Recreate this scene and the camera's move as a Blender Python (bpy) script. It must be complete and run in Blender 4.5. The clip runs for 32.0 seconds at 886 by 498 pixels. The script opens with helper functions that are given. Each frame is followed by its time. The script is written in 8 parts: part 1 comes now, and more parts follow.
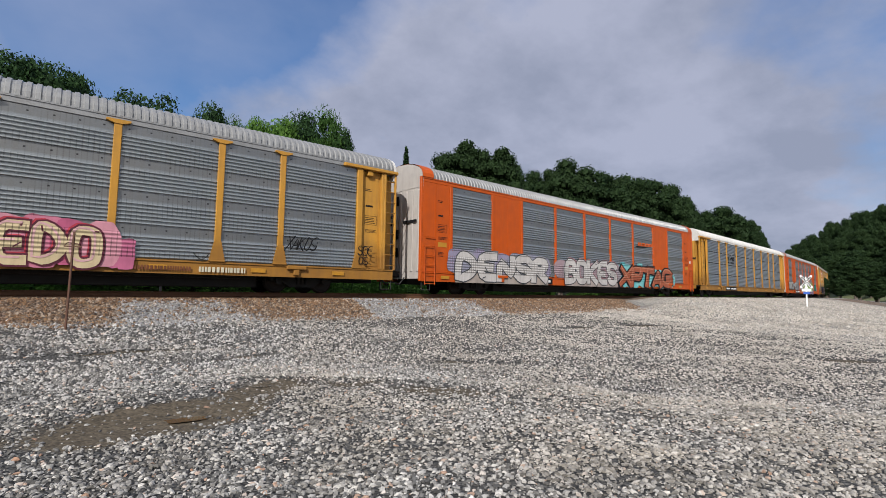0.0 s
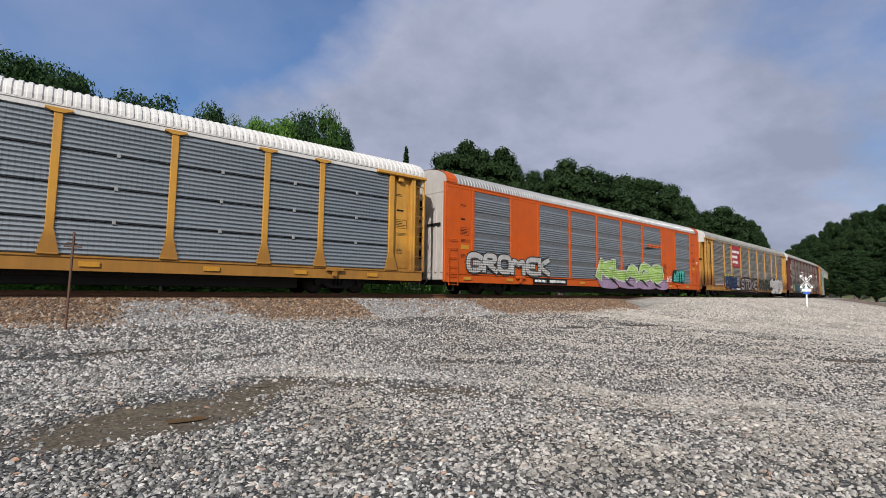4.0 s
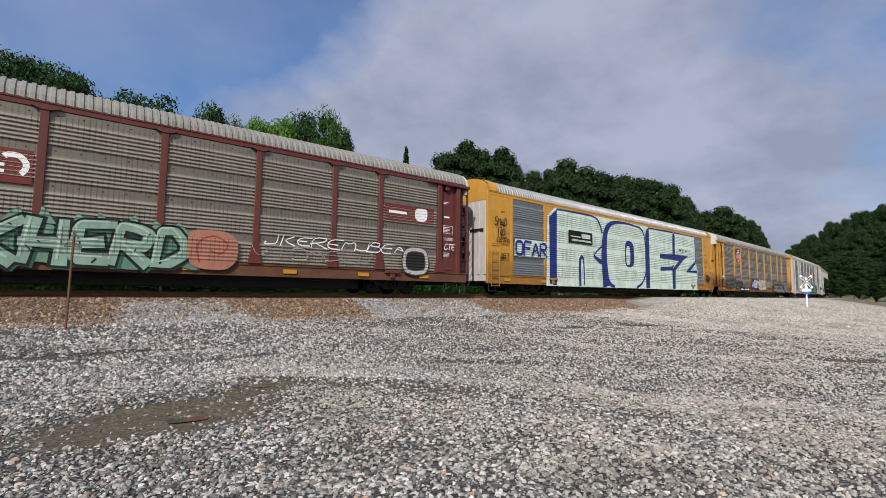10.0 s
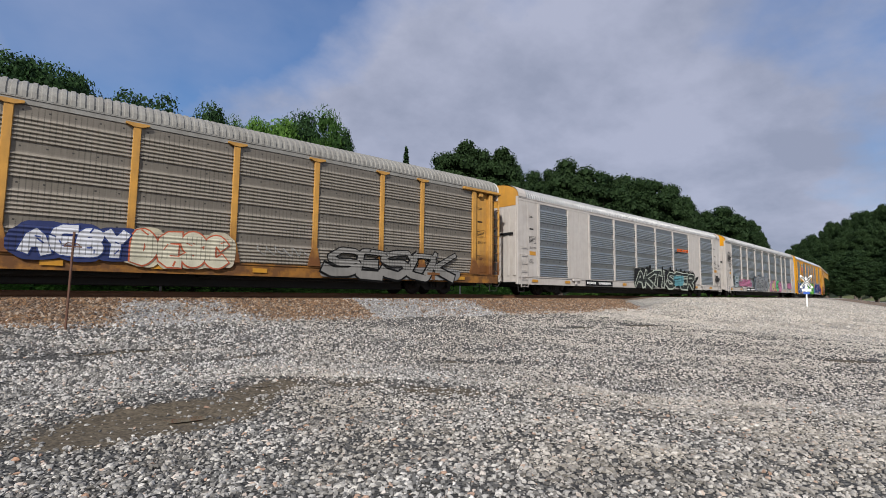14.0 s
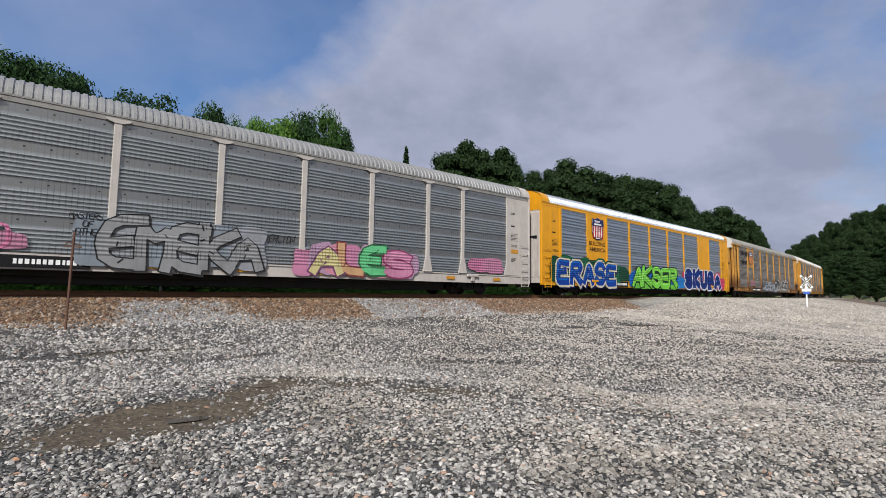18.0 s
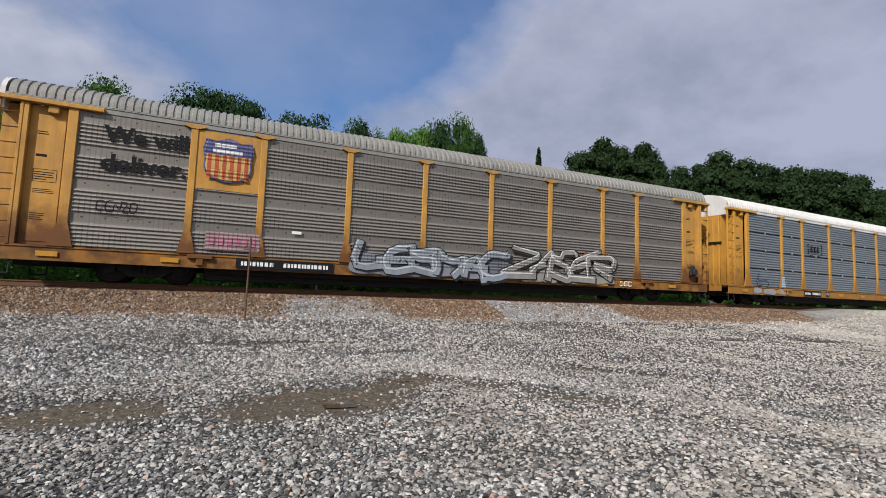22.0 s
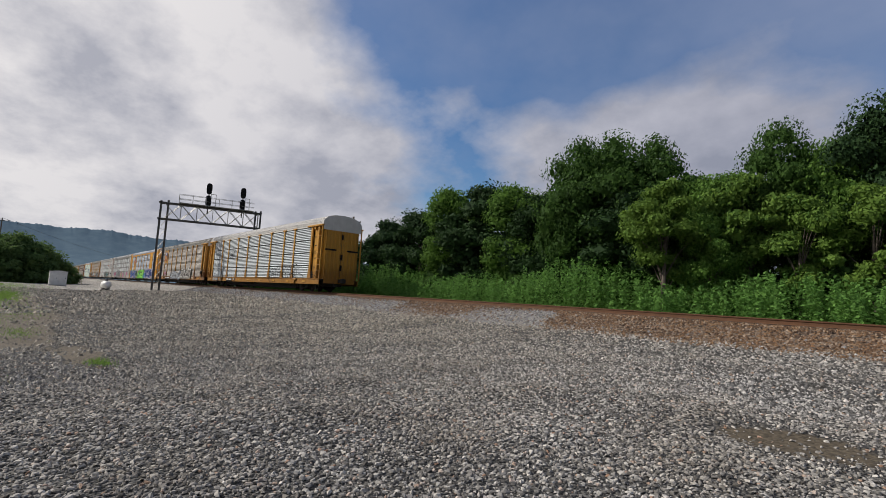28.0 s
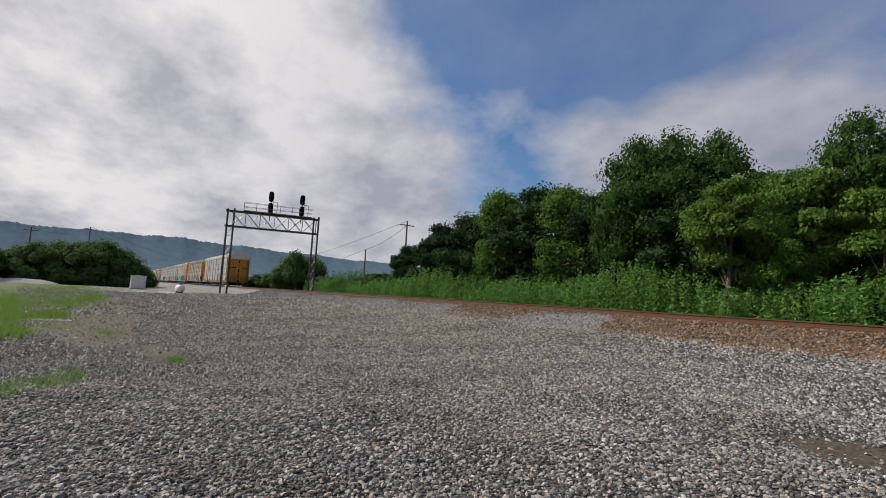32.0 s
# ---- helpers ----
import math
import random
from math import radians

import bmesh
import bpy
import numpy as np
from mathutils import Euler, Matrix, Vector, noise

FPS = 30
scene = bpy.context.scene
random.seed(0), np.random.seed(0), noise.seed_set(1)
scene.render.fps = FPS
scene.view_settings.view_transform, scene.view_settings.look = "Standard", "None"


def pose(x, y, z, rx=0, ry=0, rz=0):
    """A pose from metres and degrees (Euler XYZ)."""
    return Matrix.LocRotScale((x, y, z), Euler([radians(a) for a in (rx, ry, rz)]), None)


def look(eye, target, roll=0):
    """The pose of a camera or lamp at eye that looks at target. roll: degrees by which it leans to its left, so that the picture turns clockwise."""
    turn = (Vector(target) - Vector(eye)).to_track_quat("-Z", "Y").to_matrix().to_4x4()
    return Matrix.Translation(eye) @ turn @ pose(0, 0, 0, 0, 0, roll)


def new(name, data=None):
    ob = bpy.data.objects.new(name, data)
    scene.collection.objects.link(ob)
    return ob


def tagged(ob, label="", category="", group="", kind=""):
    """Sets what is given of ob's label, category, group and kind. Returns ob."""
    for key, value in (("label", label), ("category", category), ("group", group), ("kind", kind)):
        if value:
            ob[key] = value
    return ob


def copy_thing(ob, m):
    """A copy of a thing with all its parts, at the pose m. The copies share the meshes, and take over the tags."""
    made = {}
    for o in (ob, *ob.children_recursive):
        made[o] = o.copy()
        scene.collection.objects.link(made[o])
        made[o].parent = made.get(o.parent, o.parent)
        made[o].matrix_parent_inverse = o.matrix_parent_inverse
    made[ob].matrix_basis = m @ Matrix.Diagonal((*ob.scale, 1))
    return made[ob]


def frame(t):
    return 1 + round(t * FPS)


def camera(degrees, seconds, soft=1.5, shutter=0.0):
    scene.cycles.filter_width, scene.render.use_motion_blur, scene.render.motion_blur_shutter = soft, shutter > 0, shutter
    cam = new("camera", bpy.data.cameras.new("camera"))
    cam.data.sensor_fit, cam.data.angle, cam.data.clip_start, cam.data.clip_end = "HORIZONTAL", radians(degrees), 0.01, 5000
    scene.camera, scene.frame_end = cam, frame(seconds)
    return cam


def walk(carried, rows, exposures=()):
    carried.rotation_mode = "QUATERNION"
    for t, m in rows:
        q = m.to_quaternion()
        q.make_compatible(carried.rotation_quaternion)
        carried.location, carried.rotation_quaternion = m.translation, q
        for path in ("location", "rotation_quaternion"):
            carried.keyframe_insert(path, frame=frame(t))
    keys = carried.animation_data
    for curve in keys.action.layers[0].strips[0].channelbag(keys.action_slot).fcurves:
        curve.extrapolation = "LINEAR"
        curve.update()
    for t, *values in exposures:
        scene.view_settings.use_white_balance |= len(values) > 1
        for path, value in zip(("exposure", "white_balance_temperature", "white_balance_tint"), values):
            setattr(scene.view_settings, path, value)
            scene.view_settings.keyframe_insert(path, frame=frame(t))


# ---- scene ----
cam = camera(84.7, 32.0, 0.9)
PATH = [
    (0.0, pose(-0.000, 0.000, 1.60, 95.106, -0.699, -35.976)),
    (10.0, pose(-0.000, 0.000, 1.60, 95.106, -0.699, -35.976)),
    (20.0, pose(-0.000, 0.000, 1.60, 95.106, -0.699, -35.976)),
    (20.6, pose(-0.000, 0.000, 1.60, 95.106, -0.699, -35.976)),
    (20.8, pose(0.028, 0.073, 1.60, 95.079, -0.702, -35.912)),
    (21.0, pose(0.030, 0.079, 1.60, 95.071, -0.698, -35.907)),
    (21.2, pose(0.033, 0.096, 1.60, 95.081, -0.647, -34.008)),
    (21.4, pose(0.035, 0.115, 1.60, 95.109, -0.723, -32.527)),
    (21.6, pose(0.020, 0.094, 1.60, 95.107, -1.018, -29.321)),
    (21.8, pose(-0.013, 0.035, 1.60, 95.080, -1.511, -24.392)),
    (22.0, pose(-0.047, -0.024, 1.60, 95.065, -2.066, -20.587)),
    (22.2, pose(-0.043, -0.027, 1.60, 95.117, -2.437, -14.298)),
    (22.4, pose(-0.039, -0.031, 1.60, 95.164, -2.734, -9.134)),
    (22.6, pose(-0.047, -0.066, 1.60, 95.151, -2.951, -3.833)),
    (22.8, pose(-0.065, -0.135, 1.60, 95.110, -3.127, 1.607)),
    (23.0, pose(-0.084, -0.207, 1.60, 95.147, -3.356, 5.993)),
    (23.2, pose(-0.072, -0.225, 1.60, 95.000, -3.382, 11.174)),
    (23.4, pose(-0.065, -0.223, 1.60, 95.075, -3.572, 16.961)),
    (23.6, pose(-0.043, -0.202, 1.60, 95.176, -3.598, 20.778)),
    (23.8, pose(-0.004, -0.162, 1.60, 95.196, -3.342, 23.453)),
    (24.0, pose(0.034, -0.127, 1.60, 95.191, -3.061, 25.399)),
    (24.2, pose(0.017, -0.224, 1.60, 95.225, -2.955, 28.685)),
    (24.4, pose(0.000, -0.331, 1.60, 95.261, -3.014, 31.243)),
    (24.6, pose(-0.001, -0.387, 1.60, 95.287, -3.115, 33.641)),
    (24.8, pose(0.014, -0.395, 1.60, 95.306, -3.152, 35.879)),
    (25.0, pose(0.029, -0.416, 1.60, 95.338, -3.102, 37.082)),
    (25.2, pose(0.043, -0.423, 1.60, 95.421, -2.994, 39.714)),
    (25.4, pose(0.058, -0.448, 1.60, 95.443, -2.984, 41.312)),
    (25.6, pose(0.071, -0.467, 1.60, 95.425, -3.066, 42.771)),
    (25.8, pose(0.084, -0.482, 1.60, 95.421, -3.149, 43.764)),
    (26.0, pose(0.097, -0.577, 1.60, 95.506, -3.081, 44.310)),
    (26.2, pose(0.094, -0.576, 1.60, 95.577, -2.997, 46.367)),
    (26.4, pose(0.094, -0.593, 1.60, 95.611, -3.001, 47.326)),
    (26.5, pose(0.094, -0.609, 1.60, 95.618, -3.069, 46.632)),
    (28.5, pose(0.138, -0.611, 1.60, 95.739, -3.194, 51.562)),
    (29.0, pose(0.184, -0.620, 1.60, 95.747, -3.148, 52.265)),
    (29.5, pose(0.207, -0.624, 1.60, 95.766, -3.130, 52.852)),
    (30.0, pose(0.209, -0.638, 1.60, 95.766, -3.134, 53.756)),
    (30.5, pose(0.209, -0.632, 1.60, 95.753, -3.168, 54.639)),
    (31.0, pose(0.240, -0.654, 1.60, 95.767, -3.193, 55.451)),
    (31.5, pose(0.246, -0.659, 1.60, 95.759, -3.235, 56.076)),
    (32.0, pose(0.261, -0.656, 1.60, 95.735, -3.282, 56.509)),
]
walk(cam, PATH, [(0.0, 0.0, 6330, 10), (21.0, 0.0, 6330, 10), (23.0, 0.03, 6330, 10), (24.0, 0.06, 6400, 10), (24.5, -0.10, 6450, 10), (25.0, -0.24, 6500, 10), (26.0, -0.36, 6600, 10), (29.0, -0.22, 6750, 10), (30.0, -0.27, 6750, 10), (32.0, -0.24, 6750, 10)])

# ---- sky and sun ----
SUN_DIR = Vector((-0.76, -0.65, 0.0)).normalized() * math.cos(radians(36)) + Vector((0, 0, math.sin(radians(36))))


def link(nt, a, b):
    nt.links.new(a, b)


def node(nt, kind, **sets):
    """A node with its inputs set by name or number; sockets given as values are linked."""
    n = nt.nodes.new(kind)
    for key, value in sets.items():
        if key.startswith("i_"):
            name = key[2:]
            s = n.inputs[int(name)] if name.isdigit() else n.inputs[name.replace("_", " ")]
            if isinstance(value, bpy.types.NodeSocket):
                nt.links.new(value, s)
            else:
                s.default_value = value
        elif key == "op":
            n.operation = value
    return n


def math_node(nt, op, a, b=0.0, clamp=False):
    n = node(nt, "ShaderNodeMath", op=op, i_0=a, i_1=b)
    n.use_clamp = clamp
    return n.outputs[0]


def mix(nt, fac, a, b, blend="MIX"):
    n = nt.nodes.new("ShaderNodeMix")
    n.data_type, n.blend_type = "RGBA", blend
    for s, value in ((n.inputs[0], fac), (n.inputs[6], a), (n.inputs[7], b)):
        if isinstance(value, bpy.types.NodeSocket):
            nt.links.new(value, s)
        elif isinstance(value, (int, float)):
            s.default_value = value
        else:
            s.default_value = (*value, 1.0)
    return n.outputs[2]


def ramp(nt, fac, lo, hi):
    n = nt.nodes.new("ShaderNodeMapRange")
    n.clamp = True
    nt.links.new(fac, n.inputs[0])
    n.inputs[1].default_value, n.inputs[2].default_value = lo, hi
    return n.outputs[0]


def noise_node(nt, vec, scale, detail=4.0, rough=0.55):
    return node(nt, "ShaderNodeTexNoise", i_Vector=vec, i_Scale=scale, i_Detail=detail, i_Roughness=rough).outputs[0]


def make_world():
    w = bpy.data.worlds.new("sky")
    w.use_nodes = True
    scene.world = w
    nt = w.node_tree
    nt.nodes.clear()
    sky = nt.nodes.new("ShaderNodeTexSky")
    sky.sky_type, sky.sun_disc = "NISHITA", False
    sky.sun_elevation, sky.sun_rotation = radians(36), radians(229.5)
    sky.air_density, sky.dust_density, sky.ozone_density = 1.0, 0.6, 2.0
    deep = node(nt, "ShaderNodeHueSaturation", i_Color=sky.outputs[0], i_Hue=0.505, i_Saturation=1.38, i_Value=1.0)
    blue = node(nt, "ShaderNodeVectorMath", op="SCALE", i_0=deep.outputs[0])
    blue.inputs["Scale"].default_value = SKY
    co = nt.nodes.new("ShaderNodeTexCoord").outputs["Generated"]
    xyz = node(nt, "ShaderNodeSeparateXYZ", i_0=co)
    up = math_node(nt, "MAXIMUM", xyz.outputs[2], 0.0)
    flat = math_node(nt, "ADD", up, 0.38)
    px, py = math_node(nt, "DIVIDE", xyz.outputs[0], flat), math_node(nt, "DIVIDE", xyz.outputs[1], flat)
    plane = node(nt, "ShaderNodeCombineXYZ", i_0=px, i_1=py, i_2=0.0).outputs[0]
    shifted = node(nt, "ShaderNodeVectorMath", op="ADD", i_0=plane, i_1=CLOUD_SHIFT).outputs[0]
    big = noise_node(nt, shifted, 0.85, 3.0, 0.5)
    fine = noise_node(nt, shifted, 2.6, 8.0, 0.56)
    # the overcast thickens towards the sun and low in the sky, and opens in a belt of blue
    sunward = node(nt, "ShaderNodeVectorMath", op="DOT_PRODUCT", i_0=co, i_1=tuple(SUN_DIR)).outputs["Value"]
    dens = math_node(nt, "ADD", math_node(nt, "MULTIPLY", big, 0.46), math_node(nt, "MULTIPLY", fine, 0.54))
    dens = math_node(nt, "ADD", dens, math_node(nt, "MULTIPLY", math_node(nt, "POWER", math_node(nt, "MAXIMUM", sunward, 0.0), 2.0), 0.30))
    low = math_node(nt, "SUBTRACT", 1.0, math_node(nt, "MULTIPLY", up, 2.2, True), True)
    dens = math_node(nt, "ADD", dens, math_node(nt, "MULTIPLY", low, 0.10))
    for (d, width, amount) in CLOUD_SPOTS:
        dv = Vector(d).normalized()
        dot = node(nt, "ShaderNodeVectorMath", op="DOT_PRODUCT", i_0=co, i_1=tuple(dv)).outputs["Value"]
        spot = ramp(nt, dot, math.cos(radians(width)), 1.0)
        dens = math_node(nt, "ADD", dens, math_node(nt, "MULTIPLY", spot, amount))
    cover = ramp(nt, dens, 0.465, 0.635)
    cover = math_node(nt, "MULTIPLY", cover, 0.97)
    # a thin high veil lies over the blue
    veil = ramp(nt, noise_node(nt, shifted, 1.2, 6.0, 0.55), 0.36, 0.68)
    veil = math_node(nt, "ADD", math_node(nt, "MULTIPLY", veil, 0.58), 0.12)
    lit = ramp(nt, sunward, -0.55, 0.8)
    shade = ramp(nt, noise_node(nt, shifted, 2.7, 8.0, 0.58), 0.38, 0.61)
    grey = mix(nt, shade, CLOUD_DARK, CLOUD_MID)
    white = mix(nt, lit, grey, CLOUD_LIT)
    white = mix(nt, math_node(nt, "MULTIPLY", math_node(nt, "ADD", math_node(nt, "MULTIPLY", shade, 0.72), 0.28), lit), grey, white)
    col = mix(nt, cover, mix(nt, veil, blue.outputs[0], CLOUD_VEIL), white)
    bg = node(nt, "ShaderNodeBackground", i_Color=col, i_Strength=1.0)
    out = nt.nodes.new("ShaderNodeOutputWorld")
    nt.links.new(bg.outputs[0], out.inputs[0])


SKY = 0.118
CLOUD_SHIFT = (3.1, 1.7, 0.0)
CLOUD_DARK, CLOUD_MID, CLOUD_LIT, CLOUD_VEIL = (0.31, 0.34, 0.445), (0.43, 0.455, 0.575), (0.98, 0.965, 0.99), (0.33, 0.39, 0.57)


def towards(az, el):
    """A direction by its turn to the left of the y axis and its height, in degrees."""
    a, e = radians(az), radians(el)
    return (-math.sin(a) * math.cos(e), math.cos(a) * math.cos(e), math.sin(e))


# where the cloud thickens or opens: direction, radius in degrees, amount
CLOUD_SPOTS = [(towards(-46, 24), 34, 0.16), (towards(-20, 38), 14, -0.08), (towards(4, 38), 24, -0.22), (towards(36, 44), 24, -0.24), (towards(50, 26), 11, -0.08), (towards(32, 34), 13, -0.10), (towards(-18, 27), 12, -0.09), (towards(62, 31), 14, -0.24), (towards(49, 14), 10, -0.12), (towards(-2, 22), 10, -0.08),
               (towards(20, 19), 15, 0.24), (towards(36, 15), 12, 0.12), (towards(84, 24), 36, 0.16), (towards(-62, 10), 16, 0.2)]
make_world()
sun = new("sun", bpy.data.lights.new("sun", "SUN"))
sun.data.energy, sun.data.angle, sun.data.color = 5.0, radians(0.8), (1.0, 0.955, 0.895)
sun.matrix_world = look((0, 0, 60), Vector((0, 0, 60)) - SUN_DIR)


# ---- mesh tools ----
class Geo:
    """Vertices and faces that are gathered into one mesh."""

    def __init__(self):
        self.v, self.f = [], []

    def add(self, verts, faces):
        n = len(self.v)
        self.v += [tuple(p) for p in verts]
        self.f += [tuple(i + n for i in f) for f in faces]
        return self

    def box(self, x0, x1, y0, y1, z0, z1, c=0.0):
        """A box with its edges cut back by c."""
        if c <= 0:
            vs = [(x, y, z) for x in (x0, x1) for y in (y0, y1) for z in (z0, z1)]
            return self.add(vs, [(0, 1, 3, 2), (4, 6, 7, 5), (0, 4, 5, 1), (2, 3, 7, 6), (0, 2, 6, 4), (1, 5, 7, 3)])
        c = min(c, 0.45 * min(x1 - x0, y1 - y0, z1 - z0))
        lo, hi = (x0, y0, z0), (x1, y1, z1)
        vs, index = [], {}
        for bits in range(8):
            s = [(bits >> a) & 1 for a in range(3)]
            for a in range(3):
                p = [(hi[k] if s[k] else lo[k]) + (0 if k == a else (-c if s[k] else c)) for k in range(3)]
                index[bits, a] = len(vs)
                vs.append(p)
        fs = []
        for a in range(3):
            b, d = (a + 1) % 3, (a + 2) % 3
            for s in (0, 1):
                ring = [(s << a) | (i << b) | (j << d) for i, j in ((0, 0), (1, 0), (1, 1), (0, 1))]
                fs.append([index[r, a] for r in (ring if s else ring[::-1])])
            for i in (0, 1):
                for j in (0, 1):
                    p, q = (i << b) | (j << d), (1 << a) | (i << b) | (j << d)
                    e = [index[p, b], index[q, b], index[q, d], index[p, d]]
                    fs.append(e if (i ^ j) == 0 else e[::-1])
        for bits in range(8):
            e = [index[bits, a] for a in range(3)]
            fs.append(e if bin(bits).count("1") % 2 else e[::-1])
        return self.add(vs, fs)

    def tube(self, a, b, r0, r1=None, n=8, caps=True):
        a, b = Vector(a), Vector(b)
        r1 = r0 if r1 is None else r1
        w = (b - a).normalized()
        u = w.orthogonal().normalized()
        v = w.cross(u)
        vs = []
        for p, r in ((a, r0), (b, r1)):
            vs += [p + (u * math.cos(2 * math.pi * i / n) + v * math.sin(2 * math.pi * i / n)) * r for i in range(n)]
        fs = [(i, (i + 1) % n, n + (i + 1) % n, n + i) for i in range(n)]
        if caps:
            fs += [tuple(range(n))[::-1], tuple(range(n, 2 * n))]
        return self.add(vs, fs)

    def bend(self, pts, r, n=6):
        for a, b in zip(pts[:-1], pts[1:]):
            self.tube(a, b, r, None, n)
        return self

    def prism(self, poly, axis, lo, hi):
        """A polygon of (u, v) pulled along an axis from lo to hi."""
        order = {"x": lambda u, v, w: (w, u, v), "y": lambda u, v, w: (u, w, v), "z": lambda u, v, w: (u, v, w)}[axis]
        n = len(poly)
        vs = [order(u, v, lo) for u, v in poly] + [order(u, v, hi) for u, v in poly]
        fs = [(i, (i + 1) % n, n + (i + 1) % n, n + i) for i in range(n)] + [tuple(range(n))[::-1], tuple(range(n, 2 * n))]
        return self.add(vs, fs)

    def lathe(self, prof, n, axis="z", at=(0, 0, 0)):
        """A profile of (radius, height) turned round an axis."""
        vs, m = [], len(prof)
        for i in range(n):
            a = 2 * math.pi * i / n
            for r, h in prof:
                p = {"z": (r * math.cos(a), r * math.sin(a), h), "y": (r * math.cos(a), h, r * math.sin(a)), "x": (h, r * math.cos(a), r * math.sin(a))}[axis]
                vs.append((p[0] + at[0], p[1] + at[1], p[2] + at[2]))
        fs = [(i * m + j, ((i + 1) % n) * m + j, ((i + 1) % n) * m + j + 1, i * m + j + 1) for i in range(n) for j in range(m - 1)]
        return self.add(vs, fs)

    def mesh(self, name, mat, smooth=False, normals=True):
        me = bpy.data.meshes.new(name)
        me.from_pydata(self.v, [], self.f)
        if normals:
            bm = bmesh.new()
            bm.from_mesh(me)
            bmesh.ops.recalc_face_normals(bm, faces=bm.faces)
            bm.to_mesh(me)
            bm.free()
        me.materials.append(mat)
        if smooth:
            me.polygons.foreach_set("use_smooth", [True] * len(me.polygons))
        return me


def part(name, me, parent, label="", at=None):
    """One mesh object under a thing or a part."""
    ob = new(name, me)
    ob.parent = parent
    if at is not None:
        ob.matrix_basis = at
    if label:
        tagged(ob, label)
    return ob


def array_mesh(name, verts, faces, mat, smooth=False):
    """A mesh from numpy arrays; all faces have the same number of corners."""
    me = bpy.data.meshes.new(name)
    k = faces.shape[1]
    me.vertices.add(len(verts))
    me.vertices.foreach_set("co", np.ascontiguousarray(verts, dtype=np.float32).ravel())
    me.loops.add(faces.size)
    me.loops.foreach_set("vertex_index", np.ascontiguousarray(faces, dtype=np.int32).ravel())
    me.polygons.add(len(faces))
    me.polygons.foreach_set("loop_start", np.arange(0, faces.size, k, dtype=np.int32))
    me.polygons.foreach_set("use_smooth", np.full(len(faces), smooth))
    me.update(calc_edges=True)
    me.materials.append(mat)
    return me


# ---- materials ----
def base_mat(name, rough=0.6, metal=0.0, spec=0.5):
    m = bpy.data.materials.new(name)
    m.use_nodes = True
    nt = m.node_tree
    b = nt.nodes["Principled BSDF"]
    b.inputs["Roughness"].default_value, b.inputs["Metallic"].default_value = rough, metal
    b.inputs["Specular IOR Level"].default_value = spec
    return m, nt, b


def bump(nt, b, height, strength, dist=0.01):
    n = node(nt, "ShaderNodeBump", i_Height=height, i_Strength=strength, i_Distance=dist)
    nt.links.new(n.outputs[0], b.inputs["Normal"])


def coords(nt, scale=(1, 1, 1)):
    co = nt.nodes.new("ShaderNodeTexCoord").outputs["Object"]
    if scale == (1, 1, 1):
        return co
    return node(nt, "ShaderNodeMapping", i_Vector=co, i_Scale=scale).outputs[0]


def paint(name, col, rough=0.45, dirt=0.35, dirt_col=(0.10, 0.085, 0.07), rust=0.1, metal=0.0, seed=0.0, streaks=0.6, foot=0.0, blots=0.0):
    """Weathered paint: broad grime, streaks that run down, rust spots and a fine orange peel."""
    m, nt, b = base_mat(name, rough, metal, 0.22)
    raw = coords(nt)
    co = node(nt, "ShaderNodeVectorMath", op="ADD", i_0=raw, i_1=(seed, seed * 0.7, seed * 1.3)).outputs[0]
    broad = ramp(nt, noise_node(nt, co, 0.9, 5.0, 0.6), 0.35, 0.75)
    st = node(nt, "ShaderNodeMapping", i_Vector=co, i_Scale=(7.0, 7.0, 0.45)).outputs[0]
    streak = ramp(nt, noise_node(nt, st, 1.0, 4.0, 0.6), 0.42, 0.78)
    fac = math_node(nt, "MULTIPLY", math_node(nt, "ADD", math_node(nt, "MULTIPLY", broad, 0.55), math_node(nt, "MULTIPLY", streak, streaks)), dirt, True)
    c = mix(nt, fac, col, dirt_col)
    if blots:
        patches = ramp(nt, noise_node(nt, co, 1.7, 6.0, 0.62), 0.42, 0.58)
        c = mix(nt, math_node(nt, "MULTIPLY", patches, blots), c, (0.075, 0.035, 0.018))
    if foot:
        low = ramp(nt, node(nt, "ShaderNodeSeparateXYZ", i_0=raw).outputs[2], 2.5, 1.05)
        wear = ramp(nt, math_node(nt, "ADD", low, math_node(nt, "SUBTRACT", noise_node(nt, co, 2.5, 5.0, 0.6), 0.5)), 0.22, 0.80)
        c = mix(nt, math_node(nt, "MULTIPLY", wear, foot), c, (0.105, 0.038, 0.015))
    spots = ramp(nt, noise_node(nt, co, 6.0, 6.0, 0.7), 0.66, 0.74)
    c = mix(nt, math_node(nt, "MULTIPLY", spots, rust * 3.0, True), c, (0.20, 0.075, 0.03))
    fade = mix(nt, ramp(nt, noise_node(nt, co, 2.3, 3.0), 0.3, 0.8), mix(nt, 0.16, c, (0.01, 0.01, 0.01)), c)
    nt.links.new(fade, b.inputs["Base Color"])
    nt.links.new(math_node(nt, "ADD", math_node(nt, "MULTIPLY", fac, 0.4), rough, True), b.inputs["Roughness"])
    bump(nt, b, noise_node(nt, co, 14.0, 3.0), 0.12, 0.01)
    return m


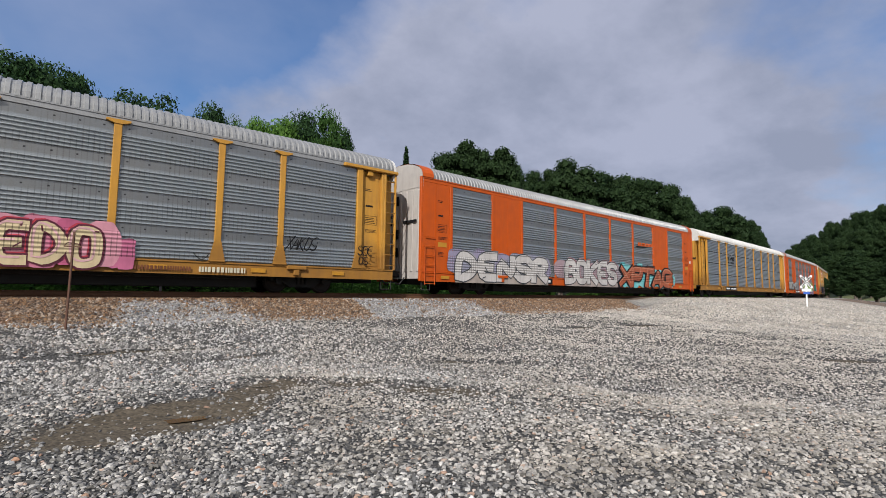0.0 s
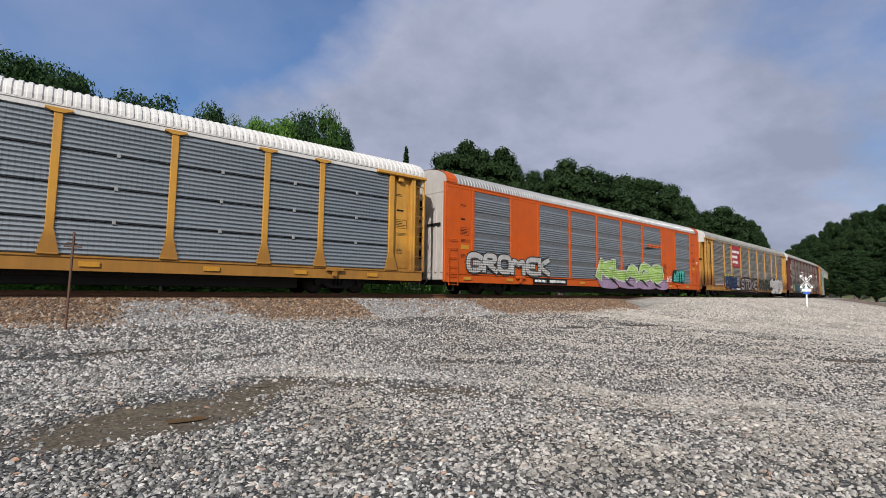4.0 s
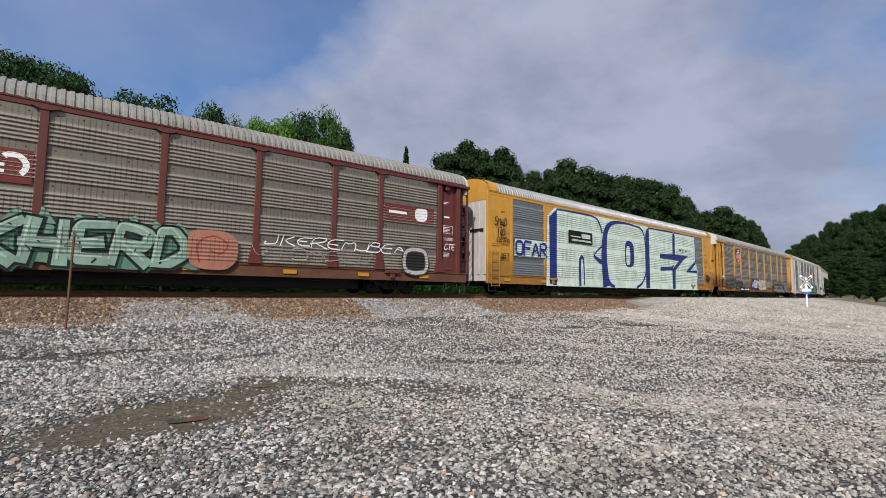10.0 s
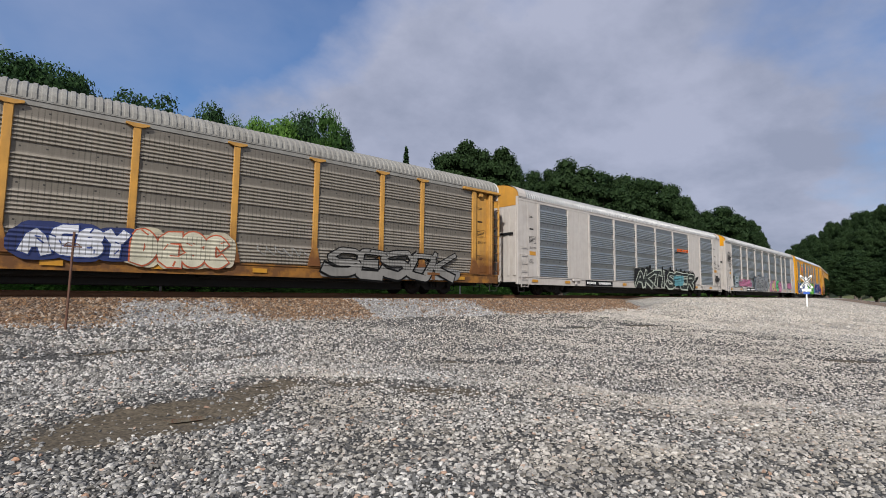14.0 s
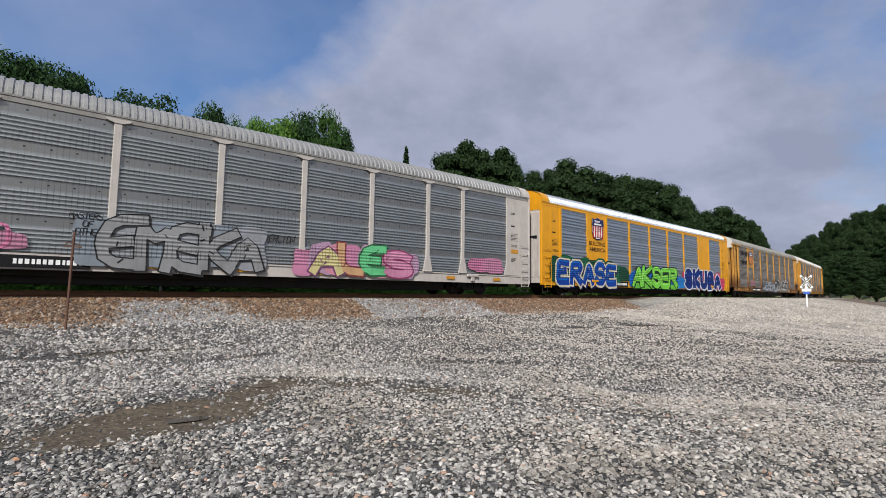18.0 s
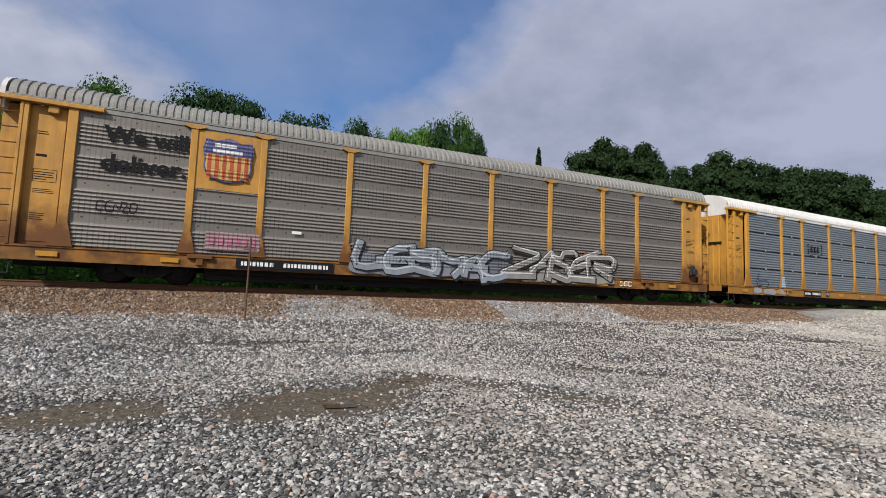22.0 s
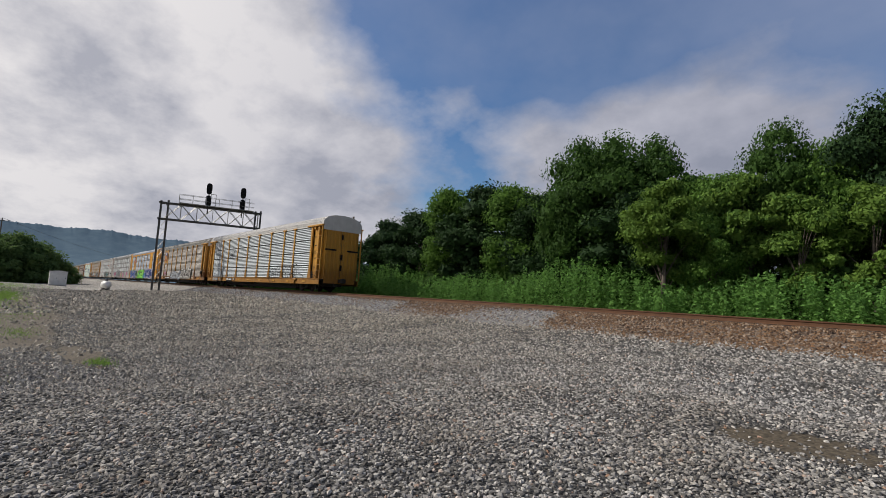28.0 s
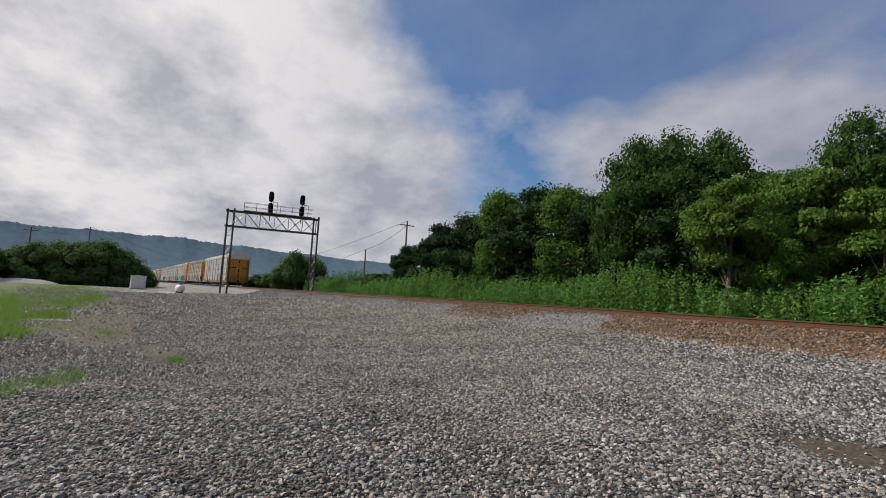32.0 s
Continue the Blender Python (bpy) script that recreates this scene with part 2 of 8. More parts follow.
def perforated(name, col, dirt=0.35, dirt_col=(0.13, 0.115, 0.095), metal=0.4, seed=0.0, bolts=True, holes=0.4, rough=0.50, dots=False):
    """Galvanised sheet with rows of small punched holes, bolt heads along its flat strips, and grime that runs down."""
    m, nt, b = base_mat(name, rough, metal)
    raw = coords(nt)
    co = node(nt, "ShaderNodeVectorMath", op="ADD", i_0=raw, i_1=(seed, seed * 0.7, seed * 1.3)).outputs[0]
    xyz = node(nt, "ShaderNodeSeparateXYZ", i_0=raw)
    def near(v, period, at, width):
        return math_node(nt, "LESS_THAN", math_node(nt, "ABSOLUTE", math_node(nt, "SUBTRACT", math_node(nt, "FRACT", math_node(nt, "DIVIDE", v, period)), at)), width)
    hole = math_node(nt, "MULTIPLY", near(xyz.outputs[0], 0.13, 0.5, 0.10), near(xyz.outputs[2], 0.052, 0.5, 0.41))
    patch = ramp(nt, noise_node(nt, node(nt, "ShaderNodeMapping", i_Vector=co, i_Scale=(0.9, 1, 2.2)).outputs[0], 1.0, 3.0), 0.42, 0.58)
    st = node(nt, "ShaderNodeMapping", i_Vector=co, i_Scale=(9.0, 9.0, 0.35)).outputs[0]
    streak = ramp(nt, noise_node(nt, st, 1.0, 4.0, 0.65), 0.40, 0.75)
    broad = ramp(nt, noise_node(nt, co, 0.5, 4.0, 0.6), 0.3, 0.75)
    fac = math_node(nt, "MULTIPLY", math_node(nt, "ADD", math_node(nt, "MULTIPLY", broad, 0.6), math_node(nt, "MULTIPLY", streak, 0.55)), dirt, True)
    c = mix(nt, fac, col, dirt_col)
    c = mix(nt, ramp(nt, noise_node(nt, co, 24.0, 3.0), 0.3, 0.7), mix(nt, 0.15, c, (0, 0, 0)), c)
    c = mix(nt, math_node(nt, "MULTIPLY", math_node(nt, "MULTIPLY", hole, patch), holes), c, (0.012, 0.012, 0.012))
    if dots:
        lap = math_node(nt, "FRACT", math_node(nt, "DIVIDE", math_node(nt, "SUBTRACT", xyz.outputs[2], 0.97), 0.955))
        for shift, at in ((0.0, 0.76), (0.5, 0.80), (0.0, 0.90), (0.5, 0.94)):
            along = math_node(nt, "ADD", xyz.outputs[0], shift * 0.11)
            dot = math_node(nt, "MULTIPLY", near(along, 0.11, 0.5, 0.26), math_node(nt, "LESS_THAN", math_node(nt, "ABSOLUTE", math_node(nt, "SUBTRACT", lap, at)), 0.015))
            c = mix(nt, math_node(nt, "MULTIPLY", dot, 0.9), c, (0.012, 0.012, 0.014))
    if bolts:
        # each band's flat strip is tinted darker than its ribs
        strip = ramp(nt, math_node(nt, "FRACT", math_node(nt, "DIVIDE", math_node(nt, "SUBTRACT", xyz.outputs[2], 0.97), 0.955)), 0.68, 0.76)
        c = mix(nt, math_node(nt, "MULTIPLY", strip, 0.58), c, dirt_col)
        lift = math_node(nt, "SUBTRACT", xyz.outputs[2], 0.97)
        bolt = math_node(nt, "MULTIPLY", near(xyz.outputs[0], 0.55, 0.5, 0.045), near(lift, 0.955, 0.87, 0.022))
        c = mix(nt, math_node(nt, "MULTIPLY", bolt, 0.9), c, (0.015, 0.013, 0.012))
    nt.links.new(c, b.inputs["Base Color"])
    nt.links.new(math_node(nt, "ADD", math_node(nt, "MULTIPLY", fac, 0.3), rough, True), b.inputs["Roughness"])
    nt.links.new(math_node(nt, "MULTIPLY", math_node(nt, "SUBTRACT", 1.0, fac), metal), b.inputs["Metallic"])
    bump(nt, b, noise_node(nt, co, 10.0, 3.0), 0.1, 0.01)
    return m


def sprayed(name, col):
    """Spray paint over ribbed, punched sheet: ribs, holes and grime show through above the sill, the ribs' shade as
    darker colour.
    """
    m, nt, b = base_mat(name, 0.65, 0.0, 0.12)
    grime_shade = tuple(0.35 * x + 0.004 for x in col)
    co = coords(nt)
    xyz = node(nt, "ShaderNodeSeparateXYZ", i_0=co)
    up = math_node(nt, "DIVIDE", math_node(nt, "SUBTRACT", xyz.outputs[2], 0.97), 0.955)
    lap = math_node(nt, "FRACT", up)
    on = math_node(nt, "MULTIPLY", math_node(nt, "LESS_THAN", lap, 0.74), math_node(nt, "GREATER_THAN", up, 0.0))
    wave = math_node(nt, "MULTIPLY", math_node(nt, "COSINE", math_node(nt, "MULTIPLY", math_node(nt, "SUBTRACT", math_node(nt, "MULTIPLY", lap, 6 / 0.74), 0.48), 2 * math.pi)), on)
    n = ramp(nt, noise_node(nt, co, 2.0, 4.0), 0.35, 0.75)
    c = mix(nt, math_node(nt, "MULTIPLY", n, 0.55), col, tuple(0.55 * x + 0.003 for x in col))
    st = node(nt, "ShaderNodeMapping", i_Vector=co, i_Scale=(8.0, 8.0, 0.5)).outputs[0]
    c = mix(nt, math_node(nt, "MULTIPLY", ramp(nt, noise_node(nt, st, 1.0, 4.0, 0.6), 0.45, 0.75), 0.28), c, grime_shade)
    # shade in the rib grooves is painted in, since the letters lie flat
    groove_shade = ramp(nt, math_node(nt, "MULTIPLY", wave, -1.0), 0.35, 0.95)
    c = mix(nt, math_node(nt, "MULTIPLY", groove_shade, 0.34), c, grime_shade)
    dash = math_node(nt, "LESS_THAN", math_node(nt, "ABSOLUTE", math_node(nt, "SUBTRACT", math_node(nt, "FRACT", math_node(nt, "DIVIDE", xyz.outputs[0], 0.13)), 0.5)), 0.10)
    patch = ramp(nt, noise_node(nt, co, 1.6, 2.0), 0.42, 0.55)
    c = mix(nt, math_node(nt, "MULTIPLY", math_node(nt, "MULTIPLY", dash, on), math_node(nt, "MULTIPLY", patch, 0.55)), c, (0.02, 0.02, 0.02))
    nt.links.new(c, b.inputs["Base Color"])
    bump(nt, b, wave, 0.45, 0.03)
    return m


def plain(name, col, rough=0.6, metal=0.0, vary=0.25, scale=3.0, relief=0.15, spec=0.5):
    m, nt, b = base_mat(name, rough, metal, spec)
    co = coords(nt)
    n = ramp(nt, noise_node(nt, co, scale, 5.0, 0.6), 0.3, 0.75)
    c = mix(nt, math_node(nt, "MULTIPLY", n, vary), col, tuple(x * 0.35 for x in col))
    nt.links.new(c, b.inputs["Base Color"])
    bump(nt, b, noise_node(nt, co, scale * 12, 4.0), relief, 0.01)
    return m


YELLOW = paint("yellow_paint", (0.54, 0.265, 0.035), 0.42, 0.36, rust=0.12, foot=0.5, blots=0.05)
YELLOW_CLEAN = paint("fresh_yellow_paint", (0.64, 0.29, 0.006), 0.35, 0.14, rust=0.03, seed=4.0)
YELLOW_OLD = paint("faded_yellow_paint", (0.53, 0.27, 0.05), 0.48, 0.46, rust=0.26, seed=8.0, foot=0.9, blots=0.14)
YELLOW_SILL = paint("grimy_yellow_sill", (0.30, 0.130, 0.020), 0.55, 1.0, (0.075, 0.05, 0.032), rust=0.34, seed=10.0, streaks=0.12, blots=0.8)
ORANGE = paint("orange_paint", (0.50, 0.078, 0.003), 0.45, 0.30, (0.12, 0.06, 0.035), rust=0.08, seed=2.0)
BROWN = paint("oxide_red_paint", (0.105, 0.022, 0.018), 0.5, 0.4, rust=0.1, seed=3.0)
BROWN_SILL = paint("grimy_brown_sill", (0.13, 0.05, 0.025), 0.6, 0.7, rust=0.3, seed=11.0, streaks=0.12, blots=0.6)
WHITE = paint("white_paint", (0.46, 0.428, 0.395), 0.45, 0.32, dirt_col=(0.22, 0.17, 0.13), rust=0.06, seed=5.0)
WHITE_ROOF = paint("white_roof_paint", (0.62, 0.60, 0.565), 0.45, 0.2, rust=0.02, seed=6.0)
GREY_ROOF = paint("galvanised_roof", (0.33, 0.33, 0.325), 0.42, 0.35, rust=0.02, metal=0.35, seed=7.0)
GREY_ROOF_OLD = paint("weathered_roof", (0.27, 0.262, 0.24), 0.55, 0.45, rust=0.03, metal=0.15, seed=9.0)
PERF = perforated("galvanised_sheet", (0.40, 0.43, 0.44), 0.36, metal=0.85, seed=1.0, rough=0.33)
PERF_OLD = perforated("weathered_sheet", (0.295, 0.27, 0.242), 0.62, metal=0.6, seed=2.0, rough=0.42, holes=0.62)
PERF_BROWN = perforated("browned_sheet", (0.36, 0.32, 0.265), 0.7, (0.075, 0.063, 0.047), metal=0.55, seed=3.0, rough=0.42, holes=0.62)
PERF_BRIGHT = perforated("bright_sheet", (0.30, 0.335, 0.36), 0.24, metal=0.7, seed=5.0, bolts=False, holes=0.25, rough=0.38)
PERF_SHINE = perforated("shiny_sheet", (0.34, 0.385, 0.44), 0.18, metal=0.8, seed=6.0, bolts=False, holes=0.0, rough=0.36, dots=True)
SHINY_ROOF = paint("bright_galvanised_roof", (0.50, 0.535, 0.58), 0.30, 0.15, rust=0.0, metal=0.75, seed=12.0)
BLACK = plain("black_underframe", (0.013, 0.012, 0.011), 0.8, 0.0, 0.4)
WHEEL = plain("wheel_steel", (0.03, 0.024, 0.02), 0.6, 0.5, 0.4)
RAIL_SIDE = plain("rusty_rail", (0.135, 0.062, 0.028), 0.75, 0.2, 0.5, 6.0)
RAIL_TOP = plain("polished_rail", (0.36, 0.34, 0.32), 0.28, 0.9, 0.15)
SEAM = plain("dark_gap", (0.008, 0.008, 0.008), 0.9, spec=0.05)
INK = plain("black_lettering", (0.012, 0.012, 0.013), 0.7, 0, 0.1, spec=0.1)
PALE = plain("white_lettering", (0.72, 0.72, 0.70), 0.6, 0, 0.15)
TIE = plain("creosoted_timber", (0.075, 0.052, 0.038), 0.9, 0, 0.5, 5.0, 0.4)
# ---- the line of the track ----
RAIL_Z = 1.52


def heading(x):
    if x < -80:
        return 0.0095
    if x > 120:
        return 0.2554 + (x - 120) * 0.0021
    return 0.06025 + 0.001031 * x + 4.97e-6 * x * x


def track_table():
    """Points along the centre of the track, by metres along it; 0 lies across from the camera."""
    fwd, back = [], []
    for rows, step, stop in ((fwd, 0.5, 420.0), (back, -0.5, -1500.0)):
        s, x, y = 0.0, 0.0, 17.94
        while (s < stop) if step > 0 else (s > stop):
            rows.append((s, x, y, heading(x)))
            h = heading(x)
            x, y, s = x + step * math.cos(h), y + step * math.sin(h), s + step
    return np.array(back[:0:-1] + fwd)


TRACK = track_table()


def on_track(s, d=0.0, z=RAIL_Z):
    """The point s metres along the track, d metres to the camera's side of its centre, and the heading."""
    x, y, h = (np.interp(s, TRACK[:, 0], TRACK[:, k]) for k in (1, 2, 3))
    return Vector((x + d * math.sin(h), y - d * math.cos(h), z)), h


def smooth(e0, e1, x):
    t = np.clip((np.asarray(x, float) - e0) / (e1 - e0), 0, 1)
    return t * t * (3 - 2 * t)


def ground_z(s, d):
    """Height of the ground s along the track and d to the camera's side."""
    s, d = np.asarray(s, float), np.asarray(d, float)
    near = np.interp(d, [-6, -4.2, -2.3, 2.15, 2.6, 4.0, 5.2, 8.0, 12.5, 16], [0.75, 0.8, 1.31, 1.31, 1.24, 0.80, 0.60, 0.30, 0.03, 0.0])
    left = smooth(-20, -70, s) * smooth(4.0, 9.0, d) * 0.40
    ramp_up = smooth(17, 32, s) * (1 - smooth(2.4, 16.0, d)) * (d > 0) * 1.46
    far_lot = smooth(20, 60, s) * smooth(2, 6, d) * 0.55
    z = np.maximum(near + left, np.maximum(ramp_up, far_lot))
    hill = smooth(14, 120, -d) * smooth(0, 90, s) * 24.0
    hill2 = smooth(120, 190, s) * smooth(9, 60, d) * (1 - smooth(150, 260, d)) * 20.0
    return z + hill + hill2


def ground_at(x, y):
    """Height of the ground at a place, by the nearest point of the track."""
    i = int(np.argmin((TRACK[:, 1] - x) ** 2 + (TRACK[:, 2] - y) ** 2))
    s, tx, ty, h = TRACK[i]
    d = (x - tx) * math.sin(h) - (y - ty) * math.cos(h)
    return float(ground_z(s, d))


def ground_mat():
    """Crushed grey stone, with sand worn bare in ruts and hollows, rust-stained ballast by the track, asphalt at the crossing."""
    m, nt, b = base_mat("gravel_ground", 0.9)
    co = coords(nt)
    vor = node(nt, "ShaderNodeTexVoronoi", i_Vector=co, i_Scale=24.0)
    vor2 = node(nt, "ShaderNodeTexVoronoi", i_Vector=co, i_Scale=11.0)
    hue = node(nt, "ShaderNodeSeparateColor", i_0=vor.outputs["Color"]).outputs[0]
    hue2 = node(nt, "ShaderNodeSeparateColor", i_0=vor2.outputs["Color"]).outputs[1]
    stone = mix(nt, hue, (0.07, 0.068, 0.064), (0.46, 0.435, 0.39))
    stone = mix(nt, math_node(nt, "MULTIPLY", hue2, 0.45), stone, (0.26, 0.23, 0.19))
    broad = noise_node(nt, co, 0.22, 5.0, 0.6)
    stone = mix(nt, ramp(nt, broad, 0.35, 0.7), mix(nt, 0.2, stone, (0.08, 0.085, 0.095)), stone)
    st = node(nt, "ShaderNodeMapping", i_Vector=co, i_Rotation=(0, 0, 0.35), i_Scale=(0.10, 0.75, 1)).outputs[0]
    ruts = ramp(nt, noise_node(nt, st, 1.0, 4.0, 0.55), 0.57, 0.68)
    c = mix(nt, math_node(nt, "MULTIPLY", ruts, 0.55), stone, (0.15, 0.125, 0.10))
    masks = {}
    for key in ("soil", "sand", "rust", "grass", "tar"):
        at = nt.nodes.new("ShaderNodeAttribute")
        at.attribute_name = key
        raw = math_node(nt, "ADD", at.outputs["Fac"], math_node(nt, "MULTIPLY", math_node(nt, "SUBTRACT", noise_node(nt, co, 1.3, 5.0, 0.65), 0.5), 0.9))
        f = ramp(nt, raw, 0.42, 0.62)
        masks[key] = f
        # the first, darkest tint paints in the shade between the loose stones
        tint = {"soil": mix(nt, hue, (0.012, 0.0115, 0.0105), (0.095, 0.092, 0.086)), "sand": mix(nt, hue, (0.042, 0.031, 0.017), (0.108, 0.082, 0.048)), "rust": mix(nt, hue, (0.045, 0.028, 0.016), (0.20, 0.12, 0.065)),
                "grass": mix(nt, hue, (0.05, 0.10, 0.018), (0.17, 0.17, 0.06)), "tar": mix(nt, hue, (0.24, 0.222, 0.19), (0.50, 0.47, 0.415))}[key]
        c = mix(nt, math_node(nt, "MULTIPLY", f, {"soil": 1.0, "sand": 0.85, "rust": 0.8, "grass": 0.85, "tar": 0.7}[key]), c, tint)
    nt.links.new(c, b.inputs["Base Color"])
    h = math_node(nt, "ADD", math_node(nt, "MULTIPLY", vor.outputs["Distance"], math_node(nt, "SUBTRACT", math_node(nt, "MULTIPLY", masks["sand"], 0.85), 1.0)), math_node(nt, "MULTIPLY", noise_node(nt, co, 60.0, 3.0), 0.02))
    bump(nt, b, h, 0.9, 0.05)
    return m


GROUND = ground_mat()
# sandy hollows worn into the gravel: x, y, length, width, turn in degrees, how bare
HOLLOWS = [(2.55, 4.55, 0.75, 0.40, -35, 0.34), (0.75, 6.70, 1.40, 0.66, 14, 1.0), (2.2, 7.5, 0.9, 0.40, 22, 0.8), (4.6, 6.3, 1.25, 0.60, -38, 0.50), (3.6, 7.3, 0.7, 0.35, -20, 0.5), (6.0, 3.8, 0.7, 0.32, -50, 0.42), (-1.75, 6.65, 0.90, 0.60, 12, 0.85), (7.5, 4.9, 0.6, 0.3, -45, 0.35), (18.5, 11.5, 1.2, 0.18, -10, 0.7), (14.5, 11.8, 1.3, 0.15, 0, 0.8), (16.0, 4.0, 1.2, 0.3, -60, 0.6), (0.5, 11.0, 2.0, 0.12, 6, 0.7), (2.4, 10.0, 0.8, 0.14, 10, 0.6), (6.5, 8.2, 1.6, 0.22, -30, 0.4)]


def hollow(x, y):
    v = np.zeros_like(np.asarray(x, float))
    for hx, hy, a, bb, turn, depth in HOLLOWS:
        t = radians(turn)
        u, w = (x - hx) * math.cos(t) + (y - hy) * math.sin(t), -(x - hx) * math.sin(t) + (y - hy) * math.cos(t)
        v = np.maximum(v, depth * np.exp(-((u / a) ** 2 + (w / bb) ** 2)))
    return v


def bare(x, y):
    """Tan earth trodden bare on the west of the lot."""
    return sum(1.0 * np.exp(-(((x - px) / a) ** 2 + ((y - py) / b) ** 2)) for px, py, a, b in ((-27.0, -1.0, 7.0, 1.7), (-20.5, -1.5, 4.0, 1.2), (-38.0, -1.6, 9.0, 1.8), (-16.0, -1.0, 2.6, 0.9), (-12.5, 0.2, 1.8, 0.5)))


def lumps(x, y):
    """Gentle unevenness of the gravel, and the hollows."""
    return 0.035 * np.sin(0.9 * x + 0.7 * np.sin(0.6 * y)) * np.sin(0.8 * y + 1.0) + 0.02 * np.sin(2.3 * x + 1.7 * y) * np.sin(1.9 * y - 0.8 * x) - 0.075 * hollow(x, y)


def stations(spans):
    out = []
    for a, b, step in spans:
        out += list(np.arange(a, b, step))
    return np.array(out + [spans[-1][1]])


def rusted(s, d):
    """How rusty the ballast is: long stained stretches between loads of fresh stone."""
    run = smooth(-12.2, -10.6, s) * (1 - smooth(-0.4, 0.9, s)) + smooth(2.6, 5.2, s) * (1 - smooth(7.4, 7.6, s)) + 0.9 * smooth(12.5, 14.5, s) * (1 - smooth(24, 27, s)) + 0.5 * smooth(-22, -20, s) * (1 - smooth(-17, -15, s)) + 0.26 + 0.14 * np.sin(s * 0.7)
    return np.clip(run, 0, 1) * np.clip(1.3 - (d - 2.2) * 0.35, 0, 1) + np.clip(2.6 - d, 0, 1) * (1 - smooth(7.45, 7.6, s) * (1 - smooth(12.5, 14, s)) * 0.7)


def build_ground():
    ss = stations([(-1480, -200, 40), (-200, -70, 5), (-70, -30, 1.0), (-30, 40, 0.4), (40, 80, 1.0), (80, 200, 6), (200, 415, 20)])
    ds = stations([(-420, -60, 30), (-60, -8, 4), (-8, 3, 0.45), (3, 19, 0.3), (19, 40, 2), (40, 200, 16), (200, 1600, 200)])
    S, D = np.meshgrid(ss, ds, indexing="ij")
    X = np.interp(S, TRACK[:, 0], TRACK[:, 1])
    Y = np.interp(S, TRACK[:, 0], TRACK[:, 2])
    H = np.interp(S, TRACK[:, 0], TRACK[:, 3])
    X, Y = X + D * np.sin(H), Y - D * np.cos(H)
    near = (D > 2.4) & (D < 40) & (np.abs(S) < 90)
    Z = ground_z(S, D) + np.where(near, lumps(X, Y) * np.clip((D - 2.4) / 1.5, 0, 1), 0)
    n, k = S.shape
    idx = np.arange(n * k).reshape(n, k)
    faces = np.stack([idx[:-1, :-1], idx[:-1, 1:], idx[1:, 1:], idx[1:, :-1]], -1).reshape(-1, 4)
    me = array_mesh("ground", np.stack([X, Y, Z], -1).reshape(-1, 3), faces, GROUND, True)
    rust = np.where((D > -3) & (D < 4.6), rusted(S, D), 0)
    grass = np.where(D < -3.2, 1.0, 0) + smooth(-22, -28, X) * smooth(21.0, 24.0, D) * 0.75 + np.where((X > 120) & (D > 12), 1.0, 0)
    grass = np.where((X < -60) & (D > 19), 1.0, grass) + np.where(D > 60, 0.8, 0)
    tar = smooth(24, 30, S) * (1 - smooth(70, 80, S)) * smooth(1.6, 2.2, D) * (1 - smooth(9, 18, D)) + 0.8 * smooth(-46, -52, X) * (1 - smooth(-66, -78, X)) * np.exp(-((Y - 4.0 - (X + 60) * 0.08) / 1.1) ** 2)
    R = np.hypot(X, Y)
    dirt = bare(X, Y)
    soil = (1 - smooth(24, 28, D)) * (1 - np.where(X < -4, smooth(52, 66, R), smooth(20, 27, R))) * smooth(3.9, 4.6, D) * np.where(X < 0, 1 - 0.30 * smooth(-2, -9, X), 1)
    bank = smooth(48, 60, S) * smooth(3, 6, D) * (1 - smooth(9, 14, D)) * (1 - smooth(100, 120, S))
    rust = np.maximum(rust, bank)
    for name, vals in (("soil", soil), ("sand", np.maximum(hollow(X, Y) * 1.5, dirt)), ("rust", rust), ("grass", grass), ("tar", tar)):
        a = me.attributes.new(name, "FLOAT", "POINT")
        a.data.foreach_set("value", np.clip(vals, 0, 1).astype(np.float32).ravel())
    tagged(new("ground", me), "grey crushed-stone lot rising to a rust-stained ballast bank", "ground", kind="structure")


build_ground()


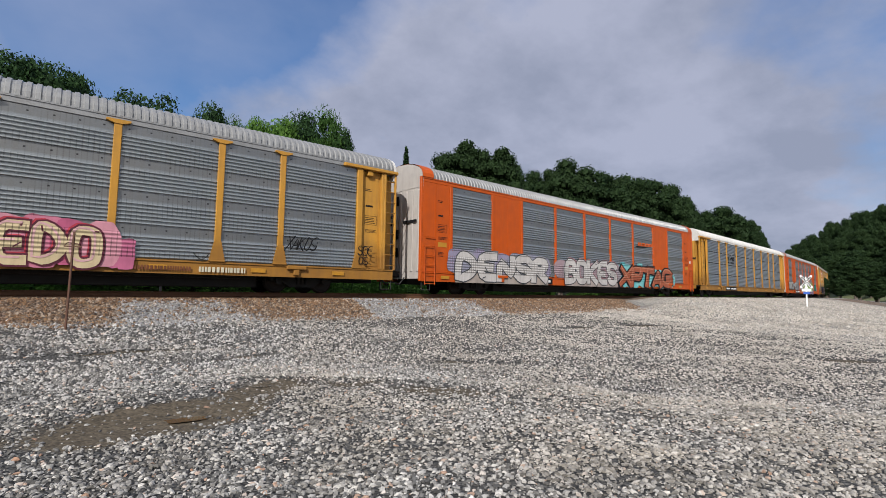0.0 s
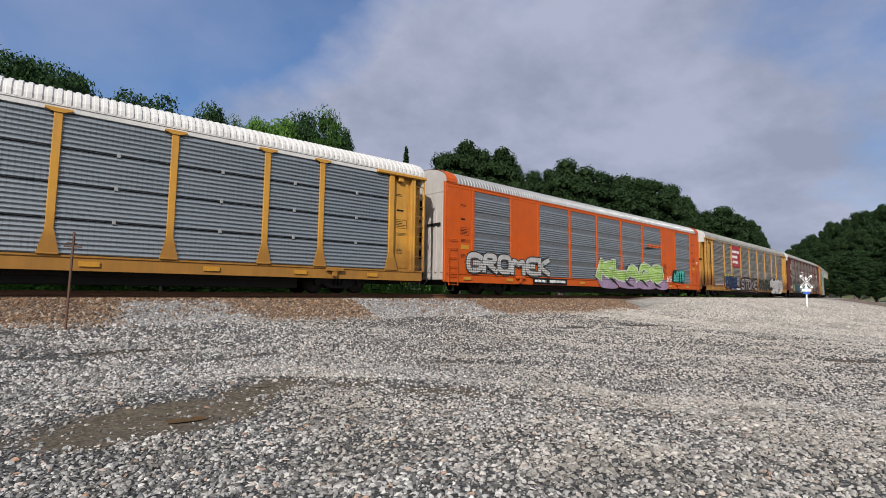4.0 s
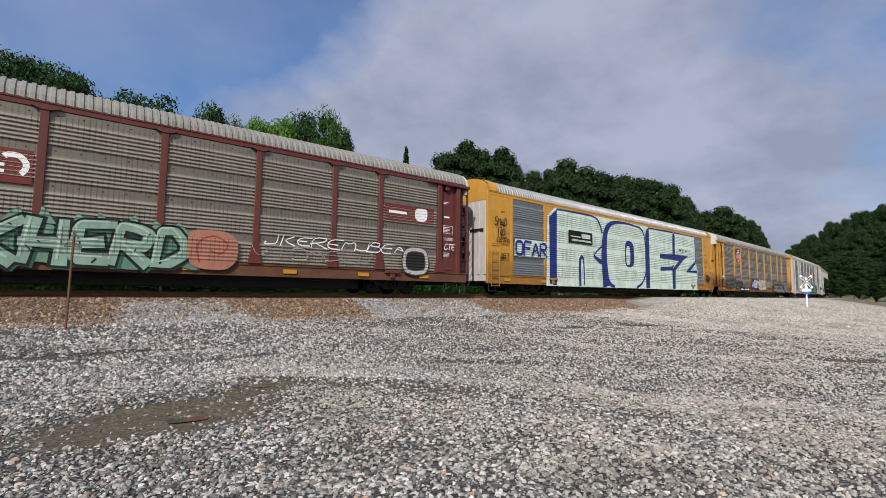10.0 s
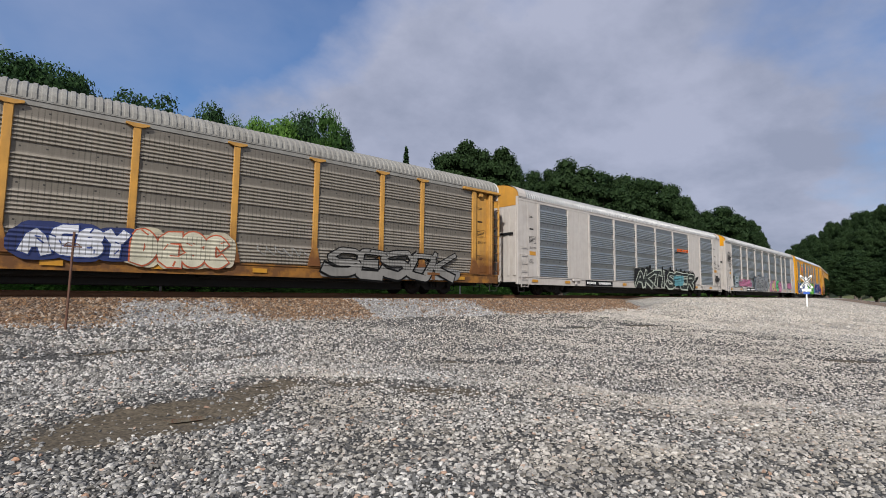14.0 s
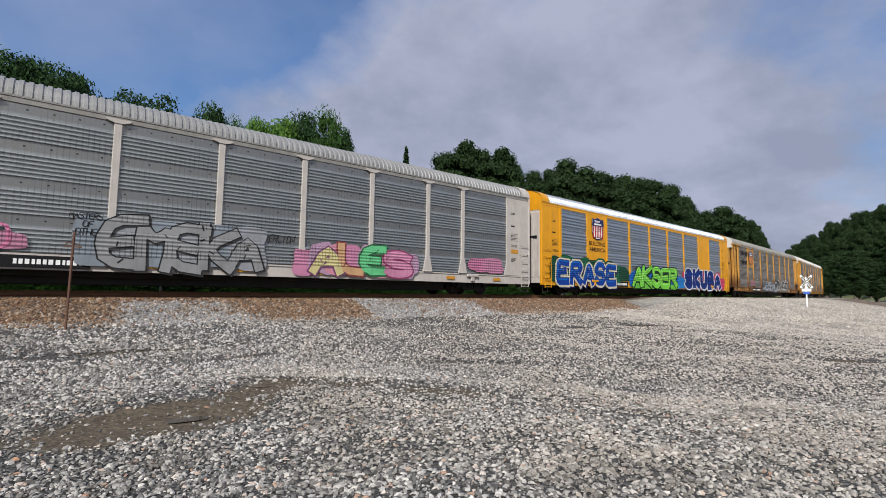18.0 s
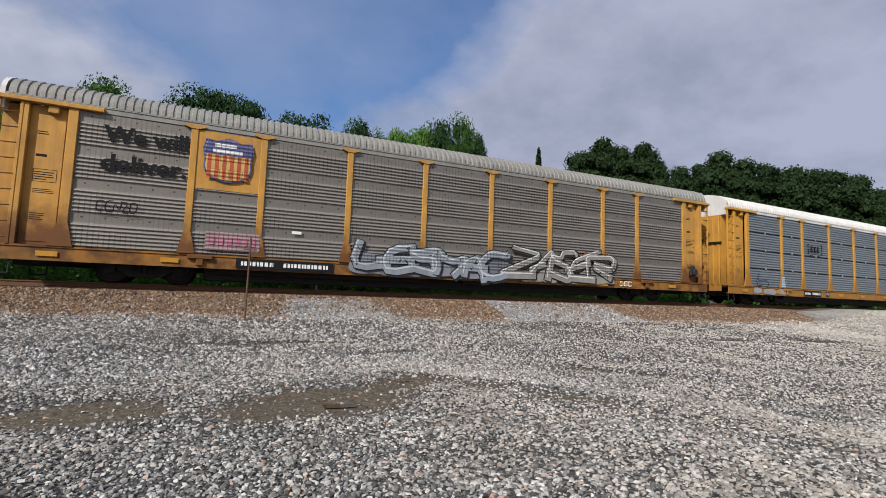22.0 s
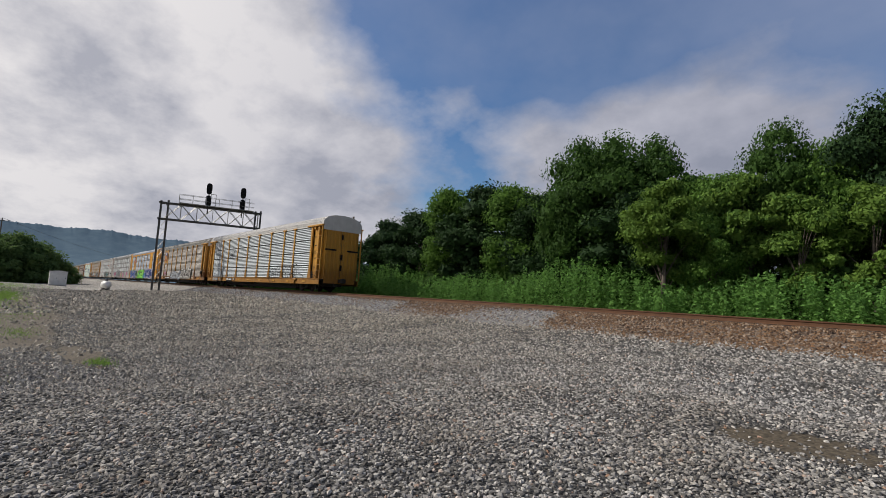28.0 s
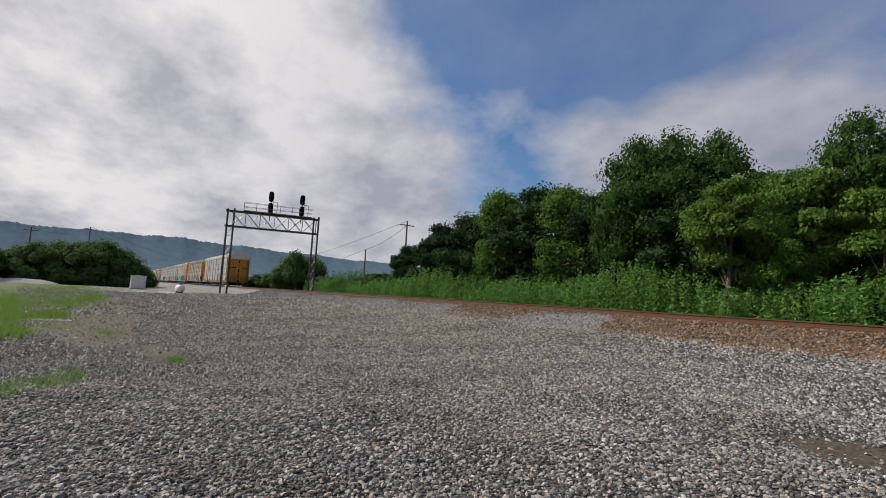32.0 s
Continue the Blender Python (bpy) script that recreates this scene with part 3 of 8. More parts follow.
# ---- track ----
def build_track():
    rail_prof = [(-0.07, 0.0), (0.07, 0.0), (0.07, 0.015), (0.012, 0.035), (0.012, 0.12), (0.037, 0.135), (0.037, 0.168), (-0.037, 0.168), (-0.037, 0.135), (-0.012, 0.12), (-0.012, 0.035), (-0.07, 0.015)]
    for off in (-0.755, 0.755):
        ss = np.concatenate([np.arange(-600, -80, 20.0), np.arange(-80, 120, 2.0), np.arange(120, 300, 4.0)])
        g, n = Geo(), len(rail_prof)
        for s in ss:
            p, h = on_track(s, off, RAIL_Z - 0.168)
            g.v += [(p.x - u * math.sin(h), p.y + u * math.cos(h), p.z + v) for u, v in rail_prof]
        for i in range(len(ss) - 1):
            g.f += [(i * n + j, i * n + (j + 1) % n, (i + 1) * n + (j + 1) % n, (i + 1) * n + j) for j in range(n)]
        me = g.mesh("rail", RAIL_SIDE)
        me.materials.append(RAIL_TOP)
        for p in me.polygons:
            if p.normal.z > 0.9 and p.center.z > RAIL_Z - 0.01:
                p.material_index = 1
        tagged(new("rail", me), "rusty steel rail with a polished running surface on timber ties", "rail", "rails", kind="structure")
    tie = Geo().box(-0.115, 0.115, -1.3, 1.3, -0.17, 0.0, 0.012).mesh("railway_tie", TIE)
    bed = tagged(new("track_bed"), "row of creosoted timber ties sunk in the ballast", "railway ties", kind="structure")
    for i in range(290):
        s = -76 + i * 0.53
        p, h = on_track(s, random.uniform(-0.03, 0.03), RAIL_Z - 0.188)
        part("railway_tie", tie, bed, "", Matrix.Translation(p) @ Matrix.Rotation(h + random.uniform(-0.02, 0.02), 4, "Z"))
    return bed


build_track()


# ---- the train ----
HALF, PITCH = 1.60, 28.6
SILL0, SILL1, EAVE0, EAVE1 = 0.54, 0.95, 4.80, 5.0
MESHES = {}


def cached(key, make):
    if key not in MESHES:
        MESHES[key] = make()
    return MESHES[key]


def ribbed(w, bands, ribs, mat, z0=SILL1 + 0.02, z1=EAVE0 - 0.01, seams=False):
    """A sheet of w metres with bands of lengthwise ribs between flat strips."""
    def make():
        prof, hb = [], (z1 - z0) / bands
        for k in range(bands):
            a = z0 + k * hb
            flat = hb * (0.05 if seams else 0.29)
            pitch = (hb - flat) / ribs
            prof.append((0.0, a))
            for j in range(ribs):
                r = a + j * pitch
                prof += [(0.0, r + 0.05 * pitch), (-0.038, r + 0.16 * pitch), (-0.048, r + 0.30 * pitch), (-0.044, r + 0.46 * pitch), (-0.022, r + 0.70 * pitch), (0.0, r + 0.92 * pitch)]
            if seams:
                prof += [(0.0, a + hb - flat), (0.06, a + hb - flat * 0.9), (0.06, a + hb - flat * 0.1)]
        prof.append((0.0, z1))
        cols = [0.0, 0.05, w - 0.05, w]
        g, n = Geo(), len(prof)
        for i, x in enumerate(cols):
            g.v += [(x, y * (0 if i in (0, 3) and y < 0 else 1), z) for y, z in prof]
        for i in range(3):
            g.f += [(i * n + j, (i + 1) * n + j, (i + 1) * n + j + 1, i * n + j + 1) for j in range(n - 1)]
        g.box(0, w, 0.065, 0.085, z0, z1)
        return g.mesh("panel", mat, normals=False)
    return cached(("rib", round(w, 3), bands, ribs, mat.name, seams), make)


ROOF = [(1.61, EAVE1 - 0.03), (1.59, 5.14), (1.50, 5.30), (1.32, 5.45), (1.02, 5.58), (0.62, 5.67), (0.0, 5.71)]


def roof_mesh(mat, half, pitch=0.30):
    def make():
        prof = ROOF + [(-y, z) for y, z in ROOF[-2::-1]]
        cen = np.array([0.0, 4.0])
        g, n = Geo(), len(prof)
        xs, up = [], []
        x = -half
        while x < half - pitch * 0.5:
            xs += [x, x + 0.30 * pitch, x + 0.42 * pitch, x + 0.88 * pitch]
            up += [0, 0, 1, 1]
            x += pitch
        xs.append(half), up.append(0)
        for x, u in zip(xs, up):
            for y, z in prof:
                d = np.array([y, z]) - cen
                d = d / np.linalg.norm(d) * 0.036 * u
                g.v.append((x, y + d[0], z + d[1]))
        for i in range(len(xs) - 1):
            g.f += [(i * n + j, (i + 1) * n + j, (i + 1) * n + j + 1, i * n + j + 1) for j in range(n - 1)]
        return g.mesh("roof", mat)
    return cached(("roof", mat.name, half, pitch), make)


def roof_poly(grow=0.0, base=EAVE0):
    pts = [(y, z) for y, z in ROOF] + [(-y, z) for y, z in ROOF[-2::-1]]
    pts = [(y * (1 + grow * 0.6), 4.0 + (z - 4.0) * (1 + grow)) for y, z in pts]
    return [(pts[-1][0], base)] [:0] + [(pts[0][0], base)] + pts + [(pts[-1][0], base)]


def lathe_wheel():
    prof = [(0.0, 0.0), (0.40, 0.0), (0.44, 0.0), (0.44, 0.03), (0.40, 0.035), (0.395, 0.12), (0.36, 0.125), (0.34, 0.09), (0.12, 0.07), (0.11, 0.14), (0.0, 0.14)]
    return Geo().lathe(prof, 20, "y").mesh("wheel", WHEEL, True)


def build_truck(car, x):
    truck = part("truck", cached("bolster", lambda: Geo().box(-0.25, 0.25, -1.05, 1.05, 0.40, 0.62, 0.03).box(-0.35, 0.35, -0.35, 0.35, 0.6, 0.75, 0.03).mesh("bolster", BLACK)), car, "black cast-steel truck", Matrix.Translation((x, 0, 0)))
    def frame_mesh():
        g = Geo()
        g.prism([(-1.15, 0.42), (-1.15, 0.58), (-0.85, 0.66), (-0.45, 0.78), (0.45, 0.78), (0.85, 0.66), (1.15, 0.58), (1.15, 0.42), (0.75, 0.42), (0.42, 0.20), (-0.42, 0.20), (-0.75, 0.42)], "y", -0.09, 0.09)
        for k in (-0.16, 0.0, 0.16):
            g.lathe([(0.065, 0.30), (0.065, 0.60)], 8, "z", (k, -0.12, 0))
        for k in (-0.86, 0.86):
            g.lathe([(0.0, -0.16), (0.13, -0.16), (0.13, 0.0)], 12, "y", (k, 0, 0.42))
        return g.mesh("side_frame", BLACK)
    for y, turn in ((-1.0, 0), (1.0, math.pi)):
        part("side_frame", cached("frame", frame_mesh), truck, "", Matrix.Translation((0, y, 0)) @ Matrix.Rotation(turn, 4, "Z"))
    for wx in (-0.86, 0.86):
        part("axle", cached("axle", lambda: Geo().tube((0, -0.9, 0.42), (0, 0.9, 0.42), 0.08, None, 10).mesh("axle", BLACK)), truck, "", Matrix.Translation((wx, 0, 0)))
        for wy, turn in ((-0.72, math.pi), (0.72, 0)):
            part("wheel", cached("wheel", lathe_wheel), truck, "", Matrix.Translation((wx, wy, 0.42)) @ Matrix.Rotation(turn, 4, "Z"))


def both_sides(objs):
    """The same pieces on the car's far side, turned half round."""
    turn = Matrix.Rotation(math.pi, 4, "Z")
    made = {}
    for ob in objs:
        c = new(ob.name.split(".")[0], ob.data)
        c.parent = made.get(ob.parent, ob.parent)
        c.matrix_basis = ob.matrix_basis if ob.parent in made else turn @ ob.matrix_basis
        made[ob] = c


def build_car(c):
    """An enclosed car-carrying wagon, its origin on the rail's top at mid-length; the camera's side is -y."""
    body, style = c["paint"], c["style"]
    car = tagged(new("autorack_wagon"), c["label"], "railway wagon", "wagons of the train")
    side = []
    sill_mat = c.get("sill", {YELLOW_OLD.name: YELLOW_SILL, BROWN.name: BROWN_SILL}.get(body.name, body))
    # underframe
    part("underframe", cached("under", lambda: Geo().box(-13.4, 13.4, -0.36, 0.36, 0.42, 0.9, 0.02).box(-13.5, 13.5, -1.5, 1.5, 0.86, 0.93).box(-8.5, 8.5, -0.95, 0.95, 0.17, 0.87, 0.03).box(-8.2, -1.0, -1.25, -0.9, 0.40, 0.8, 0.03).box(0.5, 7.9, -1.2, -0.9, 0.44, 0.8, 0.03)
                              .box(-4.5, -3.2, -1.2, -0.6, 0.38, 0.8, 0.04).tube((2.0, -0.9, 0.62), (3.3, -0.9, 0.62), 0.2, None, 12).mesh("underframe", BLACK)), car)
    for x in (-10.06, 10.06):
        build_truck(car, x)
    # side sill, a channel with a turned lower lip
    sill = cached(("sill", sill_mat.name), lambda: Geo().prism([(-HALF - 0.02, SILL0), (-HALF + 0.10, SILL0), (-HALF + 0.10, SILL0 + 0.03), (-HALF + 0.01, SILL0 + 0.03), (-HALF + 0.01, SILL1 - 0.04), (-HALF + 0.14, SILL1 - 0.03), (-HALF + 0.14, SILL1), (-HALF - 0.05, SILL1), (-HALF - 0.05, SILL1 - 0.05), (-HALF - 0.02, SILL1 - 0.06)], "x", -13.6, 13.6).mesh("side_sill", sill_mat))
    side.append(part("side_sill", sill, car))
    eave_mat = c.get("eave", body if style == "flush" else GREY_ROOF_OLD)
    side.append(part("eave_rail", cached(("eave", eave_mat.name), lambda: Geo().box(-13.55, 13.55, -HALF - 0.015, -HALF + 0.08, EAVE0, EAVE1, 0.012).box(-13.55, 13.55, -HALF - 0.035, -HALF - 0.012, EAVE1 - 0.05, EAVE1 + 0.005).mesh("eave_rail", eave_mat)), car))
    # bays of ribbed sheet and posts
    sheet, bands, seams = c["sheet"], c.get("bands", 4), c.get("seams", False)
    ribs = c.get("ribs", 7 if seams else 6)
    edges = [-11.9, -9.0, -7.0, -4.2, -1.4, 1.4, 4.2, 7.0, 9.0, 11.9] if style != "flush" else [-11.95, -9.25, -7.1, -4.25, -1.42, 1.42, 4.25, 7.1, 9.25, 11.95]
    solid = {1, 7} if style == "flush" else set()
    for i, (a, b) in enumerate(zip(edges[:-1], edges[1:])):
        if i in solid:
            def smooth_panel(w=b - a):
                g = Geo().box(0, w, -0.02, 0.03, SILL1 + 0.01, EAVE0 - 0.005, 0.01)
                g.box(w * 0.5 - 0.015, w * 0.5 + 0.015, -0.026, -0.018, SILL1 + 0.05, EAVE0 - 0.05)
                for z in np.arange(1.4, 4.6, 0.8):
                    for x in (0.25, 0.75):
                        g.lathe([(0.018, -0.03), (0.018, 0.0)], 6, "y", (w * x, 0, z))
                return g.mesh("smooth_panel", body)
            side.append(part("smooth_panel", cached(("smooth", round(b - a, 2), body.name), smooth_panel), car, "", Matrix.Translation((a, -HALF, 0))))
            continue
        side.append(part("perforated_panel", ribbed(b - a, bands, ribs, sheet, seams=seams), car, "", Matrix.Translation((a, -HALF + 0.01, 0))))
        if seams:
            hb = (EAVE0 - 0.01 - SILL1 - 0.02) / bands
            def seam_mesh(w=b - a):
                g = Geo()
                for k in range(1, bands):
                    z = SILL1 + 0.02 + k * hb
                    g.box(0.02, w - 0.02, -0.034, 0.0, z - 0.034, z - 0.012)
                return g.mesh("panel_seam", SEAM)
            side.append(part("panel_seam", cached(("seam", round(b - a, 2)), seam_mesh), car, "", Matrix.Translation((a, -HALF + 0.01, 0))))
            for k in range(1, bands):
                for x in ([0.5] if c.get("clips") else []):
                    side.append(part("panel_clip", cached("clip", lambda: Geo().box(-0.05, 0.05, -0.05, 0.0, -0.07, 0.07, 0.012).mesh("panel_clip", GREY_ROOF)), car, "", Matrix.Translation((a + (b - a) * x, -HALF, SILL1 + 0.02 + k * hb))))
    post_mat = c.get("post", body)
    def t_post():
        g = Geo().box(-0.10, 0.10, -0.075, 0.02, SILL1 + 0.3, EAVE0 - 0.02, 0.015)
        g.prism([(-0.10, SILL1 + 0.66), (0.10, SILL1 + 0.66), (0.24, SILL1 + 0.02), (-0.24, SILL1 + 0.02)], "y", -0.085, 0.0)
        g.box(-0.24, 0.24, -0.095, 0.02, SILL1 - 0.0, SILL1 + 0.05, 0.01)
        g.prism([(-0.30, EAVE0 + 0.07), (0.30, EAVE0 + 0.07), (0.30, EAVE0 + 0.02), (0.10, EAVE0 - 0.05), (-0.10, EAVE0 - 0.05), (-0.30, EAVE0 + 0.02)], "y", -0.10, 0.0)
        return g.mesh("post", post_mat)
    def thin_post():
        g = Geo().box(-0.085, 0.085, -0.055, 0.02, SILL1 + 0.0, EAVE0 - 0.005, 0.012)
        for z in np.arange(1.15, 4.75, 0.26):
            for x in (-0.06, 0.06):
                g.lathe([(0.0, -0.068), (0.014, -0.066), (0.014, -0.05)], 6, "y", (x, 0, z))
        return g.mesh("post", post_mat)
    post = cached(("post", style == "flush", post_mat.name), thin_post if style == "flush" else t_post)
    for x in edges:
        if style == "flush" or abs(x) < 11:
            side.append(part("post", post, car, "", Matrix.Translation((x, -HALF, 0))))
    # ends of the sides
    for sgn in (-1, 1):
        def put(name, g, mat, label=""):
            for i, v in enumerate(g.v):
                g.v[i] = (v[0] * sgn, v[1], v[2])
            ob = part(name, g.mesh(name, mat), car, label)
            side.append(ob)
            return ob
        if style == "recess":
            put("end_post", Geo().box(11.9, 12.14, -HALF - 0.075, -HALF + 0.05, SILL1, EAVE0, 0.015).prism([(11.9, 1.6), (12.14, 1.6), (12.34, SILL1), (11.75, SILL1)], "y", -HALF - 0.08, -HALF), body)
            put("end_panel", Geo().box(12.14, 13.0, -HALF + 0.10, -HALF + 0.16, SILL1, EAVE0, 0.01), body)
            put("corner_post", Geo().box(13.0, 13.12, -HALF - 0.06, -HALF + 0.3, SILL1, EAVE0 - 0.02, 0.012), body)
            put("access_door", Geo().box(12.2, 12.9, -HALF + 0.082, -HALF + 0.098, SILL1 + 0.1, EAVE0 - 0.25, 0.004), body)
            put("ladder_recess", Geo().box(13.12, 13.66, -HALF + 0.30, -HALF + 0.36, SILL1, EAVE0), body)
            put("canopy_beam", Geo().box(11.3, 13.72, -HALF - 0.14, -HALF + 0.05, EAVE0 - 0.005, EAVE0 + 0.12, 0.02).box(12.35, 12.6, -HALF - 0.06, -HALF + 0.08, EAVE0 - 0.22, EAVE0, 0.02), body)
            lad = put("ladder", Geo().box(13.12, 13.20, -HALF - 0.07, -HALF + 0.02, SILL1 - 0.02, EAVE0, 0.012).box(13.60, 13.68, -HALF - 0.07, -HALF + 0.02, SILL1 - 0.02, EAVE0, 0.012), body)
            for k in range(9):
                z = SILL1 + 0.18 + k * 0.42
                rung = part("rung", cached(("rung", body.name, sgn), lambda: Geo().bend([(sgn * 13.16, -HALF - 0.05, 0), (sgn * 13.4, -HALF - 0.09, -0.02), (sgn * 13.64, -HALF - 0.05, 0)], 0.017).mesh("rung", body)), lad, "", Matrix.Translation((0, 0, z)))
                side.append(rung)
        else:
            put("end_panel", Geo().box(12.03, 13.56, -HALF - 0.015, -HALF + 0.05, SILL1, EAVE0, 0.015), body)
            put("panel_seam", Geo().box(12.82, 12.85, -HALF - 0.026, -HALF - 0.015, SILL1 + 0.05, EAVE0 - 0.03), body)
            put("corner_post", Geo().box(13.56, 13.68, -HALF - 0.03, -HALF + 0.1, SILL0, EAVE1 + 0.02, 0.02), body)
            if style == "tpost":
                put("end_post", Geo().box(11.9, 12.06, -HALF - 0.06, -HALF + 0.02, SILL1, EAVE0, 0.012).prism([(11.72, SILL1), (11.9, 1.6), (12.06, 1.6), (12.2, SILL1)], "y", -HALF - 0.065, -HALF), body)
            lad = put("ladder", Geo().tube((12.92, -HALF - 0.09, SILL0 - 0.15), (12.92, -HALF - 0.09, 2.05), 0.018, None, 6).tube((13.46, -HALF - 0.09, SILL0 - 0.15), (13.46, -HALF - 0.09, 2.05), 0.018, None, 6)
                      .tube((12.92, -HALF - 0.09, 2.04), (12.92, -HALF, 2.04), 0.018, None, 6).tube((13.46, -HALF - 0.09, 2.04), (13.46, -HALF, 2.04), 0.018, None, 6), body)
            for k in range(6):
                side.append(part("rung", cached(("rung_b", body.name, sgn), lambda: Geo().tube((sgn * 12.92, -HALF - 0.09, 0), (sgn * 13.46, -HALF - 0.09, 0), 0.016, None, 6).mesh("rung", body)), lad, "", Matrix.Translation((0, 0, SILL0 - 0.1 + k * 0.4))))
        put("stirrup", Geo().bend([(13.1, -HALF + 0.05, SILL0 + 0.05), (13.1, -HALF + 0.02, 0.18), (13.55, -HALF + 0.02, 0.18), (13.55, -HALF + 0.05, SILL0 + 0.05)], 0.018), BLACK)
        # end wall: two door leaves with upright ribs, a seam and latch bars
        end_mat, top_mat = c.get("end", body), c.get("end_top", WHITE_ROOF)
        for s2 in (-1, 1):
            wide = 1.27 if style == "recess" else 1.56
            y0, y1 = sorted((s2 * 0.02, s2 * wide))
            leaf = part("end_door", cached(("leaf", end_mat.name, sgn, s2, wide), lambda: Geo().box(*sorted((sgn * 13.60, sgn * 13.66)), y0, y1, SILL0 + 0.1, 4.55, 0.01).mesh("end_door", end_mat)), car, c.get("end_label", ""))
            for k in range(4):
                part("door_rib", cached(("rib", end_mat.name, sgn), lambda: Geo().box(*sorted((sgn * 13.65, sgn * 13.70)), -0.07, 0.07, SILL1, 4.45, 0.02).mesh("door_rib", end_mat)), leaf, "", Matrix.Translation((0, s2 * (0.2 + (wide - 0.32) / 3 * k), 0)))
        g = Geo().prism(roof_poly(0.012, 4.55), "x", sgn * 13.56, sgn * 13.67)
        part("gable", g.mesh("gable", top_mat), car)
        for y in (-0.9, 0.9):
            part("latch_bar", cached(("bar", sgn), lambda: Geo().box(*sorted((sgn * 13.69, sgn * 13.73)), -0.45, 0.45, 3.05, 3.17).mesh("latch_bar", INK)), car, "", Matrix.Translation((0, y, 0)))
        for z in (1.6, 2.4, 3.9):
            part("door_latch", cached(("latch", sgn), lambda: Geo().box(*sorted((sgn * 13.69, sgn * 13.74)), -0.07, 0.07, 0, 0.42).mesh("door_latch", INK)), car, "", Matrix.Translation((0, 0, z)))
        g = Geo().box(min(sgn * 13.5, sgn * 14.25), max(sgn * 13.5, sgn * 14.25), -0.12, 0.12, 0.72, 0.98, 0.03).box(min(sgn * 14.1, sgn * 14.34), max(sgn * 14.1, sgn * 14.34), -0.2, 0.18, 0.68, 1.02, 0.05)
        g.bend([(sgn * 13.6, -0.5, 0.75), (sgn * 13.95, -0.55, 0.4), (sgn * 14.3, -0.5, 0.5)], 0.03)
        part("coupler", g.mesh("coupler", BLACK), car)
        if style != "recess":
            g = Geo()
            prof = ROOF + [(-y, z) for y, z in ROOF[-2::-1]]
            n = len(prof)
            for x in (13.0, 13.62):
                g.v += [(sgn * x, y * 1.028, 4.0 + (z - 4.0) * 1.034) for y, z in prof]
            g.f += [(j, n + j, n + j + 1, j + 1) for j in range(n - 1)]
            part("roof_cap", g.mesh("roof_cap", c.get("cap", body)), car)
    part("roof", roof_mesh(c["roof"], 13.5 if style == "recess" else 13.1, 0.205 if style == "recess" else 0.195), car)
    both_sides(side)
    return car


CARS = [
    dict(label="old yellow autorack wagon with grey louvred sides and pink graffiti", style="recess", paint=YELLOW, sheet=PERF, roof=GREY_ROOF, eave=GREY_ROOF),
    dict(label="orange autorack wagon with grey louvred panels and white bubble graffiti", style="flush", paint=ORANGE, sheet=PERF, roof=GREY_ROOF, end=WHITE, end_top=WHITE, cap=ORANGE),
    dict(label="yellow autorack wagon with silver louvred sides and a white roof", style="recess", paint=YELLOW, sheet=PERF_BRIGHT, roof=WHITE_ROOF, seams=True, clips=True, eave=WHITE_ROOF),
    dict(label="orange autorack wagon with pale green graffiti letters on grey panels", style="flush", paint=ORANGE, sheet=PERF, roof=GREY_ROOF, end=WHITE, end_top=WHITE, cap=ORANGE),
    dict(label="yellow autorack wagon with a red sign panel and navy graffiti", style="recess", paint=YELLOW_OLD, sill=YELLOW, sheet=PERF_OLD, roof=GREY_ROOF_OLD),
    dict(label="oxide-red autorack wagon with brown louvred sides and teal graffiti", style="recess", paint=BROWN, sheet=PERF_BROWN, roof=GREY_ROOF_OLD, eave=BROWN),
    dict(label="yellow autorack wagon covered by huge mint letters outlined in navy", style="flush", paint=YELLOW, sheet=PERF, roof=GREY_ROOF, end=WHITE, end_top=YELLOW, cap=YELLOW),
    dict(label="weathered yellow autorack wagon with a shield emblem and faded graffiti", style="recess", paint=YELLOW_OLD, sheet=PERF_BROWN, roof=GREY_ROOF_OLD),
    dict(label="white autorack wagon with grey louvred panels and black graffiti", style="flush", paint=WHITE, sheet=PERF, roof=GREY_ROOF, end=WHITE, end_top=YELLOW, cap=WHITE),
    dict(label="white autorack wagon with flared posts and pink graffiti", style="tpost", paint=WHITE, sheet=PERF, roof=GREY_ROOF, end=WHITE, end_top=YELLOW_CLEAN, cap=WHITE),
    dict(label="bright yellow autorack wagon with blue and green graffiti", style="flush", paint=YELLOW_CLEAN, sheet=PERF_SHINE, ribs=4, roof=SHINY_ROOF, end=WHITE, end_top=YELLOW_CLEAN, cap=YELLOW_CLEAN),
    dict(label="yellow autorack wagon with weathered louvred sides and silver graffiti", style="recess", paint=YELLOW_OLD, sheet=PERF_OLD, roof=GREY_ROOF_OLD),
    dict(label="yellow autorack wagon with grey slatted sides, the last of the train", style="recess", paint=YELLOW, sheet=PERF_BRIGHT, roof=WHITE_ROOF, seams=True, clips=True, eave=WHITE_ROOF),
]
WAGONS = [build_car(c) for c in CARS]


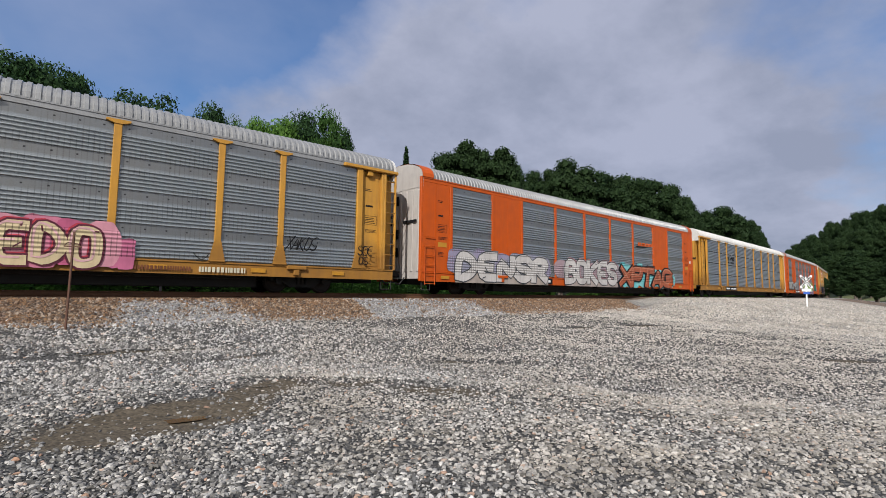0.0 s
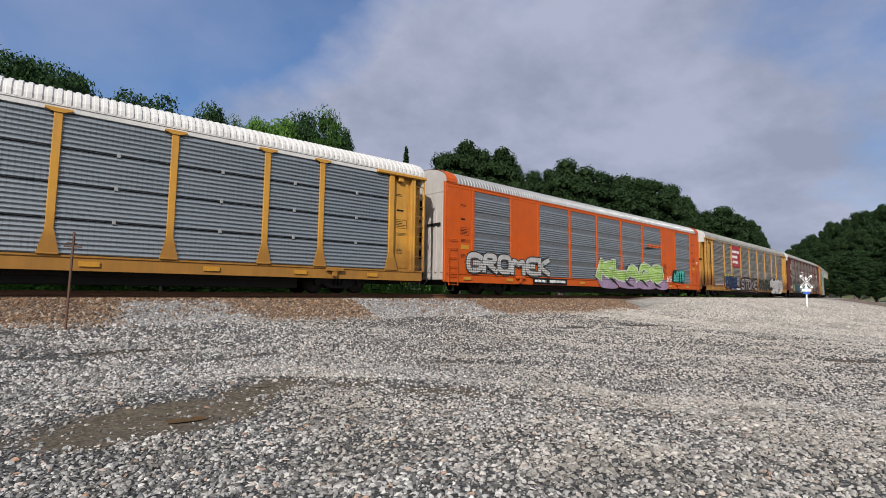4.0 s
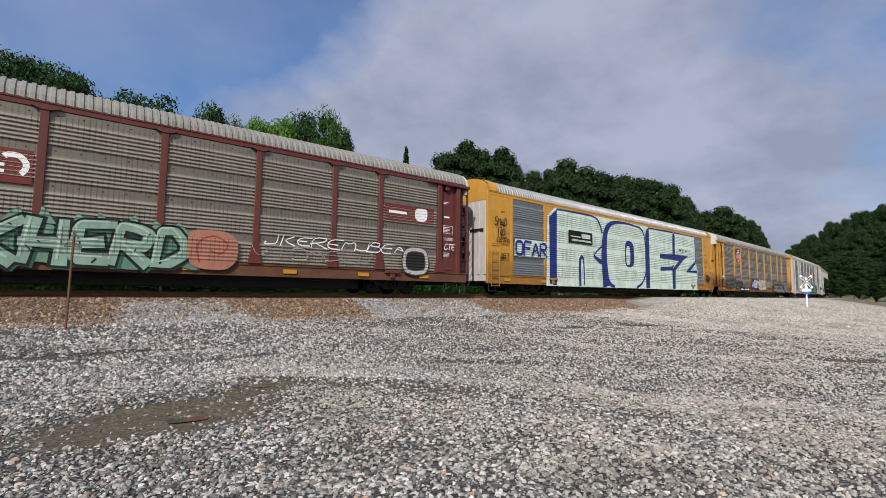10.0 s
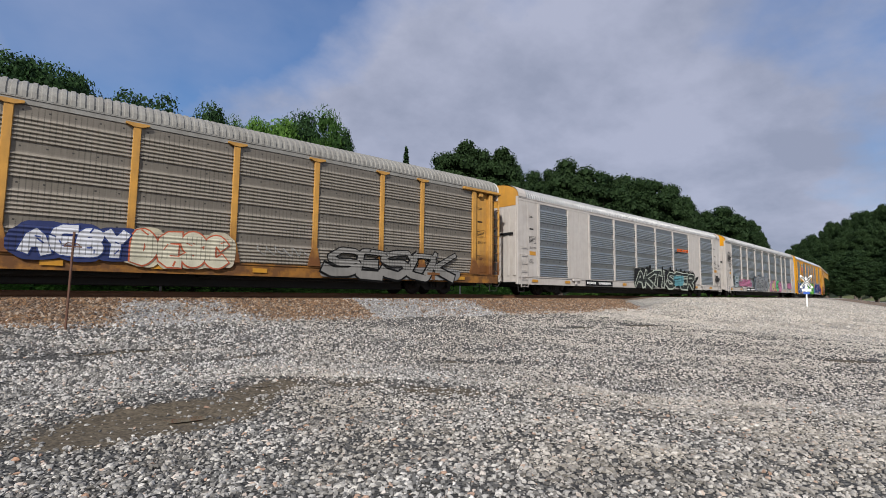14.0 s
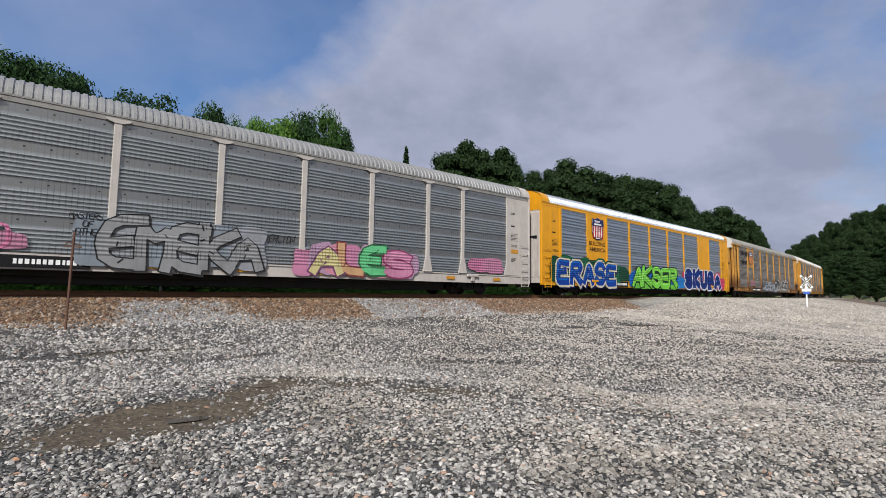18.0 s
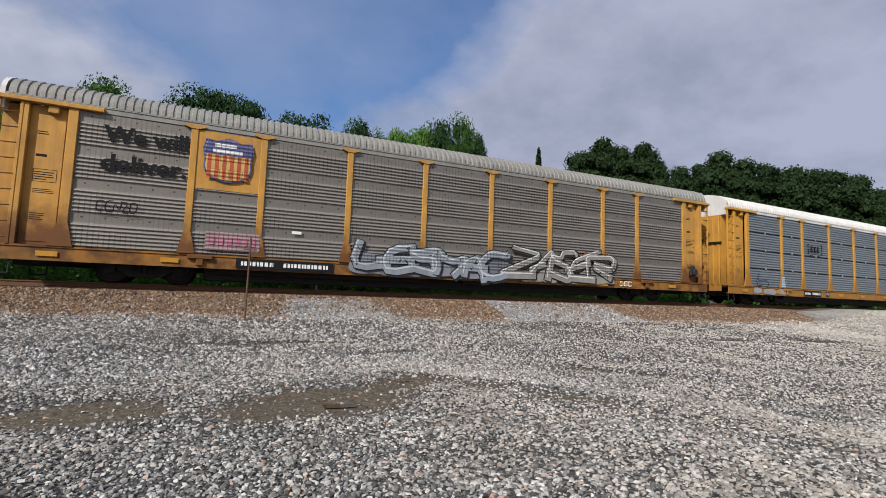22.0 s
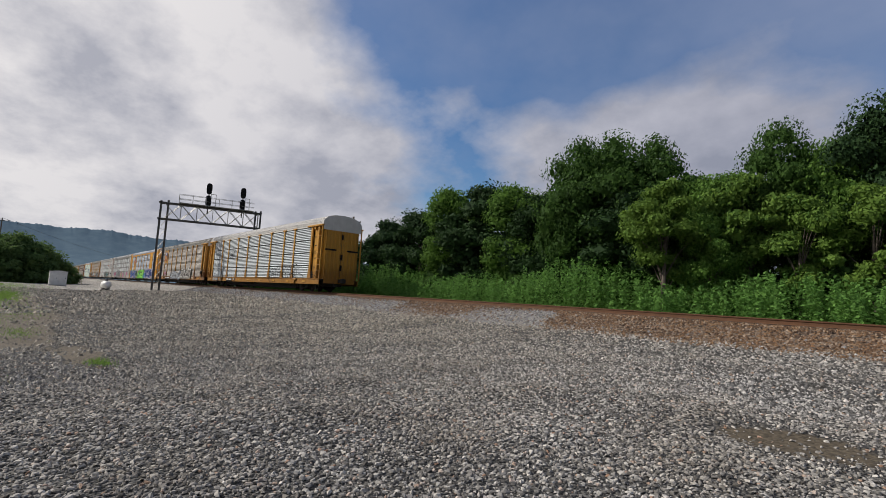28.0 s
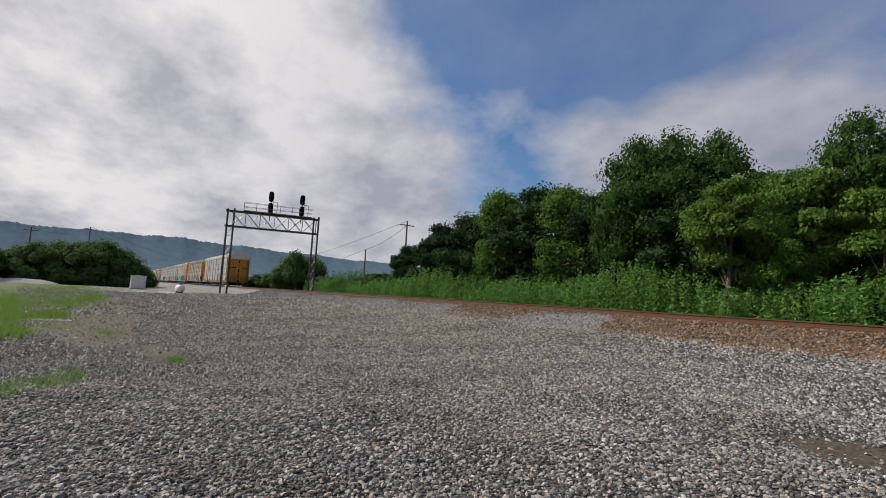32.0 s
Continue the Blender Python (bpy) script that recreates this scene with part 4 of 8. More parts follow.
# ---- trees, weeds and hills ----
def leaf_mat(name, dark, light, trans=0.35, rough=0.75):
    m = bpy.data.materials.new(name)
    m.use_nodes = True
    nt = m.node_tree
    b = nt.nodes["Principled BSDF"]
    b.inputs["Roughness"].default_value = rough
    b.inputs["Specular IOR Level"].default_value = 0.14
    rnd = nt.nodes.new("ShaderNodeNewGeometry").outputs["Random Per Island"]
    who = nt.nodes.new("ShaderNodeObjectInfo").outputs["Random"]
    c = mix(nt, rnd, dark, light)
    c = mix(nt, math_node(nt, "MULTIPLY", who, 0.45), c, tuple(0.5 * (x + y) * k for x, y, k in zip(dark, light, (1.2, 1.1, 0.95))))
    co = coords(nt)
    c = mix(nt, math_node(nt, "MULTIPLY", ramp(nt, noise_node(nt, co, 0.8, 3.0), 0.4, 0.7), 0.35), c, light)
    nt.links.new(c, b.inputs["Base Color"])
    tr = node(nt, "ShaderNodeBsdfTranslucent", i_Color=mix(nt, 0.5, c, light))
    ms = nt.nodes.new("ShaderNodeMixShader")
    ms.inputs[0].default_value = trans
    nt.links.new(b.outputs[0], ms.inputs[1])
    nt.links.new(tr.outputs[0], ms.inputs[2])
    nt.links.new(ms.outputs[0], nt.nodes["Material Output"].inputs[0])
    return m


LEAF = leaf_mat("green_leaves", (0.009, 0.031, 0.009), (0.072, 0.150, 0.032))
LEAF_MID = leaf_mat("mid_green_leaves", (0.020, 0.066, 0.013), (0.136, 0.256, 0.047))
LEAF_DARK = leaf_mat("dark_leaves", (0.007, 0.022, 0.010), (0.036, 0.078, 0.024), 0.25)
LEAF_LIGHT = leaf_mat("yellow_green_leaves", (0.030, 0.082, 0.016), (0.150, 0.250, 0.046))
LEAF_BUSH = leaf_mat("bush_leaves", (0.034, 0.076, 0.028), (0.120, 0.195, 0.062))
LEAF_FAR = leaf_mat("distant_leaves", (0.008, 0.021, 0.009), (0.030, 0.056, 0.018), 0.2)
NEEDLE = leaf_mat("dark_needles", (0.010, 0.028, 0.012), (0.030, 0.060, 0.022), 0.1)
WEED = leaf_mat("weed_leaves", (0.040, 0.116, 0.024), (0.160, 0.325, 0.076), 0.4)
GRASS = leaf_mat("grass_blades", (0.055, 0.140, 0.024), (0.210, 0.330, 0.080), 0.4)
BARK = plain("grey_bark", (0.13, 0.105, 0.085), 0.9, 0, 0.5, 4.0, 0.5)


def leaf_quads(rng, pos, nrm, size, aspect=0.55):
    """Leaves as small folded-free diamonds at pos, facing about nrm."""
    n = len(pos)
    nrm = nrm + rng.normal(0, 0.55, (n, 3))
    nrm /= np.linalg.norm(nrm, axis=1)[:, None] + 1e-9
    t = rng.normal(0, 1, (n, 3))
    t -= (t * nrm).sum(1)[:, None] * nrm
    t /= np.linalg.norm(t, axis=1)[:, None] + 1e-9
    w = np.cross(nrm, t)
    s = (size * rng.uniform(0.6, 1.35, n))[:, None]
    v = np.stack([pos - t * s, pos - w * s * aspect, pos + t * s, pos + w * s * aspect], 1).reshape(-1, 3)
    return v, np.arange(4 * n).reshape(n, 4)


def crown_points(rng, n, height, base, radius, clumps, flat=0.75, lean=0.0, top_heavy=0.0):
    """Points on the outsides of many clumps that fill a crown of uneven outline."""
    hc = (height - base) / 2
    cs = []
    while len(cs) < clumps:
        p = rng.uniform(-1, 1, 3)
        q = np.linalg.norm(p)
        if q > 1 or q < 0.25:
            continue
        wide = 1.0 - 0.45 * max(p[2], 0) ** 2 + top_heavy * p[2]
        cs.append((p[0] * radius * wide * 0.82, p[1] * radius * wide * 0.82, base + hc + p[2] * hc * 0.86))
    cs = np.array(cs)
    cr = radius * rng.uniform(0.22, 0.42, clumps)
    k = rng.integers(0, clumps, n)
    d = rng.normal(0, 1, (n, 3))
    d[:, 2] = d[:, 2] * 0.8 + 0.25
    d /= np.linalg.norm(d, axis=1)[:, None]
    pos = cs[k] + d * (cr[k] * rng.uniform(0.6, 1.03, n))[:, None] * np.array([1, 1, flat])
    pos[:, 2] = np.maximum(pos[:, 2], 0.15)
    pos[:, 0] += lean * pos[:, 2]
    return pos, d, cs


def make_tree(name, label, seed, height, radius, base, leaves, leaf, clumps, mat, flat=0.75, top_heavy=0.0):
    rng = np.random.default_rng(seed)
    pos, d, cs = crown_points(rng, leaves, height, base, radius, clumps, flat, 0.0, top_heavy)
    v, f = leaf_quads(rng, pos, d, leaf)
    if "young" not in name:
        # the thick twigs and shaded leaves inside each clump
        m = clumps * 55
        k = rng.integers(0, clumps, m)
        q = rng.normal(0, 1, (m, 3))
        q /= np.linalg.norm(q, axis=1)[:, None]
        inner = cs[k] + q * (radius * 0.32 * rng.uniform(0.15, 0.72, m))[:, None] * np.array([1, 1, flat])
        inner[:, 2] = np.maximum(inner[:, 2], 0.2)
        v2, f2 = leaf_quads(rng, inner, q, leaf * 2.4, 0.8)
        v, f = np.concatenate([v, v2]), np.concatenate([f, f2 + len(v)])
    tree = tagged(new(name), label, "tree" if "shrub" not in name else "shrub")
    part("crown", array_mesh("crown", v, f, mat), tree)
    g = Geo()
    top = Vector((rng.uniform(-0.3, 0.3), rng.uniform(-0.3, 0.3), height * 0.62))
    r0 = 0.018 * height + 0.04
    mid = Vector((top.x * 0.4, top.y * 0.3, height * 0.3))
    g.tube((0, 0, -0.3), mid, r0, r0 * 0.75, 8)
    g.tube(mid, top, r0 * 0.75, r0 * 0.3, 8)
    for c in cs[rng.permutation(len(cs))[: min(14, len(cs))]]:
        c = Vector(c)
        z = min(max(c.z * 0.55, base * 0.6), top.z * 0.95)
        a = mid.lerp(top, max(0.0, (z - mid.z) / (top.z - mid.z))) if z > mid.z else Vector((0, 0, 0)).lerp(mid, z / mid.z)
        elbow = a.lerp(c, 0.5) + Vector((0, 0, 0.06 * height * 0.5))
        g.tube(a, elbow, r0 * 0.24, r0 * 0.14, 6)
        g.tube(elbow, c, r0 * 0.14, r0 * 0.04, 6)
    part("trunk", g.mesh("trunk", BARK), tree)
    return tree


def make_conifer(name, label, seed, height, radius, mat):
    rng = np.random.default_rng(seed)
    tree = tagged(new(name), label, "tree")
    n, whorls = 9000, 34
    u = rng.uniform(0, 1, n) ** 1.25
    k = np.floor(u * whorls)
    arm = rng.integers(0, 7, n)
    reach = np.random.default_rng(seed + 1).uniform(0.55, 1.0, (whorls + 1, 7))[k.astype(int), arm]
    a = arm * 0.8976 + k * 1.1 + rng.normal(0, 0.16, n)
    rr = radius * (1 - k / whorls) ** 0.85 * reach * rng.uniform(0.05, 1.0, n) ** 0.7 + 0.03
    pos = np.stack([rr * np.cos(a), rr * np.sin(a), height * (0.08 + 0.92 * k / whorls) + 0.12 * rr + rng.normal(0, 0.10, n)], 1)
    d = np.stack([np.cos(a) * 0.4, np.sin(a) * 0.4, np.full(n, 0.9)], 1)
    v, f = leaf_quads(rng, pos, d, 0.15, 0.4)
    part("crown", array_mesh("crown", v, f, mat), tree)
    part("trunk", Geo().tube((0, 0, -0.3), (0, 0, height * 0.97), 0.16, 0.02, 8).mesh("trunk", BARK), tree)
    return tree


KINDS = {}


def plant(kind, x, y, h, widen=1.0):
    """A tree of one kind, scaled to h metres, at a place on the ground; the first of a kind is the pattern of the rest."""
    make, nominal = TREE_KINDS[kind]
    z = ground_at(x, y)
    k = h / nominal
    m = Matrix.Translation((x, y, z - 0.05)) @ Matrix.Rotation(random.uniform(0, 6.28), 4, "Z") @ Matrix.Diagonal((k * widen, k * widen, k, 1))
    if kind not in KINDS:
        KINDS[kind] = make()
        KINDS[kind].matrix_basis = m
        return KINDS[kind]
    old = KINDS[kind]
    new_ob = copy_thing(old, Matrix())
    new_ob.matrix_basis = m
    return new_ob


TREE_KINDS = {
    "oak": (lambda: make_tree("broadleaf_tree", "tall broadleaf tree with a dense dark green crown", 1, 11.0, 3.9, 2.0, 24000, 0.095, 70, LEAF), 11.0),
    "oak_dark": (lambda: make_tree("oak_tree", "tall oak with a dense dark crown", 14, 11.0, 3.9, 2.0, 28000, 0.098, 72, LEAF_DARK), 11.0),
    "maple": (lambda: make_tree("maple_tree", "leafy green tree with an uneven spreading crown", 2, 10.0, 3.4, 1.0, 20000, 0.10, 60, LEAF_MID), 10.0),
    "locust": (lambda: make_tree("locust_tree", "slender tree with layered yellow-green foliage", 3, 9.0, 2.9, 2.4, 8000, 0.112, 34, LEAF_LIGHT, 0.55), 9.0),
    "dark": (lambda: make_tree("shade_tree", "dark green tree with foliage down to the ground", 4, 9.0, 3.4, 0.3, 12000, 0.115, 54, LEAF_DARK), 9.0),
    "shrub": (lambda: make_tree("roadside_shrub", "dense green shrub at the edge of the trees", 5, 3.6, 2.2, 0.0, 2600, 0.155, 22, LEAF), 3.6),
    "airy": (lambda: make_tree("young_tree", "young tree with thin airy foliage against the sky", 6, 8.0, 2.0, 3.0, 2600, 0.085, 30, LEAF_DARK, 0.9), 8.0),
    "far": (lambda: make_tree("hillside_tree", "round hillside tree with dark green foliage", 7, 18.0, 4.2, 1.0, 20000, 0.17, 110, LEAF_FAR, 0.8), 18.0),
    "far_tall": (lambda: make_tree("forest_tree", "tall dark forest tree on the hillside", 8, 20.0, 3.8, 1.5, 20000, 0.17, 110, LEAF_FAR, 0.8), 20.0),
    "bush": (lambda: make_tree("dense_bush", "dense dark green bush mass reaching down to the grass", 12, 6.0, 3.7, -1.0, 9000, 0.17, 44, LEAF_BUSH, 0.9, -0.35), 6.0),
    "conifer": (lambda: make_conifer("conifer", "small dark conifer with a pointed top", 9, 12.0, 1.8, NEEDLE), 12.0),
}
# kind, x, y, height, widening
GROVE = [
    ("dark", 1.6, 25.0, 7.4, 0.9), ("dark", 5.0, 25.5, 6.8, 1.0), ("dark", 9.5, 26.5, 6.4, 1.0), ("dark", 14.5, 27.5, 5.6, 1.1), ("dark", -12.6, 29.5, 9.0, 1.2), ("dark", -24.0, 29.5, 8.8, 1.3),
    ("conifer", 27.3, 44.8, 16.7, 0.8), ("dark", 20.0, 32.0, 5.0, 1.2), ("dark", 27.0, 36.0, 5.0, 1.2),
]
for row in GROVE:
    plant(*row)
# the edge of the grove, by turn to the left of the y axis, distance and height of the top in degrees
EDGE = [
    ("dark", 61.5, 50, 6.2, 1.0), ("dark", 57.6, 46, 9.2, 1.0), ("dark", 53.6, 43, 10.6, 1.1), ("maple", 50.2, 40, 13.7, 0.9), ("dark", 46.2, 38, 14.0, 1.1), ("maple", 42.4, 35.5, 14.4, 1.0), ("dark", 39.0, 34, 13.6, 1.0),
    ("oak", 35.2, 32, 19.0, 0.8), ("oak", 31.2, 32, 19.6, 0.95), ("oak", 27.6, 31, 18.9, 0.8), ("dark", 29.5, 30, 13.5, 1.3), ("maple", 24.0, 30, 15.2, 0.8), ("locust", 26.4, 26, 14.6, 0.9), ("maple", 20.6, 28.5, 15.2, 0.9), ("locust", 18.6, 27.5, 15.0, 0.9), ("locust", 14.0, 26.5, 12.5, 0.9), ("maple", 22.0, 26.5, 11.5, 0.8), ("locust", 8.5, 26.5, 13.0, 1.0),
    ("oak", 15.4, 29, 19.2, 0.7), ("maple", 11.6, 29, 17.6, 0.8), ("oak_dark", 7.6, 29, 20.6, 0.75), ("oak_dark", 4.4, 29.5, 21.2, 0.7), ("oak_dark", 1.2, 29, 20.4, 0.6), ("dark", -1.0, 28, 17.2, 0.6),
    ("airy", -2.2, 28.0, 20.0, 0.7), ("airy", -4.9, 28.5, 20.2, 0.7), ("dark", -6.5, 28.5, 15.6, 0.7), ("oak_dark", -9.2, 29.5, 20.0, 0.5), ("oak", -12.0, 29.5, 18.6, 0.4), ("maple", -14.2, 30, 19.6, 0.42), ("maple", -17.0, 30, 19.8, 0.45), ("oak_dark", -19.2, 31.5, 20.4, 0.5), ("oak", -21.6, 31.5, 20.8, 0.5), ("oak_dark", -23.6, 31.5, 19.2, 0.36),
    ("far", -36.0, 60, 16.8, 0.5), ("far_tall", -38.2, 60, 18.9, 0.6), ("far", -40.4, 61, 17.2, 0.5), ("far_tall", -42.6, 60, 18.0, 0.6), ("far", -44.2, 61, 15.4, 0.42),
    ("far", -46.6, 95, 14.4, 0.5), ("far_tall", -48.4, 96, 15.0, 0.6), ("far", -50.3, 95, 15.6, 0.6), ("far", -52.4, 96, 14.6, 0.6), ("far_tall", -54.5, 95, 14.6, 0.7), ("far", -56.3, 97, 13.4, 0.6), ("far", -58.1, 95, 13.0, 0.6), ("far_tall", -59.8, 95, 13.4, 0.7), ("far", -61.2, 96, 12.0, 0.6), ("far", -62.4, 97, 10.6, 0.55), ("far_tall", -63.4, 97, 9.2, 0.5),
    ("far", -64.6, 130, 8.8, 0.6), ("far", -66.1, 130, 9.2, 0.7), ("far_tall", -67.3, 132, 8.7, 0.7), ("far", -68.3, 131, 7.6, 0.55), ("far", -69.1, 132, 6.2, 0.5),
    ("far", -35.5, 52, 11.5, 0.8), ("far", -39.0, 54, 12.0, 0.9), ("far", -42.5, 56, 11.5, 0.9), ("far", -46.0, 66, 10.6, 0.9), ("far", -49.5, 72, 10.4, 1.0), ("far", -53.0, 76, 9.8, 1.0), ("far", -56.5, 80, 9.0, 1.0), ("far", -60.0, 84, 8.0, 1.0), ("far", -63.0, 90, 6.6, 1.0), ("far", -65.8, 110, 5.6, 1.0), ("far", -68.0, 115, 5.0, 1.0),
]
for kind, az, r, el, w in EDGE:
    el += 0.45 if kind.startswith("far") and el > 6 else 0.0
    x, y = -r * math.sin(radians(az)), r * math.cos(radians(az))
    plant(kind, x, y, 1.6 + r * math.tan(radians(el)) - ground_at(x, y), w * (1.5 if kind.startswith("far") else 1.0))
# the shrub layer that closes the foot of the grove
rng_s = np.random.default_rng(21)
for i in range(26):
    s = -52 + i * 2.75
    p, h = on_track(s, -7.6 - rng_s.uniform(0, 1.6), 0)
    plant("shrub", p.x, p.y, rng_s.uniform(2.4, 4.2), rng_s.uniform(1.0, 1.35))
for i in range(30):
    s = -58 + i * 3.4
    p, h = on_track(s, -15.0 - rng_s.uniform(0, 3), 0)
    plant("shrub", p.x, p.y, rng_s.uniform(3.4, 5.0), 1.25)
for i in range(16):
    s = 20 + i * 7.0
    p, h = on_track(s, -9.0 - rng_s.uniform(0, 3), 0)
    plant("shrub", p.x, p.y, rng_s.uniform(2.6, 4.4), 1.4)
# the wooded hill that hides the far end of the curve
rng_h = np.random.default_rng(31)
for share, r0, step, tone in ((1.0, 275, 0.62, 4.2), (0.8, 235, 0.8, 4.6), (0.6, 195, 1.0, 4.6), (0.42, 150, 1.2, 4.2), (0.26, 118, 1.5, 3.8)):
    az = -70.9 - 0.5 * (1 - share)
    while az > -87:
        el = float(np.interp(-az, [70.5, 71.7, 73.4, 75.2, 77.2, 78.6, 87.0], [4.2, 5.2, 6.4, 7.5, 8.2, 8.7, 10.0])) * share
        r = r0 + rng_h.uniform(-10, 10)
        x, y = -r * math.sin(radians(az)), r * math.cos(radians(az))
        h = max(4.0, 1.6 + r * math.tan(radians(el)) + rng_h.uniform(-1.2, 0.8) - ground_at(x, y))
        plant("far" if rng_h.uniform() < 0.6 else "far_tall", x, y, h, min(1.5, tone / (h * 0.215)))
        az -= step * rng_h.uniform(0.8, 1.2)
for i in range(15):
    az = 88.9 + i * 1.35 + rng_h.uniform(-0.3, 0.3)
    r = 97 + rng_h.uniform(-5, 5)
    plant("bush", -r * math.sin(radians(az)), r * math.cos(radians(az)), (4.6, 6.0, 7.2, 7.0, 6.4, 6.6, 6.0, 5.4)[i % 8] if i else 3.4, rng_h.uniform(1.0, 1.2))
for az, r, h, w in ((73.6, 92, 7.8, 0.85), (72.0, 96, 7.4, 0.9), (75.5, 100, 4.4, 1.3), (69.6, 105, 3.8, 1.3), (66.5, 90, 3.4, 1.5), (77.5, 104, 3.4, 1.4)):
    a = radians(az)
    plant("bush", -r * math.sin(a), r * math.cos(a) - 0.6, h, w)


def build_weeds():
    """Tall weeds in one stretch behind the track."""
    rng = np.random.default_rng(5)
    vs, fs, n = [], [], 0
    for k in range(3200):
        s = rng.uniform(-62, 26)
        d = -2.9 - rng.uniform(0, 1) ** 0.8 * 4.6
        p, _ = on_track(s, d, 0)
        h = rng.uniform(1.6, 2.7) * (0.75 + 0.35 * math.sin(s * 0.5) * math.sin(s * 0.17 + 1)) + min(0.9, (-d - 2.9) * 0.30)
        z0 = float(ground_z(s, d))
        m = 46
        t = rng.uniform(0.05, 1, m)
        a = rng.uniform(0, 6.28, m)
        r = 0.20 * (1.1 - t * 0.7) * rng.uniform(0.4, 1.3, m)
        pos = np.stack([p.x + r * np.cos(a), p.y + r * np.sin(a), z0 + t * h], 1)
        nr = np.stack([np.cos(a) * 0.5, np.sin(a) * 0.5, np.full(m, 0.8)], 1)
        v, f = leaf_quads(rng, pos, nr, 0.085, 0.5)
        vs.append(v), fs.append(f + n)
        n += len(v)
    tagged(new("weeds", array_mesh("weeds", np.concatenate(vs), np.concatenate(fs), WEED)), "tall bright green weeds along the far side of the track", "weeds", kind="stuff")


build_weeds()


def grass_patch(name, label, seed, count, place, h0, h1, size=0.014):
    """Blades of grass in patches; place gives (x, y) from a random generator."""
    rng = np.random.default_rng(seed)
    xy = np.array([place(rng) for _ in range(count)])
    z = np.array([ground_at(x, y) for x, y in xy]) + lumps(xy[:, 0], xy[:, 1])
    h = rng.uniform(h0, h1, count)
    a = rng.uniform(0, 6.28, count)
    lean = rng.normal(0, 0.35, (count, 2)) * h[:, None]
    c, s = np.cos(a) * size, np.sin(a) * size
    b0 = np.stack([xy[:, 0] - c, xy[:, 1] - s, z], 1)
    b1 = np.stack([xy[:, 0] + c, xy[:, 1] + s, z], 1)
    tip = np.stack([xy[:, 0] + lean[:, 0], xy[:, 1] + lean[:, 1], z + h], 1)
    v = np.stack([b0, b1, tip], 1).reshape(-1, 3)
    tagged(new(name, array_mesh(name, v, np.arange(3 * count).reshape(count, 3), GRASS)), label, "grass", kind="stuff")


def around(spots):
    def place(rng):
        x, y, a, b = spots[rng.integers(0, len(spots))]
        return x + rng.normal(0, a), y + rng.normal(0, b)
    return place


grass_patch("grass", "thin tufts of green grass growing through the gravel", 11, 4200, around([(-22.0, -1.9, 2.2, 0.5), (-25.5, -0.9, 1.8, 0.4), (-19.0, -2.2, 1.2, 0.35), (-17.5, -0.9, 0.8, 0.25), (-30.0, -1.2, 3.0, 0.6), (-11.1, 0.45, 0.20, 0.10), (-9.6, -1.15, 0.40, 0.12), (-9.2, -1.5, 0.35, 0.14), (-8.7, -1.85, 0.4, 0.12)]), 0.03, 0.10, 0.005)
grass_patch("verge_grass", "bright green roadside grass at the edge of the lot", 12, 48000, around([(-16.8, -3.2, 0.7, 0.28), (-18.0, -3.5, 0.8, 0.25), (-22.5, -4.0, 1.4, 0.4), (-24.5, -2.9, 1.2, 0.25), (-33.0, -3.2, 2.5, 0.4), (-42.0, -2.4, 4.0, 0.5), (-26.0, -4.6, 2.0, 0.7), (-30.0, -4.9, 3.5, 0.8), (-34.0, -4.6, 4.0, 0.8), (-38.0, -5.6, 4.5, 1.5), (-44.0, -4.6, 6.0, 1.3), (-52.0, -5.0, 7.0, 1.8), (-62.0, -4.6, 9.0, 2.2)]), 0.05, 0.17, 0.014)


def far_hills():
    """The wooded ridge across the valley, with its distance haze put into the colour."""
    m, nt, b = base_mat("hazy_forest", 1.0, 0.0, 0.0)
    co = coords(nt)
    # bluish base colours paint in the haze of the distance
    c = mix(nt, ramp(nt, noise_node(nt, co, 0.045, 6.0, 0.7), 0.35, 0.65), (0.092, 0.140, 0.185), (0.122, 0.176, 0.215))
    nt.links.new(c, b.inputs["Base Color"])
    rng = np.random.default_rng(8)
    az = np.radians(np.linspace(40, 175, 1600))
    deg = np.degrees(az)
    r = 1500.0
    top = np.interp(deg, [40, 55, 66, 75, 86, 99, 120, 175], [60, 84, 98, 108, 122, 116, 100, 80]) + 1.6 * np.sin(deg * 0.9) + 1.0 * np.sin(deg * 2.3 + 1)
    crowns = np.repeat(rng.uniform(0, 3.2, 800), 2)
    rows = []
    for fr, fz in ((0.60, -0.05), (0.82, 0.22), (0.90, 0.5), (0.96, 0.8), (0.996, 0.985), (1.0, 1.0), (1.12, 0.7), (1.3, 0.0)):
        z = top * fz + (crowns if fz == 1.0 else 0.0)
        rows.append(np.stack([-r * fr * np.sin(az), r * fr * np.cos(az), z], 1))
    v = np.concatenate(rows)
    n = len(az)
    i, j = np.meshgrid(np.arange(len(rows) - 1), np.arange(n - 1), indexing="ij")
    a = (i * n + j).ravel()
    f = np.stack([a, a + 1, a + n + 1, a + n], 1)
    tagged(new("backdrop_ridge", array_mesh("backdrop_ridge", v, f, m, True)), "long wooded ridge, coloured blue for distance haze", "hills", kind="structure")


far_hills()


